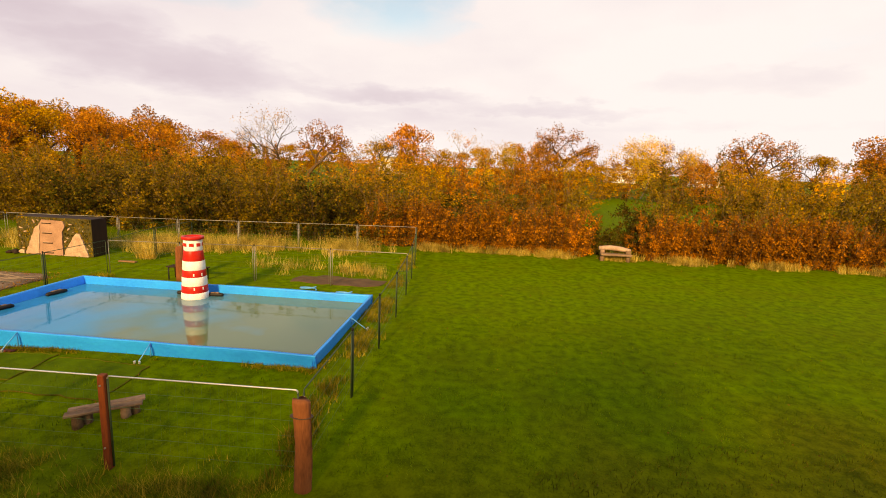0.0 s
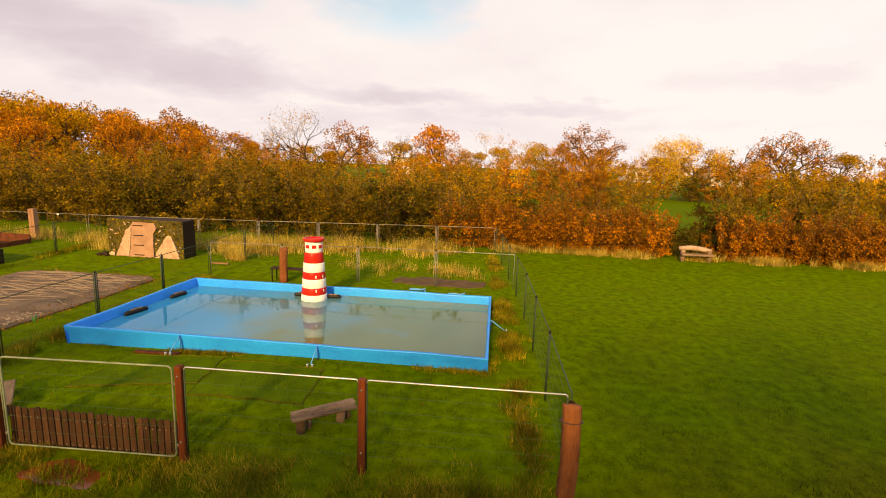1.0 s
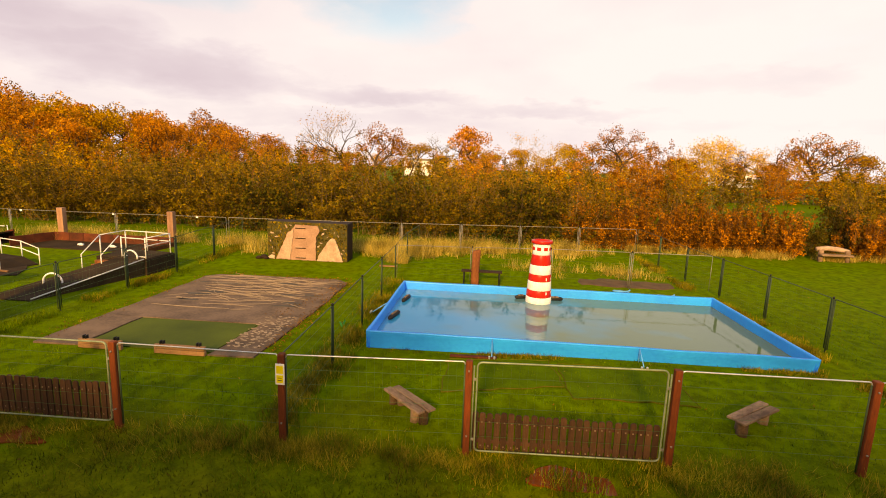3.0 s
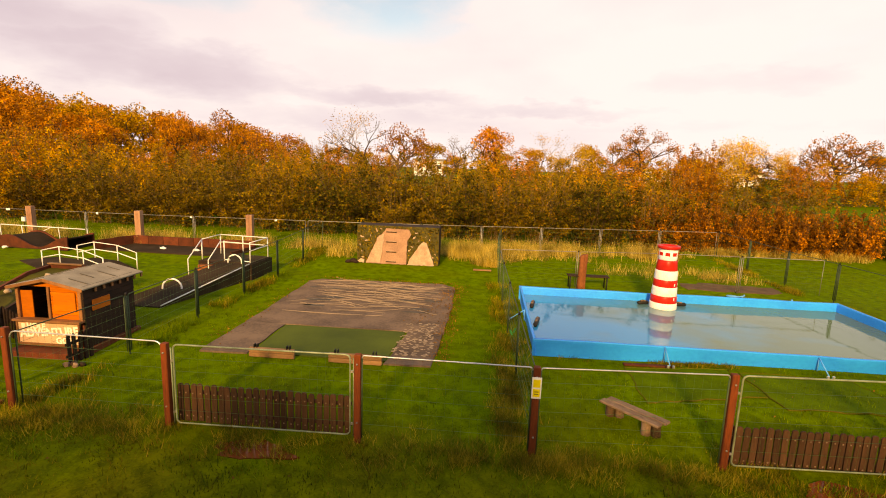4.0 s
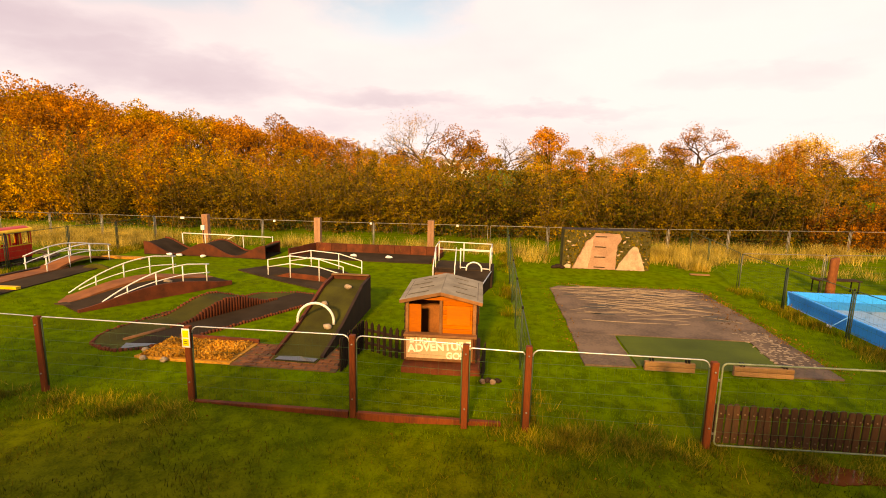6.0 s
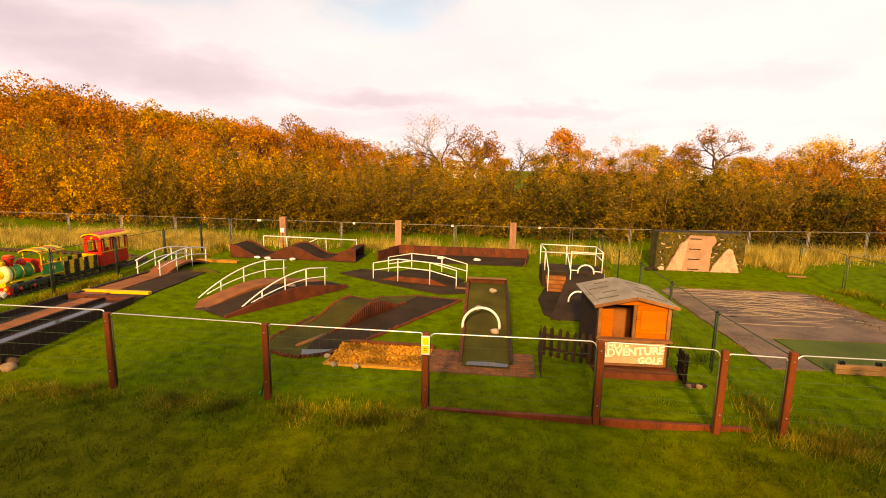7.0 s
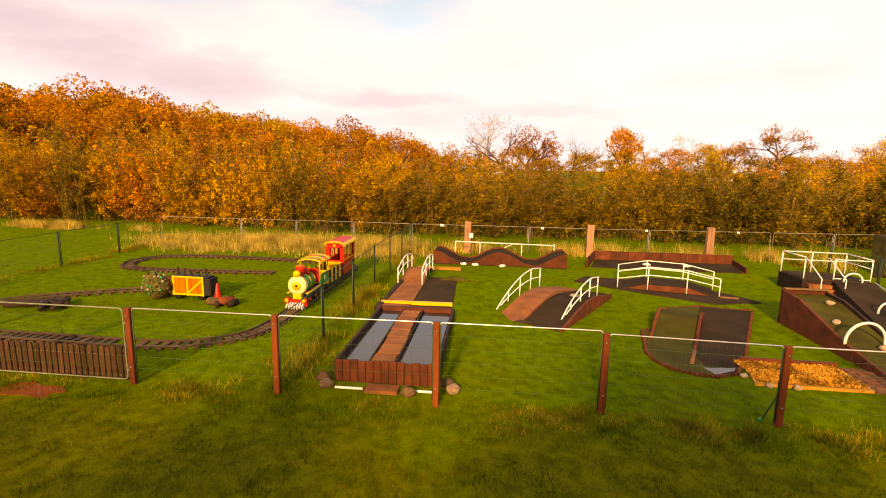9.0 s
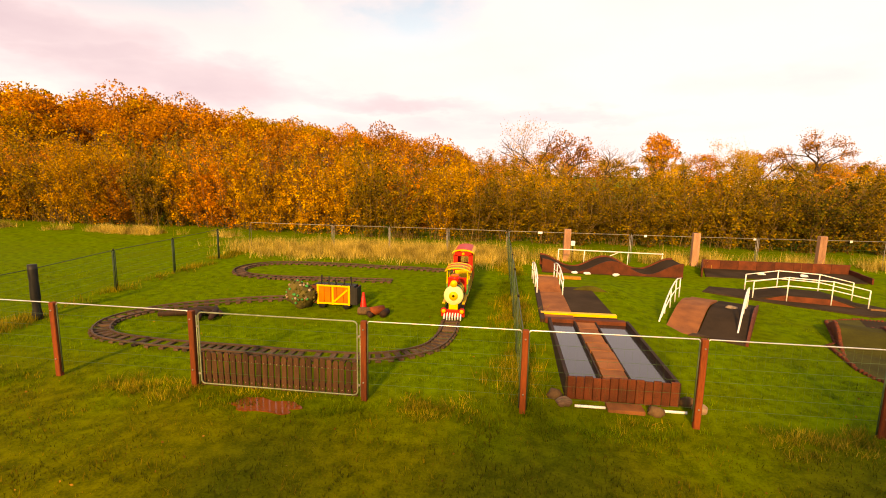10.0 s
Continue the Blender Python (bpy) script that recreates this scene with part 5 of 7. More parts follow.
random.seed(13)
for a, b in sorted(GATES):
    picket_panel(min(a, b) + 0.05, max(a, b) - 0.10, front_y(a) + 0.05)
    mx_, my_ = (a + b) / 2, front_y(a) - 0.42
    p = at_origin("puddle", "shallow reddish muddy puddle in front of the gate", "puddle", "puddles")
    pts = []
    for j in range(30):
        w = 6.283 * j / 30
        f = 0.82 + 0.45 * noise.noise(Vector((1.6 * math.cos(w) + a, 1.6 * math.sin(w), 2.0))) + random.uniform(-0.07, 0.07)
        pts.append((mx_ + 0.05 + 0.62 * math.cos(w) * f, my_ + 0.25 * math.sin(w) * f))
    g = Geo()
    g.prism(pts, gz(mx_, my_) - 0.05, gz(mx_, my_) + 0.010)
    part("water", g, PUDDLE, p)
for x, y in ((-11.25, front_y(-11.25)), (-22.78, front_y(-22.78))):
    t = thing("warning_sign", "small white and yellow notice on the fence post", "sign", x, y - 0.065, gz(x, y))
    g = Geo()
    g.box((0, 0, 0.93), (0.115, 0.008, 0.27), b=0.002)
    part("plate", g, WHITE, t)
    for z in (0.87, 0.99):
        g = Geo()
        g.box((0, -0.006, z), (0.085, 0.006, 0.10), b=0.002)
        part("panel", g, SIGN_YELLOW, t, "yellow printed panel")
    g = Geo()
    for z in (0.855, 0.885):
        g.box((0, -0.010, z), (0.05, 0.003, 0.008), b=0.001)
    tagged(part("print", g, BLACK, t), kind="stuff")
t = thing("kerb_board", "long reddish timber kerb board along the fence foot", "kerb", -20.55, front_y(-20.5) - 0.03)
for x0, x1 in ((-22.72, -20.51), (-20.39, -18.45)):
    g = Geo()
    g.box(((x0 + x1) / 2 + 20.55, 0, 0.035), (x1 - x0, 0.07, 0.11))
    part("board", g, POST, t)
# ---- playhouse ----
HX, HY = -19.47, 6.46
HZ = gz(HX, HY) - 0.06
house = thing("playhouse", "small wooden playhouse kiosk with orange front and grey felt roof", "playhouse", HX, HY, HZ, 1.5)
W2, DEP, EAVE, RIDGE = 0.61, 1.25, 1.27, 1.41
g = Geo()
g.box((0.03, DEP / 2 - 0.13, 0.09), (2 * W2 + 0.1, DEP + 0.34, 0.18))
part("plinth", g, BOARD, house, "dark red timber plinth")
for s in (-1, 1):
    for k in range(10):
        g = Geo()
        g.box((s * W2, DEP / 2, 0.225 + 0.113 * k), (0.03, DEP, 0.108), b=0.004, ry=s * -6)
        part("side_board", g, DARKWOOD, house)
for k in range(10):
    g = Geo()
    g.box((0, DEP, 0.225 + 0.113 * k), (2 * W2, 0.03, 0.108), b=0.004)
    part("back_board", g, DARKWOOD, house)
g = Geo()
g.box((0, 0.02, 0.42), (2 * W2 - 0.02, 0.03, 0.5))
part("lower_front", g, BOARD, house)
sign = None
g = Geo()
g.box((-0.03, -0.035, 0.43), (1.12, 0.025, 0.42), b=0.006)
sign = part("sign", g, SIGN_BG, house, "beige sign board with white lettering")
g = Geo()
for c, s in (((-0.03, -0.052, 0.232), (1.10, 0.02, 0.045)), ((-0.03, -0.052, 0.637), (1.10, 0.02, 0.03)), ((-0.60, -0.052, 0.43), (0.035, 0.02, 0.42)), ((0.54, -0.052, 0.43), (0.035, 0.02, 0.42))):
    g.box(c, s)
part("sign_frame", g, TRIM, sign)


def lettering(body, x, z, size, parent, shear=0.0, rot=0.0):
    cu = bpy.data.curves.new("letters", "FONT")
    cu.body, cu.size, cu.extrude, cu.offset = body, size, 0.004, size * 0.035
    cu.shear = shear
    cu.materials.append(LETTER)
    tmp = bpy.data.objects.new("letters", cu)
    me = bpy.data.meshes.new_from_object(tmp)
    bpy.data.objects.remove(tmp)
    ob = new("lettering", me)
    ob.parent = parent
    ob.matrix_basis = pose(x, -0.052, z, 90, 0, 0) @ pose(0, 0, 0, 0, 0, rot)
    return ob


g = Geo()
g.box((-0.485, -0.052, 0.562), (0.07, 0.008, 0.085), b=0.01)
part("lettering", g, LETTER, sign)
lettering("HOLE", -0.425, 0.520, 0.14, sign)
lettering("ADVENTURE", -0.55, 0.355, 0.190, sign, 0.0, 5.0)
lettering("GOLF", 0.10, 0.265, 0.155, sign)
g = Geo()
g.box((0, -0.05, 0.675), (2 * W2 + 0.02, 0.16, 0.04))
part("counter", g, TRIM, house, "pale counter ledge")
for x, w in ((-0.575, 0.055), (0.0, 0.05), (0.57, 0.06)):
    g = Geo()
    g.box((x, 0.0, 0.975), (w, 0.05, 0.59))
    part("front_post", g, TRIM, house)
for k in range(7):
    g = Geo()
    g.box((0.285, 0.005, 0.735 + 0.082 * k), (0.50, 0.03, 0.08), b=0.006, rx=5)
    part("cladding_board", g, ORANGE, house)
g = Geo()
g.box((0.30, -0.022, 1.02), (0.40, 0.02, 0.34), b=0.005)
part("shutter", g, ORANGE, house, "bright orange closed shutter")
g = Geo()
g.slab([(-W2, EAVE), (W2, EAVE), (0, RIDGE - 0.03)], 0.03, Matrix.Translation((0, 0.01, 0)))
part("gable", g, ORANGE, house)
g = Geo()
g.slab([(-W2, EAVE), (W2, EAVE), (0, RIDGE - 0.03)], 0.03, Matrix.Translation((0, DEP, 0)))
part("gable", g, DARKWOOD, house)
g = Geo()
g.box((0, 0.62, 0.72), (2 * W2 - 0.06, 0.02, 1.0), b=0.004)
part("inner_lining", g, DECK, house, "dark red lining inside the opening")
# the sunlit left part of the inside wall, drawn as a bright orange panel
g = Geo()
g.box((-0.445, 0.035, 0.93), (0.21, 0.02, 0.50), b=0.004, rz=4)
part("inner_shutter", g, ORANGE, house, "orange panel standing for the sunlit part of the inside wall")
g = Geo()
g.box((0, DEP / 2, 0.19), (2 * W2 - 0.05, DEP - 0.05, 0.03))
part("floor", g, DARKWOOD, house)
slope = math.degrees(math.atan2(RIDGE - EAVE, W2))
rl = math.hypot(0.70, 0.70 * (RIDGE - EAVE) / W2)
for s in (-1, 1):
    g = Geo()
    m = Matrix.Translation((0, DEP / 2 + 0.05, RIDGE + 0.012)) @ pose(0, 0, 0, 0, s * slope, 0)
    g.box((s * rl / 2, 0, 0), (rl, DEP + 0.28, 0.028), m=m, b=0.005)
    roof = part("roof_slope", g, FELT, house, "grey weathered felt roof slope")
    for k in range(4):
        g = Geo()
        g.box((s * rl * (0.42 if k % 2 else 0.58), -0.5 + 0.33 * k, 0.018), (rl * (0.36 if k % 2 else 0.5), 0.022, 0.012), m=m, b=0.003)
        part("batten", g, TAR, roof)
    g = Geo()
    g.box((s * rl / 2, -DEP / 2 - 0.145, -0.015), (rl, 0.02, 0.055), m=m, b=0.004)
    part("bargeboard", g, TRIM, roof)
g = Geo()
for k in range(7):
    g.box((W2 + 0.045, 0.25 + 0.2 * k, EAVE - 0.06), (0.02, 0.05, 0.10), b=0.003)
tagged(part("eave_trim", g, TRIM, house, "pale wavy trim under the eave"), kind="stuff")


# orange panel drawn in place of a window onto the glowing interior
g = Geo()
g.box((W2 + 0.026, 0.38, 0.92), (0.018, 0.42, 0.20), b=0.004)
part("side_panel", g, ORANGE, house, "small orange panel standing for the interior seen through a side window")


def picket_run(a, b, h, n, material, label):
    a, b = Vector(a), Vector(b)
    d = b - a
    t = thing("picket_fence", label, "picket fence", a.x, a.y, None, math.degrees(math.atan2(d.y, d.x)), "picket fences")
    g = Geo()
    g.slab([(-0.032, 0.0), (0.032, 0.0), (0.032, h - 0.05), (0.0, h), (-0.032, h - 0.05)], 0.018, Matrix())
    me = g.mesh("picket", material)
    for k in range(n):
        ob = part("picket", me, None, t)
        ob.matrix_basis = pose((k + 0.5) * d.length / n, 0, random.uniform(-0.02, 0.02), 0, random.uniform(-2, 2), 0)
    for z in (0.14, h - 0.17):
        g = Geo()
        g.box((d.length / 2, 0.022, z), (d.length, 0.025, 0.05))
        part("rail", g, material, t)


picket_run((-21.05, 5.85), (-20.95, 7.0), 0.58, 11, DARKWOOD, "dark stained low picket fence beside the ramp")
picket_run((-20.95, 6.95), (-20.08, 6.55), 0.56, 7, DARKWOOD, "dark weathered low picket fence by the playhouse")
picket_run((-18.74, 5.95), (-18.70, 6.45), 0.52, 5, DARKWOOD, "short dark picket fence beside the playhouse")
t = thing("garden_stones", "small heap of stones beside the playhouse", "stones", -18.62, 5.9)
for k in range(4):
    g = Geo()
    g.rock((0.08 * k - 0.1, 0.05 * (k % 2), 0.03), (0.05, 0.045, 0.045), k)
    part("stone", g, DARKWOOD if k % 2 else LOG, t)


# ---- golf holes ----
def hoop(parent, c, r, axis_rz, base=0.0, thick=0.022, squash=1.0):
    g = Geo()
    m = pose(*c, 0, 0, axis_rz)
    pts = [m @ Vector((r * math.cos(w * math.pi / 14), 0, squash * r * math.sin(w * math.pi / 14))) for w in range(15)]
    pts = [m @ Vector((r, 0, -base))] + pts + [m @ Vector((-r, 0, -base))]
    g.tube(pts, thick, 8)
    return part("hoop", g, WHITE, parent, "white painted steel hoop")


def white_bar(parent, pts, r=0.017, name="rail"):
    g = Geo()
    g.tube(pts, r * 0.85, 8)
    return part(name, g, WHITE, parent)


# stepped platform hole with a long ramp
h1 = at_origin("golf_hole", "golf hole with timber steps, railed platform and turf ramp", "golf hole", "mini golf holes")
zg = -0.1
PT = 0.36
g = Geo()
g.prism([(-20.35, 12.25), (-18.62, 12.05), (-18.58, 13.3), (-20.3, 13.5)], zg - 0.1, PT)
part("platform", g, DARKWOOD, h1, "dark boarded platform")
flat_top = Geo()
flat_top.prism([(-20.30, 12.3), (-18.66, 12.1), (-18.62, 13.26), (-20.26, 13.45)], PT, PT + 0.02)
part("platform_turf", flat_top, TURF, h1)
for k in range(4):
    g = Geo()
    g.box((-19.98, 12.12 - 0.14 * k, zg + (PT - zg) * (4 - k) / 5 - 0.05), (0.56, 0.16, 0.10), rz=-6)
    part("step", g, DECK, h1, "orange-brown timber step")
ramp = Geo()
ramp.add([(-19.62, 12.15, PT), (-18.68, 12.05, PT), (-19.31, 9.05, zg + 0.03), (-20.50, 9.05, zg + 0.03), (-19.62, 12.15, zg - 0.1), (-18.68, 12.05, zg - 0.1), (-19.31, 9.05, zg - 0.1), (-20.50, 9.05, zg - 0.1)],
         [(0, 3, 2, 1), (0, 1, 5, 4), (1, 2, 6, 5), (2, 3, 7, 6), (3, 0, 4, 7)])
part("ramp", ramp, TURF, h1, "dark turf ramp")
flat([(-20.6, 9.4), (-20.3, 9.0), (-19.9, 10.5), (-19.75, 12.0), (-20.3, 12.0), (-20.6, 10.8)], TURF, h1, "side_turf", up=0.025)
white_bar(h1, [(-18.66, 12.0, PT + 0.03), (-19.29, 9.05, zg + 0.06)], 0.018, "edge_strip")
hoop(h1, (-19.72, 10.1, 0.10), 0.23, 10, 0.08)
hoop(h1, (-19.15, 12.12, PT + 0.05), 0.22, -6, 0.05, squash=0.9)
RT = 0.98
for x, y in ((-20.3, 13.4), (-18.66, 13.2), (-18.7, 12.15), (-19.55, 12.28), (-19.52, 13.32), (-20.28, 12.35)):
    white_bar(h1, [(x, y, PT), (x, y, RT)], 0.02, "rail_post")
for z in (RT, RT - 0.24):
    white_bar(h1, [(-20.3, 13.4, z), (-18.66, 13.2, z)])
    white_bar(h1, [(-18.66, 13.2, z), (-18.7, 12.15, z)])
white_bar(h1, [(-18.7, 12.15, RT - 0.03), (-19.55, 12.28, RT - 0.03)])
white_bar(h1, [(-18.7, 12.15, PT + 0.06), (-18.95, 12.18, PT + 0.06)])
white_bar(h1, [(-19.36, 12.25, PT + 0.06), (-19.55, 12.28, PT + 0.06)])
for x in (-20.28, -19.68):
    white_bar(h1, [(x, 12.35, RT), (x + 0.02, 11.62, zg + 0.62), (x + 0.02, 11.62, zg)])
white_bar(h1, [(-20.3, 13.4, RT), (-20.28, 12.35, RT)])

# box ramp with stones
h2 = at_origin("golf_hole", "golf hole with a steep boxed turf ramp, hoop and stones", "golf hole", "mini golf holes")
for xs, nm in (((-22.42, -22.36), "side_board"), ((-21.54, -21.48), "side_board")):
    g = Geo()
    xa, xb = xs
    yt, yb = 9.5, 6.3
    tops = [(yt, 0.67), (8.9, 0.63), (8.2, 0.42), (7.4, 0.18), (yb, zg + 0.08)]
    pr = [(y, z) for y, z in tops] + [(yb, zg - 0.1), (yt, zg - 0.1)]
    k = len(pr)
    verts = [(xa + (0.1 if xs[0] < -22 else 0.0) * 0, y, z) for y, z in pr] + [(xb, y, z) for y, z in pr]
    g.add(verts, [tuple(range(k)), tuple(range(k, 2 * k))[::-1]] + [((i + 1) % k, i, k + i, k + (i + 1) % k) for i in range(k)])
    part(nm, g, BOARD if xa < -22 else DARKWOOD, h2, "dark red side board")
g = Geo()
line = [(6.1, zg + 0.035), (6.4, zg + 0.045), (7.4, 0.12), (8.2, 0.35), (8.9, 0.55), (9.46, 0.60)]
g.strip([(y, z) for y, z in line], 0.82, 0.04, Matrix(((0, -1, 0, -21.95), (1, 0, 0, 0), (0, 0, 1, 0), (0, 0, 0, 1))))
part("ramp_turf", g, MOSS_TURF, h2, "dark mossy worn turf ramp")
g = Geo()
g.box((-21.95, 9.5, 0.3), (0.94, 0.06, 0.82))
part("back_board", g, BOARD, h2)
g = Geo()
g.box((-21.95, 9.46, 0.715), (0.9, 0.10, 0.03))
part("top_board", g, PLANK, h2, "pale orange top board")
hoop(h2, (-22.05, 7.45, 0.22), 0.36, 4, 0.06, 0.026)
for k, (x, y, z) in enumerate(((-21.82, 8.85, 0.57), (-22.12, 8.15, 0.37), (-21.78, 7.35, 0.15))):
    g = Geo()
    g.rock((x, y, z), (0.08, 0.07, 0.06), k + 3)
    part("stone", g, STONE, h2, "pale stone stuck on the ramp")

g = Geo()
g.prism([(-22.28, 6.12), (-21.58, 6.11), (-21.56, 6.24), (-21.9, 6.30), (-22.26, 6.27)], zg + 0.02, zg + 0.056)
part("wet_patch", g, CHANNEL_WATER, h2, "rain water standing at the foot of the ramp")

# paving, wood-chip bed
pave = at_origin("brick_paving", "reddish brick paving at the foot of the ramp", "paving")
flat([(-22.95, 5.86), (-21.12, 5.86), (-21.08, 6.86), (-21.45, 6.86), (-21.5, 6.4), (-22.4, 6.4), (-22.45, 6.84), (-22.9, 6.84)], MUD, pave, "bed", up=0.018)
g = Geo()
g.box((0, 0, 0), (0.20, 0.095, 0.05), b=0.006)
brick_me = g.mesh("brick", BRICK)
for i in range(8):
    for j in range(9):
        x, y = -22.83 + 0.215 * i + (0.1 if j % 2 else 0), 5.92 + 0.108 * j
        if x < -21.15 and not (-22.5 < x < -21.4 and y > 6.35):
            ob = part("brick", brick_me, None, pave)
            ob.matrix_basis = pose(x, y, gz(x, y) + 0.004 + random.uniform(-0.004, 0.004), 0, 0, random.uniform(-1, 1))
bed = at_origin("wood_chip_bed", "bed of bright orange wood chips edged with stones", "flower bed")
flat([(-24.7, 5.9), (-22.95, 5.88), (-22.92, 6.8), (-24.42, 6.84)], CHIP_BED, bed, "bed", up=0.04)
rng = np.random.default_rng(3)
cp = np.stack([rng.uniform(-24.62, -23.0, 5200), rng.uniform(5.93, 6.78, 5200), np.zeros(5200)], axis=1)
cp[:, 2] = -0.1 + 0.055 + rng.uniform(0, 0.035, 5200)
chips = new("wood_chip", quads_mesh("wood_chips", leaf_quads(rng, cp, 0.042), CHIP))
chips.parent = bed
tagged(chips, "orange wood chips", kind="stuff")
g = Geo()
g.box((-23.7, 6.84, -0.05), (1.6, 0.05, 0.14), rz=-1.5)
part("edge_board", g, BOARD, bed)
for k, (x, y) in enumerate(((-23.85, 6.9), (-23.7, 6.95), (-23.45, 6.9), (-23.3, 6.93), (-24.5, 5.85), (-24.1, 5.83), (-24.72, 6.2))):
    g = Geo()
    g.rock((x, y, -0.06), (0.06, 0.05, 0.045), k + 11)
    part("stone", g, STONE, bed)

# twin-lane hole with humps
h3 = at_origin("golf_hole", "golf hole with a mossy hump beside a flat dark turf lane", "golf hole", "mini golf holes")
flat([(-25.2, 6.08), (-24.77, 6.3), (-24.35, 6.95), (-22.58, 10.3), (-23.72, 10.52), (-25.2, 6.95)], TURF, h3, "lane", up=0.03, label="flat dark turf lane")
flat([(-25.2, 6.08), (-25.2, 6.95), (-23.72, 10.52), (-24.6, 10.25), (-25.5, 8.45), (-25.75, 8.3), (-26.05, 7.0), (-26.02, 6.65), (-25.85, 6.3), (-25.5, 6.12)], MOSS_TURF, h3, "lane", up=0.032, label="mossy olive turf lane")
g = Geo()
n = 14
prof = [(u / n * 2.7, 0.03 + 0.30 * math.sin(math.pi * min(max((u / n - 0.05) / 0.9, 0), 1)) ** 2) for u in range(n + 1)]
mh = Matrix.Translation((-25.06, 7.35, zg)) @ pose(0, 0, 0, 0, 0, math.degrees(math.atan2(3.2, 1.48)))
g.strip(prof, 0.75, 0.05, mh @ Matrix.Translation((0, 0.42, 0)))
part("hump", g, MOSS_TURF, h3, "mossy hump")
g = Geo()
g.prism([(-25.55, 6.22), (-25.15, 6.17), (-24.8, 6.36), (-24.72, 6.5), (-25.1, 6.44), (-25.6, 6.42)], zg + 0.0, zg + 0.118 - 0.08 + 0.012)
part("wet_patch", g, CHANNEL_WATER, h3, "rain water standing on the turf")
rs_ = random.Random(44)
for side_y, rise in ((0.0, 0.05), (0.82, 0.03)):
    g = Geo()
    n_s = 38
    for k in range(n_s):
        x_ = 2.7 * (k + 0.5) / n_s
        z_ = 0.03 + 0.30 * math.sin(math.pi * min(max((x_ / 2.7 - 0.05) / 0.9, 0), 1)) ** 2 + rise + rs_.uniform(-0.012, 0.016)
        p_ = mh @ Vector((x_, side_y, 0))
        g.tube([(p_.x, p_.y, zg - 0.08), (p_.x, p_.y, zg + z_ - 0.012), (p_.x, p_.y, zg + z_)], 0.036, 7, radii=[0.036, 0.036, 0.024])
    tagged(part("log_roll", g, BOARD, h3, "dark red half-round log edging following the hump"), kind="stuff")
edge = [(-24.77, 6.3), (-25.2, 6.08), (-25.5, 6.12), (-25.85, 6.3), (-26.02, 6.65), (-26.05, 7.0), (-25.75, 8.3), (-25.5, 8.45), (-24.6, 10.25), (-23.72, 10.52), (-22.58, 10.3), (-24.35, 6.95), (-24.77, 6.3)]
g = Geo()
for (x0, y0), (x1, y1) in zip(edge, edge[1:]):
    n_s = max(2, int(math.hypot(x1 - x0, y1 - y0) / 0.075))
    for k in range(n_s):
        x_, y_ = x0 + (x1 - x0) * k / n_s, y0 + (y1 - y0) * k / n_s
        z_ = gz(x_, y_) + 0.055 + rs_.uniform(-0.015, 0.015)
        g.tube([(x_, y_, z_ - 0.15), (x_, y_, z_ - 0.01), (x_, y_, z_)], 0.034, 6, radii=[0.034, 0.034, 0.022])
tagged(part("log_edging", g, BOARD, h3, "low edging of short upright logs"), kind="stuff")
g = Geo()
g.tube([(-25.1, 7.25, -0.05), (-25.42, 6.55, -0.05)], 0.04, 6)
part("guide_bar", g, TRIM, h3)

# arched-rail hump hole
h4 = at_origin("golf_hole", "golf hole over a hump with white arched hand rails", "golf hole", "mini golf holes")
ang = math.degrees(math.atan2(3.0, 1.62))
ma = Matrix.Translation((-28.42, 8.3, gz(-28, 8.3))) @ pose(0, 0, 0, 0, 0, ang)


def hump_line(length, h, n=16, base=0.03):
    return [(length * k / n, base + h * math.sin(math.pi * k / n) ** 1.5) for k in range(n + 1)]


L4 = 3.6
g = Geo()
g.strip(hump_line(L4, 0.26), 0.62, 0.06, ma @ Matrix.Translation((0, 0.16, 0)))
part("walkway", g, DECK, h4, "orange-brown boarded hump")
g = Geo()
g.strip(hump_line(L4, 0.20), 0.85, 0.06, ma @ Matrix.Translation((0.0, -0.6, 0)))
part("turf_lane", g, TURF, h4, "dark turf lane")
flat([(-28.45, 8.2), (-27.4, 8.15), (-27.2, 8.6), (-27.9, 8.8)], TURF, h4, "turf_end", up=0.03)
g = Geo()
g.slab(hump_line(L4, 0.24, base=0.06)[::-1] + [(0, -0.05), (L4, -0.05)], 0.05, ma @ Matrix.Translation((0, -1.05, 0)))
part("edge_board", g, BOARD, h4)
g = Geo()
g.rock((-26.9, 9.9, 0.22), (0.13, 0.06, 0.05), 2)
part("stone", g, STONE, h4)


def arched_rail(parent, a, b, h, z0, posts=(0.26, 0.50, 0.74, 0.97), low=0.62):
    """Two curved bars, one over the other, on upright posts."""
    a, b = Vector((*a, z0)), Vector((*b, z0))

    def at(u, f):
        return a.lerp(b, u) + Vector((0, 0, h * f * (1 - (1 - min(u * 1.28, 1.0)) ** 2.0) - h * f * 0.12 * max(u - 0.78, 0) / 0.22))
    white_bar(parent, [at(k / 14, 1.0) for k in range(15)], 0.02)
    white_bar(parent, [at(0.12 + k / 12 * 0.88, low) for k in range(13)], 0.016)
    for u in posts:
        p = at(u, 1.0)
        white_bar(parent, [(p.x, p.y, z0 + 0.12), p], 0.018, "rail_post")


arched_rail(h4, (-28.85, 8.85), (-27.6, 11.25), 0.70, gz(-28, 9))
arched_rail(h4, (-27.5, 8.22), (-26.2, 10.62), 0.68, gz(-27, 9))

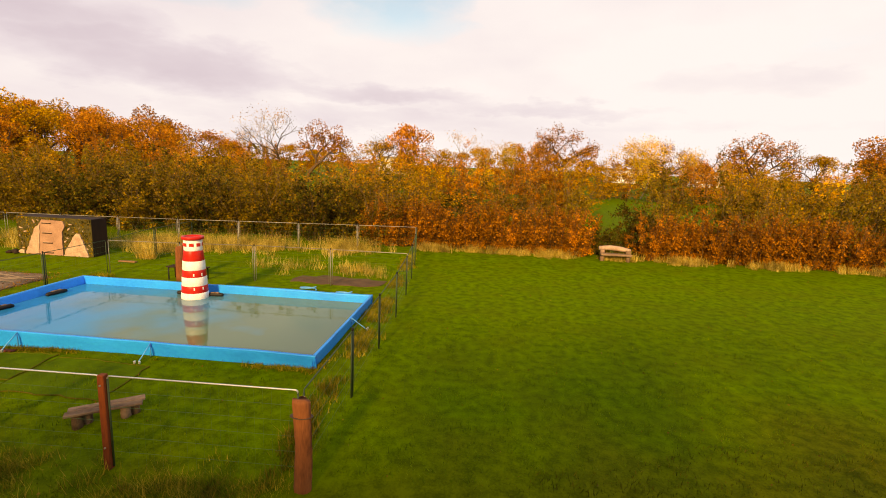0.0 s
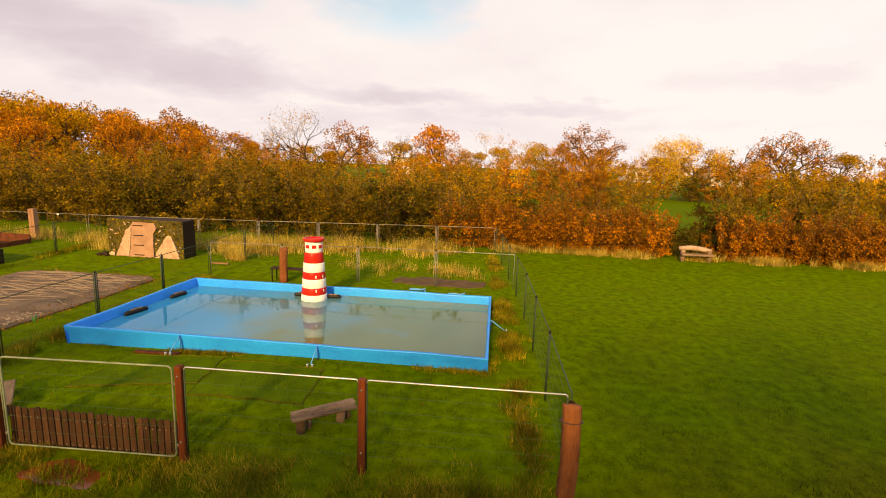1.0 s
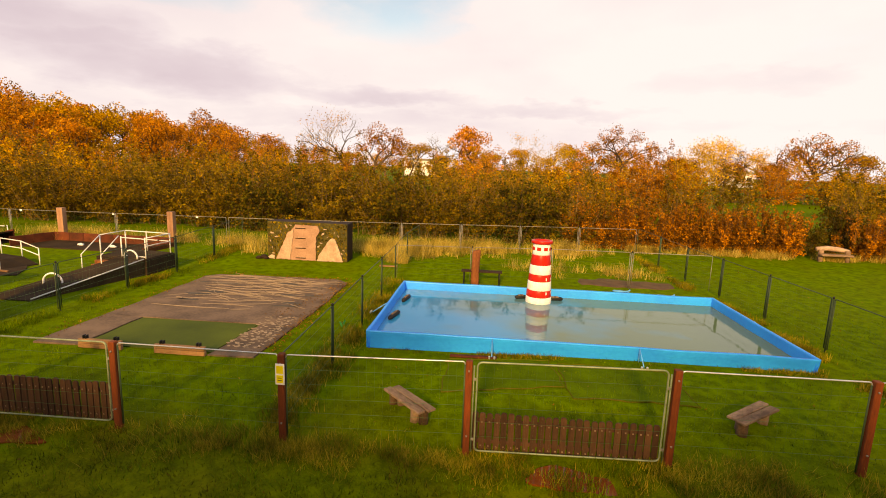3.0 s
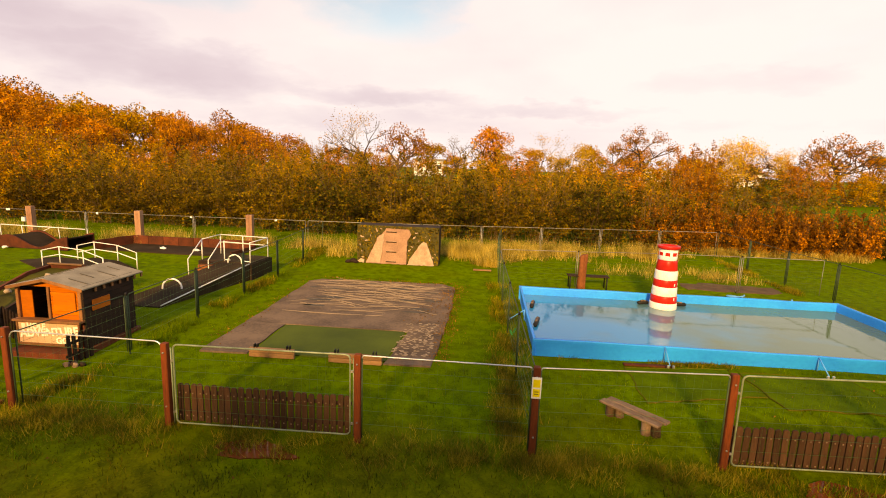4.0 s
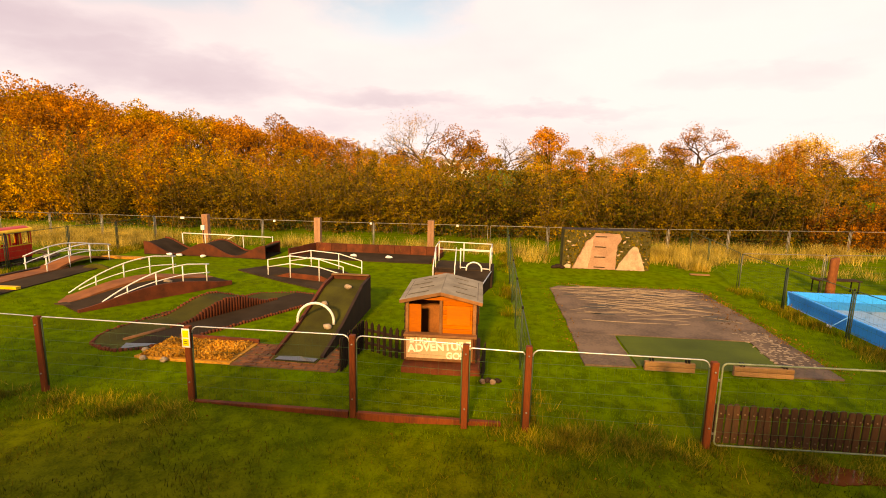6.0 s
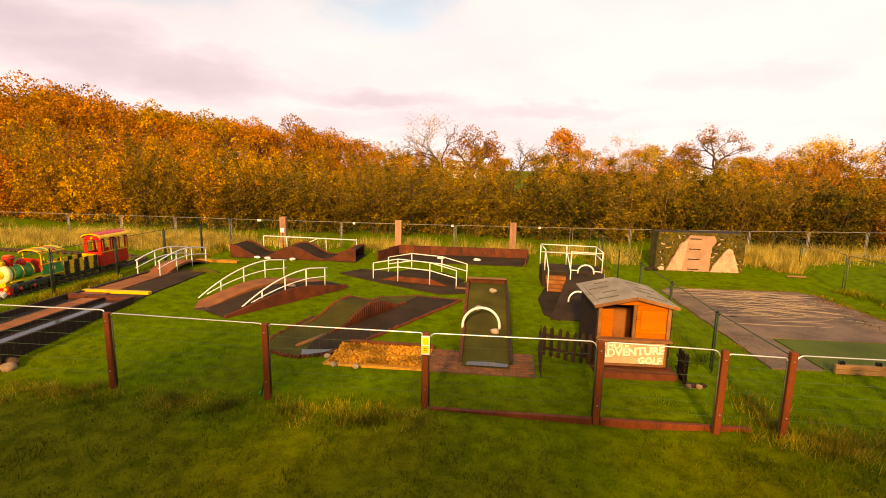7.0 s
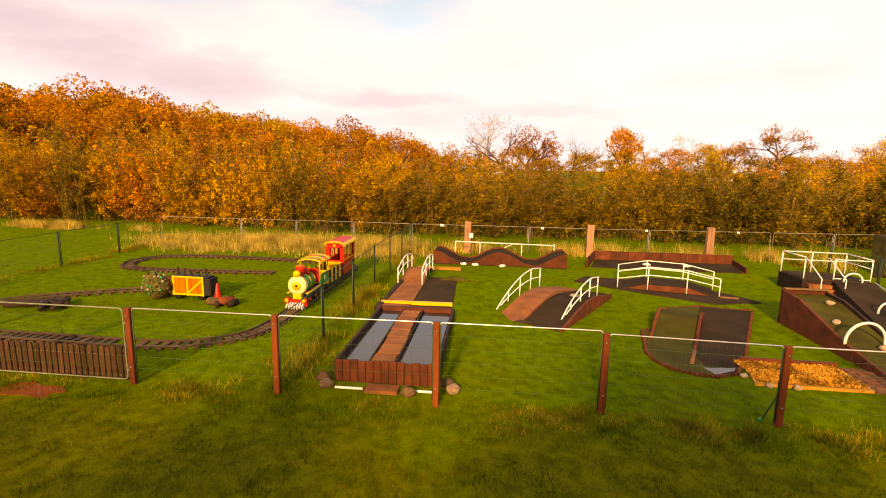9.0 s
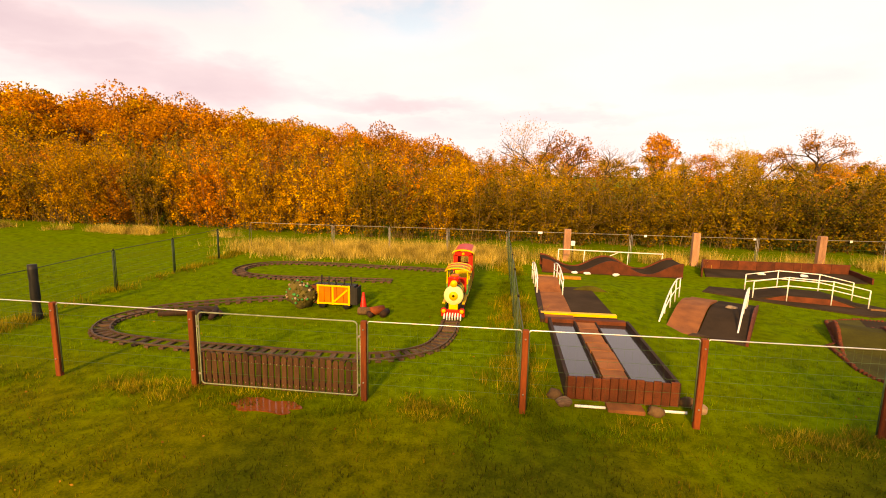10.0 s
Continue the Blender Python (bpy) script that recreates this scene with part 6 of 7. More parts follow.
# railed bridge hole across
h5 = at_origin("golf_hole", "golf hole with a low bridge between white rails", "golf hole", "mini golf holes")
flat([(-26.5, 12.6), (-24.9, 11.75), (-23.2, 10.85), (-21.9, 11.2), (-22.4, 12.0), (-23.0, 12.6), (-24.6, 13.3), (-26.0, 13.4)], TURF, h5, "turf", up=0.03)
mb = Matrix.Translation((-25.15, 12.7, zg)) @ pose(0, 0, 0, 0, 0, -14)
g = Geo()
g.strip([(0, 0.03), (0.7, 0.2), (1.8, 0.2), (2.5, 0.03)], 1.0, 0.08, mb)
part("deck", g, TURF, h5, "dark turf bridge deck")
for s in (-1, 1):
    g = Geo()
    g.slab([(0.0, -0.03), (2.5, -0.03), (1.8, 0.19), (0.7, 0.19)], 0.05, mb @ Matrix.Translation((0, 0.5 * s, 0)))
    part("side_board", g, BOARD, h5)
    for z0, z1 in ((0.52, 0.70), (0.30, 0.47)):
        white_bar(h5, [mb @ Vector((x, 0.52 * s, z)) for x, z in ((-0.05, z0), (0.75, z1), (1.75, z1 - 0.02), (2.55, z0))])
    for x, zt in ((-0.05, 0.52), (0.75, 0.70), (1.75, 0.68), (2.55, 0.52)):
        white_bar(h5, [mb @ Vector((x, 0.52 * s, 0.0)), mb @ Vector((x, 0.52 * s, zt))], 0.018, "rail_post")
g = Geo()
g.box((-22.6, 11.45, zg + 0.05), (0.45, 0.06, 0.05), rz=-8)
part("guide_bar", g, PLANK, h5)

# dog-leg hole along the far fence
h6 = at_origin("golf_hole", "long golf hole between low dark red boards", "golf hole", "mini golf holes")
flat([(-25.6, 14.7), (-20.75, 14.65), (-20.45, 15.9), (-25.2, 15.95)], TURF, h6, "turf", up=0.03)
for (x0, y0), (x1, y1), ht in (((-25.25, 15.98), (-20.45, 16.0), 0.36), ((-25.75, 14.65), (-25.25, 15.98), 0.36), ((-20.45, 16.0), (-20.65, 14.6), 0.2)):
    n = max(2, int(math.hypot(x1 - x0, y1 - y0) / 0.6))
    for k in range(n):
        a, b = Vector((x0, y0)).lerp(Vector((x1, y1)), k / n), Vector((x0, y0)).lerp(Vector((x1, y1)), (k + 1) / n)
        g = Geo()
        c = (a + b) / 2
        g.box((c.x, c.y, gz(c.x, c.y) + ht / 2 - 0.02), ((b - a).length - 0.006, 0.05, ht), rz=math.degrees(math.atan2(b.y - a.y, b.x - a.x)))
        part("board", g, BOARD, h6)
for x, y in ((-23.6, 15.3), (-22.3, 15.25)):
    g = Geo()
    g.rock((x, y, gz(x, y) + 0.05), (0.13, 0.07, 0.05), int(-x))
    part("stone", g, WHITE, h6, "white painted stone")

# wave hole with a long white rail
h7 = at_origin("golf_hole", "golf hole with wavy dark red boards and a white rail", "golf hole", "mini golf holes")
flat([(-30.9, 14.3), (-26.45, 14.3), (-26.4, 15.5), (-30.95, 15.6)], TURF, h7, "turf", up=0.03)
zw = gz(-28.5, 15.0)
for y, ph in ((15.5, 0.0), (14.35, 0.0)):
    pr = [(x_, 0.26 + 0.20 * math.cos(2 * math.pi * (x_ / 4.5) * 2 * (1.0 if x_ < 2.3 else 1.0))) for x_ in [4.5 * k / 30 for k in range(31)]]
    g = Geo()
    g.slab(pr[::-1] + [(0, -0.05), (4.5, -0.05)], 0.05, Matrix.Translation((-30.95, y, zw)))
    part("wavy_board", g, BOARD, h7, "wavy dark red board")
g = Geo()
g.strip([(x_, z_ - 0.05) for x_, z_ in pr], 1.1, 0.05, Matrix.Translation((-30.95, 14.93, zw)))
part("wavy_turf", g, TURF, h7)
white_bar(h7, [(-30.3, 15.6, zw + 0.60), (-26.75, 15.45, zw + 0.58)], 0.022)
for x in (-30.3, -29.4, -27.9, -26.75):
    white_bar(h7, [(x, 15.58, zw), (x, 15.55, zw + 0.6)], 0.018, "rail_post")
white_bar(h7, [(-29.0, 15.58, zw + 0.2), (-28.2, 15.55, zw + 0.58)], 0.016)
for x, y in ((-29.9, 14.2), (-29.5, 14.15), (-28.6, 14.1)):
    g = Geo()
    g.rock((x, y, zw + 0.05), (0.11, 0.07, 0.05), int(-3 * x))
    part("stone", g, WHITE, h7, "white painted stone")
t = thing("white_box", "small white box on a stake by the fence", "box", -29.75, 16.0)
g = Geo()
g.box((0, 0, 0.75), (0.14, 0.08, 0.17))
part("box", g, WHITE, t)
g = Geo()
g.tube([(0, 0.02, -0.1), (0, 0.02, 0.68)], 0.015, 6)
part("stake", g, DARKWOOD, t)
for x in (-30.9, -27.1, -23.3, -20.0):
    t = thing("fence_tag", "small white tag tied to the fence rail", "tag", x, 16.46 if x < -24 else (16.57 if x < -22 else 16.77))
    g = Geo()
    g.box((0, 0.03, 1.03), (0.16 if x < -30 else 0.09, 0.012, 0.08))
    part("tag", g, WHITE, t)

# water channel hole
h8 = at_origin("golf_hole", "golf hole with a boarded water channel and a plank walkway", "golf hole", "mini golf holes")
X0, X1, Y0, Y1, TT = -31.28, -29.72, 5.0, 8.0, 0.30
for x in (X0, X1):
    g = Geo()
    g.box((x, (Y0 + Y1) / 2, TT / 2 - 0.03), (0.06, Y1 - Y0, TT + 0.08))
    part("side_board", g, DARKWOOD, h8)
n = 13
for k in range(n):
    g = Geo()
    g.box((X0 + (k + 0.5) * (X1 - X0) / n, Y0 - 0.02, TT / 2 + random.uniform(-0.012, 0.012)), ((X1 - X0) / n - 0.006, 0.04, TT + 0.06))
    part("front_board", g, BOARD, h8, "dark red upright board")
g = Geo()
g.box(((X0 + X1) / 2, (Y0 + Y1) / 2, TT - 0.14), (X1 - X0 - 0.06, Y1 - Y0, 0.08))
part("channel_bed", g, DARKWOOD, h8)
g = Geo()
g.add([(X0 + 0.03, Y0, TT - 0.085), (X1 - 0.03, Y0, TT - 0.085), (X1 - 0.03, Y1, TT - 0.085), (X0 + 0.03, Y1, TT - 0.085)], [(0, 1, 2, 3)])
part("water", g, CHANNEL_WATER, h8, "still dark water reflecting the sky")
for k in range(7):
    g = Geo()
    g.box((-30.57 + 0.02 * math.sin(k), Y0 + 0.24 + 0.40 * k, TT - 0.045), (0.36, 0.385, 0.06), b=0.004)
    part("walkway_plank", g, DECK, h8)
for x in (-30.78, -30.36):
    g = Geo()
    g.box((x, (Y0 + Y1) / 2 + 0.05, TT - 0.055), (0.03, Y1 - Y0 - 0.2, 0.075))
    part("walkway_edge", g, DARKWOOD, h8)
g = Geo()
g.box((-30.55, 8.05, TT - 0.06), (1.62, 0.16, 0.10))
part("cross_board", g, BOARD, h8)
g = Geo()
g.box((-30.6, 8.62, 0.22), (1.62, 0.13, 0.07), rz=1.5)
part("cross_plank", g, YELLOW, h8, "weathered yellow cross plank")
flat([(-31.42, 8.1), (-30.72, 8.1), (-30.72, 11.0), (-31.35, 11.0)], DECK, h8, "deck", up=0.05)
flat([(-30.70, 8.1), (-29.78, 8.1), (-29.9, 11.4), (-30.70, 11.4)], TURF, h8, "turf_lane", up=0.03)
flat([(-31.45, 8.08), (-31.35, 8.08), (-31.28, 11.0), (-31.4, 11.0)], DARKWOOD, h8, "edge_board", up=0.08)
mb8 = Matrix.Translation((-31.05, 10.4, 0.0)) @ pose(0, 0, 0, 0, 0, 90)
g = Geo()
g.strip([(2.3 * k / 10, 0.15 + 0.24 * math.sin(math.pi * k / 10)) for k in range(11)], 0.62, 0.06, mb8)
part("hump_bridge", g, DECK, h8, "small humped bridge deck")
g = Geo()
g.slab([(1.2 * k / 8 + 0.2, 0.10 + 0.22 * math.sin(math.pi * k / 8)) for k in range(9)][::-1] + [(0.2, 0.0), (1.4, 0.0)], 0.06, Matrix.Translation((-30.75, 11.1, 0)) @ pose(0, 0, 0, 0, 0, 0))
part("arch_board", g, MOSS_TURF, h8, "dark arched edge board")
for xr in (-31.38, -30.74):
    for z0, z1, r in ((0.62, 0.78, 0.02), (0.42, 0.56, 0.016)):
        white_bar(h8, [(xr, 10.3 + 2.3 * k / 10, z0 + (z1 - z0) * math.sin(math.pi * k / 10)) for k in range(11)], r)
    for k in range(4):
        y_ = 10.35 + 0.72 * k
        white_bar(h8, [(xr, y_, 0.1), (xr, y_, 0.62 + 0.16 * math.sin(math.pi * (y_ - 10.3) / 2.3))], 0.018, "rail_post")
g = Geo()
g.box((-30.6, 12.9, 0.15), (1.4, 0.18, 0.08))
part("end_plank", g, CHIP_BED, h8)
for k, (x, y) in enumerate(((-31.45, 4.95), (-31.35, 4.75), (-29.55, 5.05), (-29.45, 4.9), (-30.1, 4.72))):
    t = thing("edging_stone", "rough stone at the end of the water channel", "stone", x, y, group="edging stones")
    g = Geo()
    g.rock((0, 0, 0.05), (0.115, 0.09, 0.085), k + 31)
    part("stone", g, LOG if k % 2 else MUD, t)
for x0, x1, y in ((-31.2, -30.78, 4.72), (-30.17, -29.65, 4.82)):
    t = thing("plastic_pipe", "short length of white plastic pipe on the ground", "pipe", (x0 + x1) / 2, y, group="plastic pipes")
    g = Geo()
    g.tube([(-(x1 - x0) / 2, 0, 0.03), ((x1 - x0) / 2, 0, 0.03)], 0.02, 8)
    part("pipe", g, WHITE, t)
t = thing("brick_step", "reddish brick step by the water channel", "step", -30.5, 4.78)
g = Geo()
g.box((0, 0, 0.02), (0.5, 0.24, 0.07))
part("slab", g, BRICK, t)

# ---- miniature railway ----
def spline(pts, n=10, closed=False):
    """A smooth line through points."""
    res = []
    k = len(pts)
    for i in range(k if closed else k - 1):
        p = [Vector(pts[j % k] if closed else pts[min(max(j, 0), k - 1)]) for j in (i - 1, i, i + 1, i + 2)]
        for s in range(n):
            u = s / n
            res.append(0.5 * (2 * p[1] + (p[2] - p[0]) * u + (2 * p[0] - 5 * p[1] + 4 * p[2] - p[3]) * u * u + (3 * p[1] - p[0] - 3 * p[2] + p[3]) * u ** 3))
    if not closed:
        res.append(Vector(pts[-1]))
    return res


def railway(pts, label, spacing=0.16):
    line = spline(pts)
    t = at_origin("railway_track", label, "railway track", "miniature railway")
    for s in (-1, 1):
        g = Geo()
        rail = []
        for i, p in enumerate(line):
            d = (line[min(i + 1, len(line) - 1)] - line[max(i - 1, 0)]).normalized()
            q = p + Vector((-d.y, d.x)) * 0.15 * s
            rail.append((q.x, q.y, gz(q.x, q.y) + 0.055))
        g.tube(rail, 0.021, 4)
        part("rail", g, RAIL, t)
    g = Geo()
    g.box((0, 0, 0), (0.10, 0.42, 0.04), b=0.006)
    me = g.mesh("sleeper", TRACK)
    walked, prev = 0.0, line[0]
    for a, b in zip(line, line[1:]):
        walked += (b - a).length
        if walked >= spacing:
            walked = 0.0
            d = b - a
            ob = part("sleeper", me, None, t)
            ob.matrix_basis = pose(b.x, b.y, gz(b.x, b.y) + 0.02, 0, 0, math.degrees(math.atan2(d.y, d.x)) + random.uniform(-4, 4))
    return t


railway([(-34.1, 13.72), (-33.55, 13.3), (-33.36, 12.4), (-33.36, 10.0), (-33.36, 8.2), (-33.36, 7.3), (-33.6, 6.5), (-34.3, 5.98), (-35.3, 5.82), (-37.0, 5.85), (-38.6, 5.92), (-39.8, 6.15), (-40.35, 6.75), (-40.35, 7.4), (-39.9, 8.15), (-39.0, 8.75), (-37.9, 9.3), (-36.8, 9.55), (-35.9, 9.3)], "curving miniature railway track on timber sleepers")
railway([(-34.1, 13.72), (-36.0, 13.85), (-38.5, 13.95), (-39.9, 13.8), (-40.6, 13.2), (-40.65, 12.4), (-40.0, 11.75), (-38.5, 11.6), (-36.8, 11.75), (-35.5, 11.85)], "rear loop of the miniature railway track")

TX = -33.36
loco = thing("toy_locomotive", "colourful miniature steam locomotive with red cowcatcher", "toy train", TX + 0.03, 8.4, gz(TX, 8.2) + 0.07)


def tp(name, mt, parent, label="", **kw):
    g = Geo()
    for k, v in kw.items():
        for a in v:
            if k == "box":
                g.box(*a)
            elif k == "tube":
                g.tube(*a)
    return part(name, g, mt, parent, label)


tp("chassis", BLACK, loco, box=[((0, 0.75, 0.10), (0.34, 1.4, 0.10))])
tp("buffer_beam", RED, loco, "red buffer beam", box=[((0, 0.0, 0.10), (0.52, 0.10, 0.15))])
g = Geo()
for k in range(7):
    x = -0.18 + 0.06 * k
    g.box((x, -0.09, 0.045), (0.028, 0.16, 0.09), rx=28)
part("cowcatcher", g, WHITE, loco, "white and red slatted cowcatcher")
for s in (-1, 1):
    g = Geo()
    g.tube([(s * 0.2, -0.08, 0.16), (s * 0.2, 0.0, 0.16)], 0.065, 12)
    part("lamp", g, RED, loco, "red lamp")
    g = Geo()
    g.tube([(s * 0.2, -0.095, 0.16), (s * 0.2, -0.07, 0.16)], 0.045, 12)
    part("lamp_lens", g, YELLOW, loco)
tp("smokebox_saddle", YELLOW, loco, "yellow saddle block", box=[((0, 0.08, 0.26), (0.2, 0.12, 0.18))])
g = Geo()
g.tube([(0, 0.10, 0.48), (0, 0.75, 0.48)], 0.18, 20)
part("boiler", g, TRAIN_GREEN, loco, "green boiler")
g = Geo()
g.tube([(0, 0.015, 0.48), (0, 0.06, 0.48), (0, 0.12, 0.48)], 0.22, 22, radii=[0.20, 0.22, 0.22])
door = part("smokebox_door", g, CREAM, loco, "round cream smokebox door")
g = Geo()
g.tube([(0, 0.0, 0.48), (0, 0.03, 0.48)], 0.03, 10)
part("knob", g, YELLOW, door)
g = Geo()
g.tube([(0, 0.01, 0.75), (0, 0.10, 0.75)], 0.075, 14)
part("headlamp", g, YELLOW, loco, "round yellow headlamp")
g = Geo()
g.lathe((0, 0.26, 0.62), [(0.075, 0), (0.07, 0.10), (0.115, 0.20), (0.125, 0.24), (0.10, 0.26)], 18)
chimney = part("chimney", g, RED, loco, "flared red chimney")
g = Geo()
g.lathe((0, 0.26, 0.62), [(0.10, 0.262), (0.10, 0.285), (0.06, 0.30)], 18)
part("chimney_cap", g, ORANGE, chimney)
g = Geo()
g.lathe((0, 0.55, 0.62), [(0.105, 0), (0.10, 0.09), (0.06, 0.15), (0.02, 0.165)], 16)
part("dome", g, RED, loco, "red steam dome")
for y in (0.22, 0.44, 0.70):
    g = Geo()
    g.tube([(0, y - 0.012, 0.48), (0, y + 0.012, 0.48)], 0.187, 22)
    part("boiler_band", g, YELLOW, loco)
g = Geo()
g.tube([(0, 0.0, 0.48), (0, 0.02, 0.48)], 0.10, 20)
part("door_ring", g, YELLOW, door)
for s in (-1, 1):
    tp("running_board", YELLOW, loco, box=[((s * 0.22, 0.55, 0.30), (0.07, 1.0, 0.025))])
    tp("side_tank", TRAIN_GREEN, loco, "green side panel with yellow edge", box=[((s * 0.24, 1.15, 0.42), (0.025, 0.62, 0.30))])
    for y in (0.86, 1.42):
        tp("cab_pillar", YELLOW, loco, box=[((s * 0.24, y, 0.66), (0.03, 0.03, 0.46))])
    for y in (0.3, 0.65, 1.15):
        g = Geo()
        g.tube([(s * 0.17, y, 0.1), (s * 0.205, y, 0.1)], 0.10, 14)
        wheel = part("wheel", g, BLACK, loco, "dark wheel")
        g = Geo()
        g.tube([(s * 0.204, y, 0.1), (s * 0.212, y, 0.1)], 0.045, 12)
        part("hub", g, RED, wheel)
tp("cab_front", RED, loco, box=[((0, 0.86, 0.55), (0.44, 0.02, 0.34))])
g = Geo()
arc = [(0.30 * math.sin(radians(a)), 0.86 + 0.10 * math.cos(radians(a)) - 0.0) for a in range(-80, 81, 16)]
mrz = Matrix.Translation((0, 1.13, 0)) @ pose(0, 0, 0, 0, 0, 90)
g.strip([(x, z) for x, z in arc], 0.72, 0.025, Matrix.Translation((0, 1.14, 0)))
roof = part("cab_roof", g, YELLOW, loco, "curved cab roof with yellow edge")
for k in range(4):
    g = Geo()
    g.strip([(x * 0.97, z + 0.022) for x, z in arc], 0.05, 0.012, Matrix.Translation((0, 0.89 + 0.165 * k, 0)))
    part("roof_stripe", g, (ORANGE, YELLOW, RED, YELLOW)[k], roof)
for s in (-1, 1):
    tp("cab_beading", YELLOW, loco, box=[((s * 0.256, 1.15, 0.575), (0.012, 0.62, 0.025)), ((s * 0.256, 1.15, 0.28), (0.012, 0.62, 0.025))])
    g = Geo()
    g.tube([(s * 0.25, 1.15, 0.43), (s * 0.265, 1.15, 0.43)], 0.07, 14)
    part("side_badge", g, CREAM, loco)
g = Geo()
g.strip([(x * 0.9, z + 0.012) for x, z in arc], 0.6, 0.015, Matrix.Translation((0, 1.14, 0)))
part("roof_panel", g, TRAIN_GREEN, roof)

wag = thing("toy_wagon", "low open train wagon with yellow and black slats", "toy train", TX + 0.03, 9.95, gz(TX, 9.8) + 0.07)
tp("chassis", BLACK, wag, box=[((0, 0.5, 0.12), (0.36, 1.15, 0.10))])
for s in (-1, 1):
    for k in range(7):
        tp("slat", YELLOW if k % 2 else DARKWOOD, wag, box=[((s * 0.24, 0.02 + 0.16 * k, 0.36), (0.02, 0.12, 0.36))])
for y in (0.3, 0.85):
    tp("seat", DARKWOOD, wag, box=[((0, y, 0.30), (0.42, 0.24, 0.05))])
for y in (-0.05, 1.06):
    tp("end_board", YELLOW, wag, box=[((0, y, 0.36), (0.46, 0.02, 0.36))])
car = thing("toy_carriage", "tall red train carriage with curved red and yellow roof", "toy train", TX, 11.2, gz(TX, 11.2) + 0.07)
tp("chassis", BLACK, car, box=[((0, 0.5, 0.12), (0.36, 1.1, 0.10))])
for s in (-1, 1):
    tp("side_panel", RED, car, "red side panel", box=[((s * 0.25, 0.5, 0.36), (0.025, 1.02, 0.40))])
    for y in (0.0, 0.34, 0.68, 1.0):
        tp("pillar", RED, car, box=[((s * 0.25, y, 0.74), (0.035, 0.06, 0.40))])
    for y in (0.17, 0.51, 0.84):
        tp("window_beading", YELLOW, car, box=[((s * 0.262, y - 0.125, 0.74), (0.014, 0.022, 0.34)), ((s * 0.262, y + 0.125, 0.74), (0.014, 0.022, 0.34))])
    tp("waist_strip", YELLOW, car, box=[((s * 0.265, 0.5, 0.56), (0.012, 1.02, 0.03))])
for y in (-0.02, 1.02):
    tp("end_panel", RED, car, box=[((0, y, 0.36), (0.5, 0.02, 0.40)), ((-0.2, y, 0.74), (0.1, 0.02, 0.4)), ((0.2, y, 0.74), (0.1, 0.02, 0.4))])
    tp("end_arch", RED, car, "red arched fascia with a round badge", box=[((0, y, 0.97), (0.46, 0.02, 0.12))])
g = Geo()
g.tube([(0, -0.045, 0.97), (0, -0.03, 0.97)], 0.04, 12)
part("badge", g, YELLOW, car)
g = Geo()
arc2 = [(0.31 * math.sin(radians(a)), 0.97 + 0.13 * math.cos(radians(a))) for a in range(-80, 81, 16)]
g.strip(arc2, 1.16, 0.03, Matrix.Translation((0, 0.5, 0)))
roof = part("roof", g, YELLOW, car, "curved roof with yellow rim")
g = Geo()
g.strip([(x * 0.92, z + 0.012) for x, z in arc2], 1.05, 0.015, Matrix.Translation((0, 0.5, 0)))
part("roof_panel", g, RED, roof)

# mine cart, boulder and logs inside the loop
cart = thing("mine_cart", "orange and yellow toy mine cart loaded with black tools", "mine cart", -36.2, 8.95, None, -2)
cart.scale = (1, 0.6, 1)
for k in range(7):
    mt = BOARD if k == 0 else BLACK if k == 6 else ORANGE
    tp("front_board", mt, cart, box=[((-0.47 + 0.157 * k, -0.25, 0.33), (0.15, 0.03, 0.42))])
    tp("back_board", BOARD, cart, box=[((-0.47 + 0.157 * k, 0.25, 0.33), (0.15, 0.03, 0.42))])
for s in (-1, 1):
    tp("end_board", BLACK if s > 0 else BOARD, cart, box=[((s * 0.56, 0, 0.33), (0.03, 0.5, 0.42))])
for x in (-0.39, -0.02, 0.38):
    tp("upright", YELLOW, cart, "yellow corner batten", box=[((x, -0.275, 0.34), (0.05, 0.025, 0.48))])
tp("diagonal", YELLOW, cart, box=[((0.18, -0.28, 0.33), (0.44, 0.02, 0.045), 0, 0.004, None, 0, -42)])
for z in (0.555, 0.13):
    tp("rim", YELLOW, cart, box=[((0, -0.27, z), (0.80, 0.03, 0.04))])
g = Geo()
g.box((0, 0, 0.50), (1.0, 0.46, 0.14))
part("load", g, BLACK, cart, "black coal load")
random.seed(17)
for k in range(5):
    g = Geo()
    x = -0.36 + 0.19 * k
    g.tube([(x, random.uniform(-0.1, 0.1), 0.52), (x + random.uniform(-0.04, 0.04), -0.05, random.uniform(0.68, 0.78))], 0.022, 5)
    part("tool", g, BLACK, cart)
for s in (-1, 1):
    for x in (-0.3, 0.3):
        g = Geo()
        g.tube([(x, s * 0.2, 0.09), (x, s * 0.25, 0.09)], 0.09, 14)
        part("wheel", g, BLACK, cart)
b = thing("painted_boulder", "boulder covered with green, white and brown painted pebbles", "boulder", -37.0, 8.78)
g = Geo()
g.rock((0, 0, 0.28), (0.30, 0.28, 0.33), 3, 3)
part("core", g, CAMO, b)
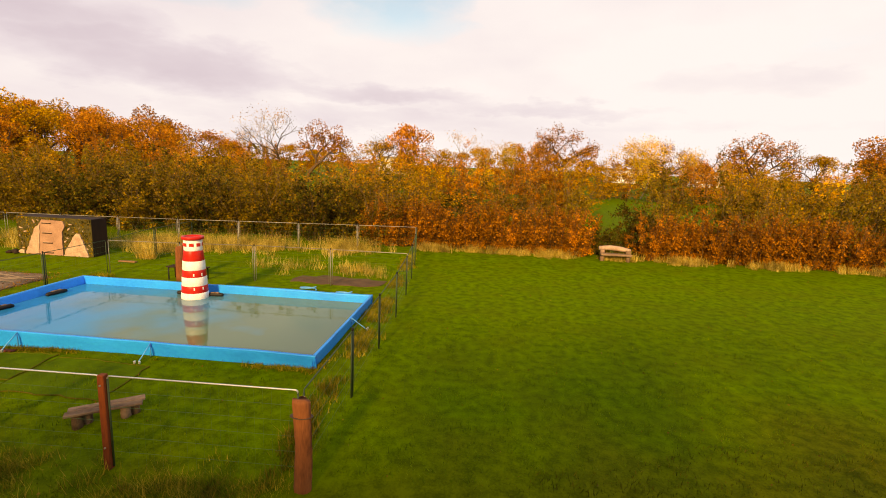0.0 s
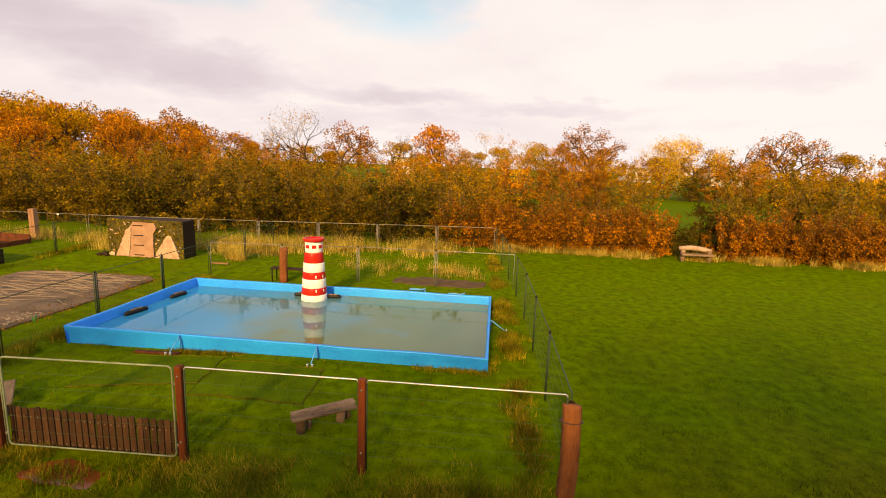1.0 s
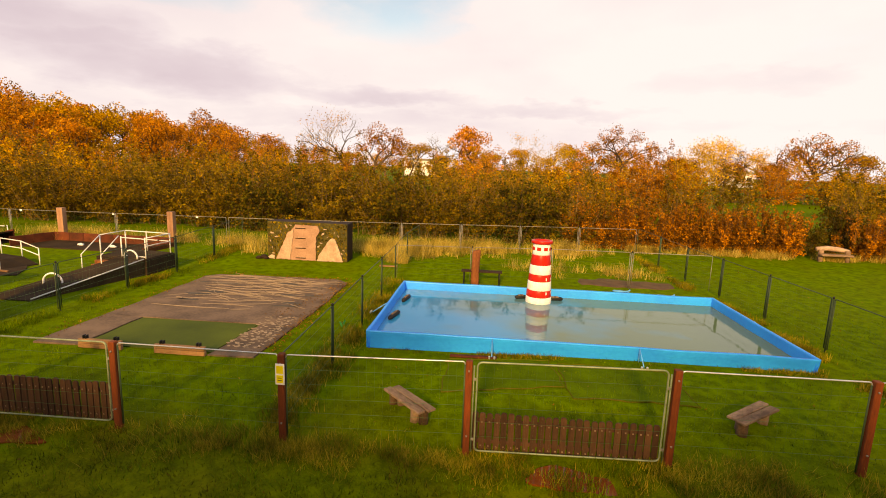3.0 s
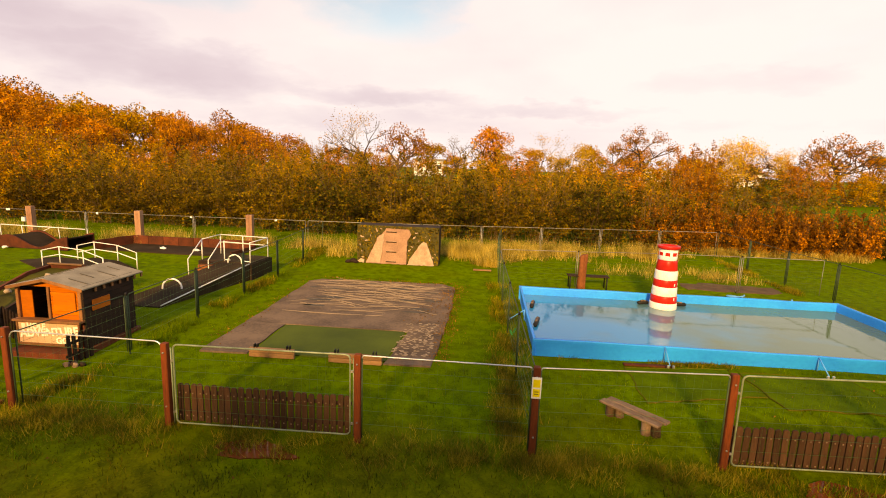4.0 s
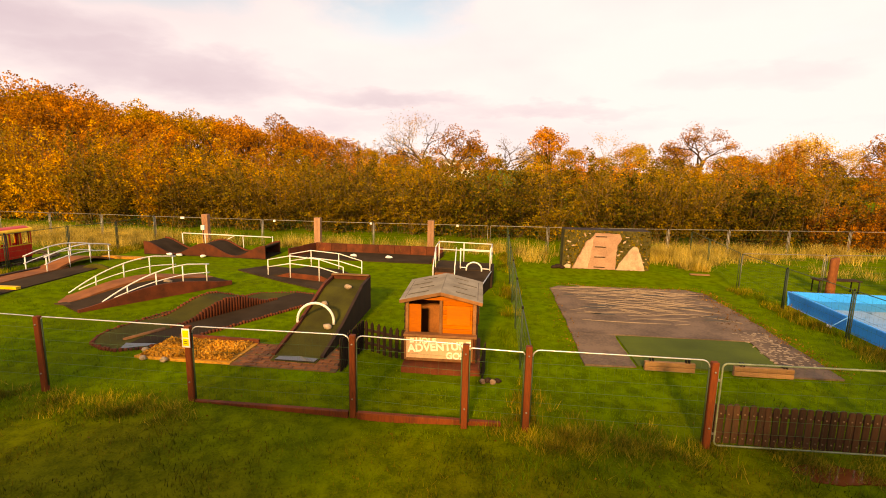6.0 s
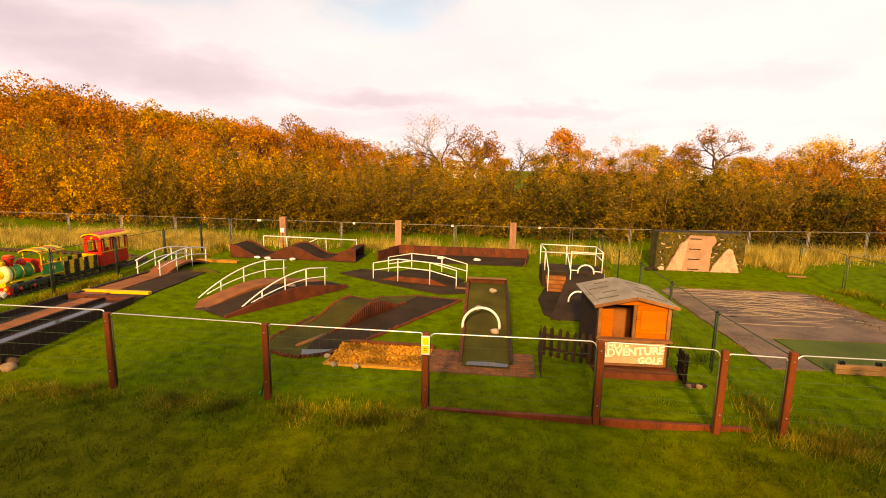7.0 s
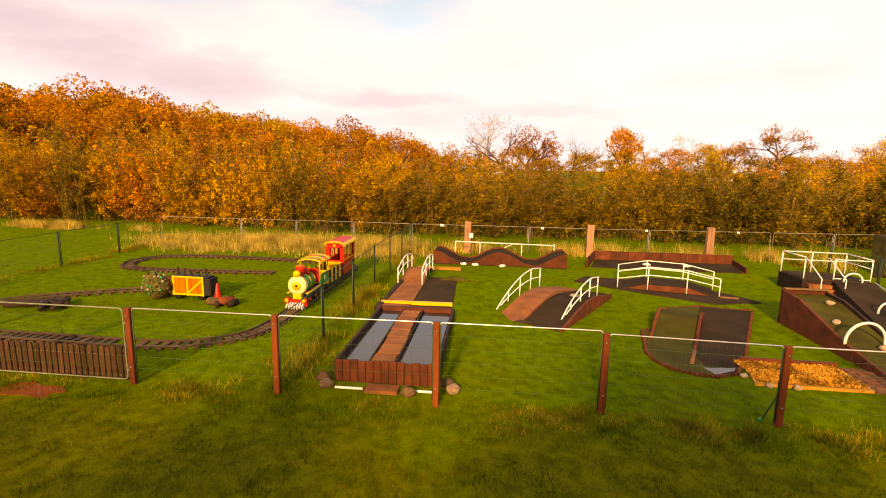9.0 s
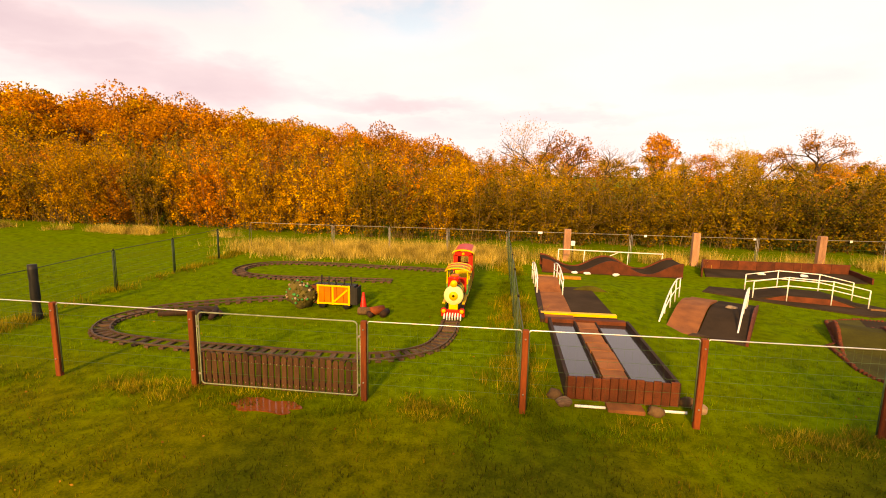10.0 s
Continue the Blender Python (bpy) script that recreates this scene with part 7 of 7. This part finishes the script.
for k in range(120):
    w, v = random.uniform(0, 6.283), math.asin(random.uniform(-0.4, 0.98))
    g = Geo()
    d = Vector((math.cos(w) * math.cos(v), math.sin(w) * math.cos(v), math.sin(v)))
    f = 1 + 0.45 * noise.noise(d * 1.3 + Vector((21.3, 3, 0)))
    g.rock((0.30 * d.x * f, 0.28 * d.y * f, 0.28 + 0.33 * d.z * f), (0.035, 0.035, 0.035), k, 1)
    part("pebble", g, random.choice([LOG, CAMO, MOSS_TURF, TRAIN_GREEN, MOSS_TURF, CAMO, STONE]), b)
t = thing("red_cone", "small red cone beside the mine cart", "cone", -35.5, 8.85)
g = Geo()
g.lathe((0, 0, 0), [(0.10, 0.0), (0.085, 0.05), (0.03, 0.40), (0.02, 0.42)], 14)
part("body", g, RED, t)
for k, (x, y, s) in enumerate(((-35.35, 8.45, 0.15), (-35.08, 8.5, 0.17), (-34.88, 8.42, 0.13), (-35.2, 8.32, 0.1))):
    t = thing("log_stump", "short brown log stump on the grass", "log", x, y, None, 40 * k, "log stumps")
    g = Geo()
    g.tube([(-s, 0, s * 0.55), (s, 0, s * 0.6)], s * 0.6, 10)
    part("stump", g, (BARK, POST, DARKWOOD, DARKWOOD)[k], t)
for k, (x, y) in enumerate(((-39.25, 7.55), (-39.0, 7.72), (-38.75, 7.85), (-38.95, 7.6), (-38.6, 7.75))):
    t = thing("charred_log", "dark charred log lying on the grass", "log", x, y, None, 15 - 20 * k, "charred logs")
    g = Geo()
    g.tube([(-0.45, 0, 0.07), (0.1, 0.06, 0.10), (0.45, 0, 0.08)], 0.08, 8, radii=[0.05, 0.085, 0.05])
    part("log", g, DARKWOOD, t)
t = thing("wrapped_post", "thick post wrapped in black plastic at the fence", "post", -42.02, 6.86)
g = Geo()
random.seed(2)
rings = [(0.085 + random.uniform(-0.012, 0.012), z / 10 * 1.18) for z in range(11)]
g.lathe((0, 0, 0), rings, 11)
part("wrapping", g, BLACK, t)

# seat log against the hedge
t = thing("log_bench", "pale split log bench in front of the hedge", "bench", 4.95, 19.35)
g = Geo()
g.tube([(-0.62, 0.12, 0.48), (-0.2, 0.12, 0.52), (0.25, 0.12, 0.48), (0.6, 0.12, 0.42)], 0.10, 9, radii=[0.08, 0.10, 0.10, 0.08])
part("back_log", g, PALE_STONE, t, "pale grey split log back")
g = Geo()
g.box((0, -0.1, 0.28), (1.2, 0.28, 0.08), b=0.02)
part("seat", g, LOG, t)
for s in (-1, 1):
    g = Geo()
    g.tube([(s * 0.5, 0, -0.02), (s * 0.5, 0, 0.45)], 0.09, 8)
    part("leg", g, LOG, t)

# low buildings far off
for x, y, w, h, mt in ((-30.0, 150, 9, 4.6, WHITE), (62, 150, 9, 3.9, WHITE), (40, 160, 8, 3.9, WHITE)):
    t = thing("distant_building", "low pale building far beyond the trees", "building", x, y)
    g = Geo()
    g.box((0, 0, h / 2), (w, 8, h), b=0.05)
    part("wall", g, mt, t)
    g = Geo()
    g.box((0, 0, h + 0.25), (w + 0.8, 8.8, 0.6), b=0.05)
    part("roof", g, FELT, t)
    for k in range(int(w / 3)):
        g = Geo()
        g.box((-w / 2 + 1.6 + 3 * k, -4.03, h * 0.6), (1.4, 0.08, 1.2), b=0.02)
        part("window", g, BLACK, t)


# ---- long dry grass and lawn blades ----
def blades(rng, base, length, lean, width):
    n = len(base)
    w = rng.uniform(0, 2 * math.pi, n)
    ln = length * rng.uniform(0.5, 1.3, n)
    le = lean * rng.uniform(0.2, 1.4, n)
    side = np.stack([np.cos(w + 1.57), np.sin(w + 1.57), np.zeros(n)], axis=1) * (width * rng.uniform(0.6, 1.4, n))[:, None]
    tip = base + np.stack([np.cos(w) * le * ln, np.sin(w) * le * ln, ln], axis=1)
    q = np.empty((n, 3, 3))
    q[:, 0], q[:, 1], q[:, 2] = base - side, base + side, tip
    return q


def heights(xy):
    return np.array([gz(x, y) for x, y in xy])


rng = np.random.default_rng(12)
tuft_list, low_list, rough_list = [], [], []


def tufts(a, b, per_m, spread, length, seed, thick=26, lean=0.75, width=0.0055, into=None):
    r = np.random.default_rng(seed)
    a, b = np.array(a), np.array(b)
    ln = np.linalg.norm(b - a)
    n = int(per_m * ln)
    u = r.uniform(0, 1, n)
    dens = np.array([noise.noise(Vector((v * ln * 0.8, seed * 3.7, 0))) for v in u])
    u = u[dens > r.uniform(-0.15, 0.35, n)]
    c = a + (b - a) * u[:, None] + r.normal(size=(len(u), 2)) * spread
    for k in range(thick):
        p = c + r.normal(size=c.shape) * (0.04 + 0.22 * spread)
        base = np.column_stack([p, heights(p) - 0.01])
        (into if into is not None else low_list if length < 0.2 else tuft_list).append(blades(r, base, length, lean, width))


tufts((-2.2, 4.5), (-18.2, 4.27), 50, 0.20, 0.10, 1, 46, 1.0, 0.0042)
tufts((-22.6, 4.27), (-42, 4.3), 36, 0.16, 0.085, 2, 40, 1.0, 0.0042)
tufts((PX0, PY0 - 0.06), (PX1, PY0 - 0.06), 40, 0.04, 0.07, 21)
tufts((PX1 + 0.06, PY0), (PX1 + 0.06, PY1), 30, 0.04, 0.07, 22)
tufts((-2.35, 4.7), (-3.0, 18.6), 56, 0.10, 0.13, 3, 34)
tufts((-11.27, 4.6), (-11.5, 13.2), 40, 0.14, 0.15, 4)
tufts((-18.1, 4.5), (-18.12, 16.7), 40, 0.13, 0.15, 5)
tufts((-31.97, 4.5), (-32.1, 16.5), 44, 0.2, 0.16, 6)
tufts((-42.1, 4.5), (-42.5, 16.5), 44, 0.2, 0.16, 7)
tufts((-2.9, 18.8), (-12.0, 17.6), 60, 0.45, 0.45, 8)
tufts((-10.5, 17.0), (-18.0, 16.7), 60, 0.4, 0.55, 9)
tufts((-18.0, 17.1), (-32.0, 16.7), 50, 0.35, 0.45, 10)
tufts((-31.5, 16.6), (-43.0, 16.4), 170, 0.75, 0.38, 11)
tufts((-32.0, 15.9), (-36.0, 15.7), 40, 0.5, 0.4, 15)
tufts((-70, 19.6), (-43, 18.8), 50, 0.25, 0.35, 12)
tufts((-2.9, 19.6), (24.0, 19.55), 50, 0.2, 0.32, 13)
tufts((-13.4, 15.7), (-12.0, 15.5), 70, 0.14, 0.6, 31, 30)
tufts((-11.9, 15.2), (-11.6, 15.3), 60, 0.1, 0.6, 36, 30)
tufts((-17.6, 15.7), (-16.6, 15.9), 50, 0.2, 0.6, 33)
tufts((-8.5, 15.5), (-4.0, 15.2), 40, 0.4, 0.3, 14)
tufts((-10.7, 4.35), (-12.8, 4.32), 60, 0.12, 0.14, 41, 26, 0.8, 0.0045)
tufts((-11.5, 4.6), (-11.52, 7.4), 60, 0.10, 0.14, 42, 26, 0.8, 0.0045)
tufts((-2.4, 4.8), (-2.6, 7.2), 46, 0.08, 0.14, 43, 26, 0.8, 0.0045)
tufts((-2.4, 4.35), (-8.0, 4.18), 22, 0.15, 0.14, 44, 20, 0.8, 0.0045)
tufts((-15.9, 4.25), (-18.6, 4.25), 24, 0.12, 0.14, 45, 20, 0.8, 0.0045)
for k, (xa, ya, xb, yb, per, sp, ln) in enumerate(((-2.5, 3.9, -19.0, 3.75, 34, 0.36, 0.085), (-6.0, 4.2, -10.0, 4.1, 22, 0.16, 0.11), (-11.27, 4.6, -11.5, 13.0, 30, 0.14, 0.11), (-18.1, 4.5, -18.12, 16.5, 36, 0.16, 0.11),
                                                   (-23.0, 4.15, -42.0, 4.1, 26, 0.16, 0.07), (-32.0, 4.5, -32.1, 16.4, 34, 0.18, 0.12))):
    tufts((xa, ya), (xb, yb), per, sp, ln, 60 + k, 34, 1.0, 0.0048, rough_list)
tagged(new("rough_grass", quads_mesh("rough_grass", np.concatenate(rough_list), BLADE, 3)), "rough green grass clumps along the fences", "grass", kind="stuff")
tagged(new("dry_grass", quads_mesh("dry_grass", np.concatenate(tuft_list), DRY, 3)), "long dry straw-coloured grass along the fences", "grass", kind="stuff")
tagged(new("tussock_grass", quads_mesh("tussock_grass", np.concatenate(low_list), DRY_LOW, 3)), "low golden-green tussocks at the fence feet", "grass", kind="stuff")
n = 400000
xy = np.column_stack([rng.uniform(-50, 11, n), 1.3 + 10.2 * rng.uniform(0, 1, n) ** 1.6])
keep = ~((xy[:, 0] > PX0 - 0.02) & (xy[:, 0] < PX1 + 0.02) & (xy[:, 1] > PY0) & (xy[:, 1] < PY1))
keep &= ~((xy[:, 0] > -17.0) & (xy[:, 0] < -12.7) & (xy[:, 1] > 6.75))
keep &= ~((xy[:, 0] > -20.1) & (xy[:, 0] < -18.7) & (xy[:, 1] > 6.0) & (xy[:, 1] < 7.8))
keep &= ~((xy[:, 0] > -24.75) & (xy[:, 0] < -21.05) & (xy[:, 1] > 5.83) & (xy[:, 1] < 6.9))
keep &= ~((xy[:, 0] > -31.35) & (xy[:, 0] < -29.7) & (xy[:, 1] > 4.95))
keep &= ~((xy[:, 0] > -29.0) & (xy[:, 0] < -26.0) & (xy[:, 1] > 8.1))
keep &= ~((xy[:, 0] > -26.1) & (xy[:, 0] < -22.5) & (xy[:, 1] > 6.2) & (np.abs((xy[:, 0] + 25.0) - 0.5 * (xy[:, 1] - 6.6)) < 1.0))
keep &= ~((np.abs(xy[:, 0] + 21.95) < 0.5) & (xy[:, 1] > 6.0))
keep &= ~((xy[:, 0] > -20.7) & (xy[:, 0] < -18.5) & (xy[:, 1] > 9.0))
for a, b in GATES:
    keep &= ~(((xy[:, 0] - (a + b) / 2 - 0.05) / 0.66) ** 2 + ((xy[:, 1] - front_y(a) + 0.42) / 0.27) ** 2 < 1)
xy = xy[keep]
base = np.column_stack([xy, heights(xy) - 0.004])
edge_y = 4.1 + np.clip((xy[:, 0] + 3) * 0.29, 0, 2.6) + 0.9 * np.array([noise.noise(Vector((x * 0.5, y * 0.5, 3))) for x, y in xy])
for nm, pick, mt, lb in (("lawn_grass", xy[:, 1] > edge_y, BLADE, "short green lawn grass with brown blades"), ("trodden_grass", xy[:, 1] <= edge_y, BLADE_OLIVE, "olive-brown grass outside the fence")):
    clump = np.array([0.75 + 1.1 * noise.noise(Vector((x * 2.2, y * 2.2, 1))) + 0.7 * noise.noise(Vector((x * 7, y * 7, 5))) for x, y in xy[pick]])
    tagged(new(nm, quads_mesh(nm, blades(rng, base[pick], (0.040 if mt is BLADE else 0.050) * np.clip(clump, 0.25, 2), 0.9, 0.0045), mt, 3)), lb, "grass", kind="stuff")

# fallen leaves on the lawn
n = 1900
xy = np.column_stack([rng.uniform(-48, 14, n), 1.5 + 17 * rng.uniform(0, 1, n) ** 1.4])
xy = xy[~((xy[:, 0] > PX0 - 0.1) & (xy[:, 0] < PX1 + 0.1) & (xy[:, 1] > PY0 - 0.1) & (xy[:, 1] < PY1 + 0.1))]
xy = xy[~((xy[:, 0] > -32) & (xy[:, 0] < -12.7) & (xy[:, 1] > 5.8))]
spots = np.column_stack([xy, heights(xy) + 0.03])
litter = []
for (xa, ya), (xb, yb), cnt in (((-12.68, 7.0), (-12.66, 12.6), 900), ((-12.7, 12.75), (-16.9, 12.75), 420), ((-17.0, 12.4), (-17.0, 7.0), 260), ((-13.4, 9.0), (-12.8, 12.4), 260)):
    u = rng.uniform(0, 1, cnt)
    litter.append(np.column_stack([xa + (xb - xa) * u + rng.normal(size=cnt) * 0.11, ya + (yb - ya) * u + rng.normal(size=cnt) * 0.11]))
litter = np.concatenate(litter)
spots = np.concatenate([spots, np.column_stack([litter, np.maximum(heights(litter), -0.072) + 0.012])])
FALLEN = leaf_mat("fallen_leaves", [(0.10, 0.045, 0.008), (0.20, 0.09, 0.014), (0.27, 0.13, 0.02), (0.07, 0.035, 0.008)], 0.1)
tagged(new("fallen_leaves", quads_mesh("fallen_leaves", leaf_quads(rng, spots, 0.032), FALLEN)), "small fallen brown leaves scattered over the lawn", "leaves", kind="stuff")
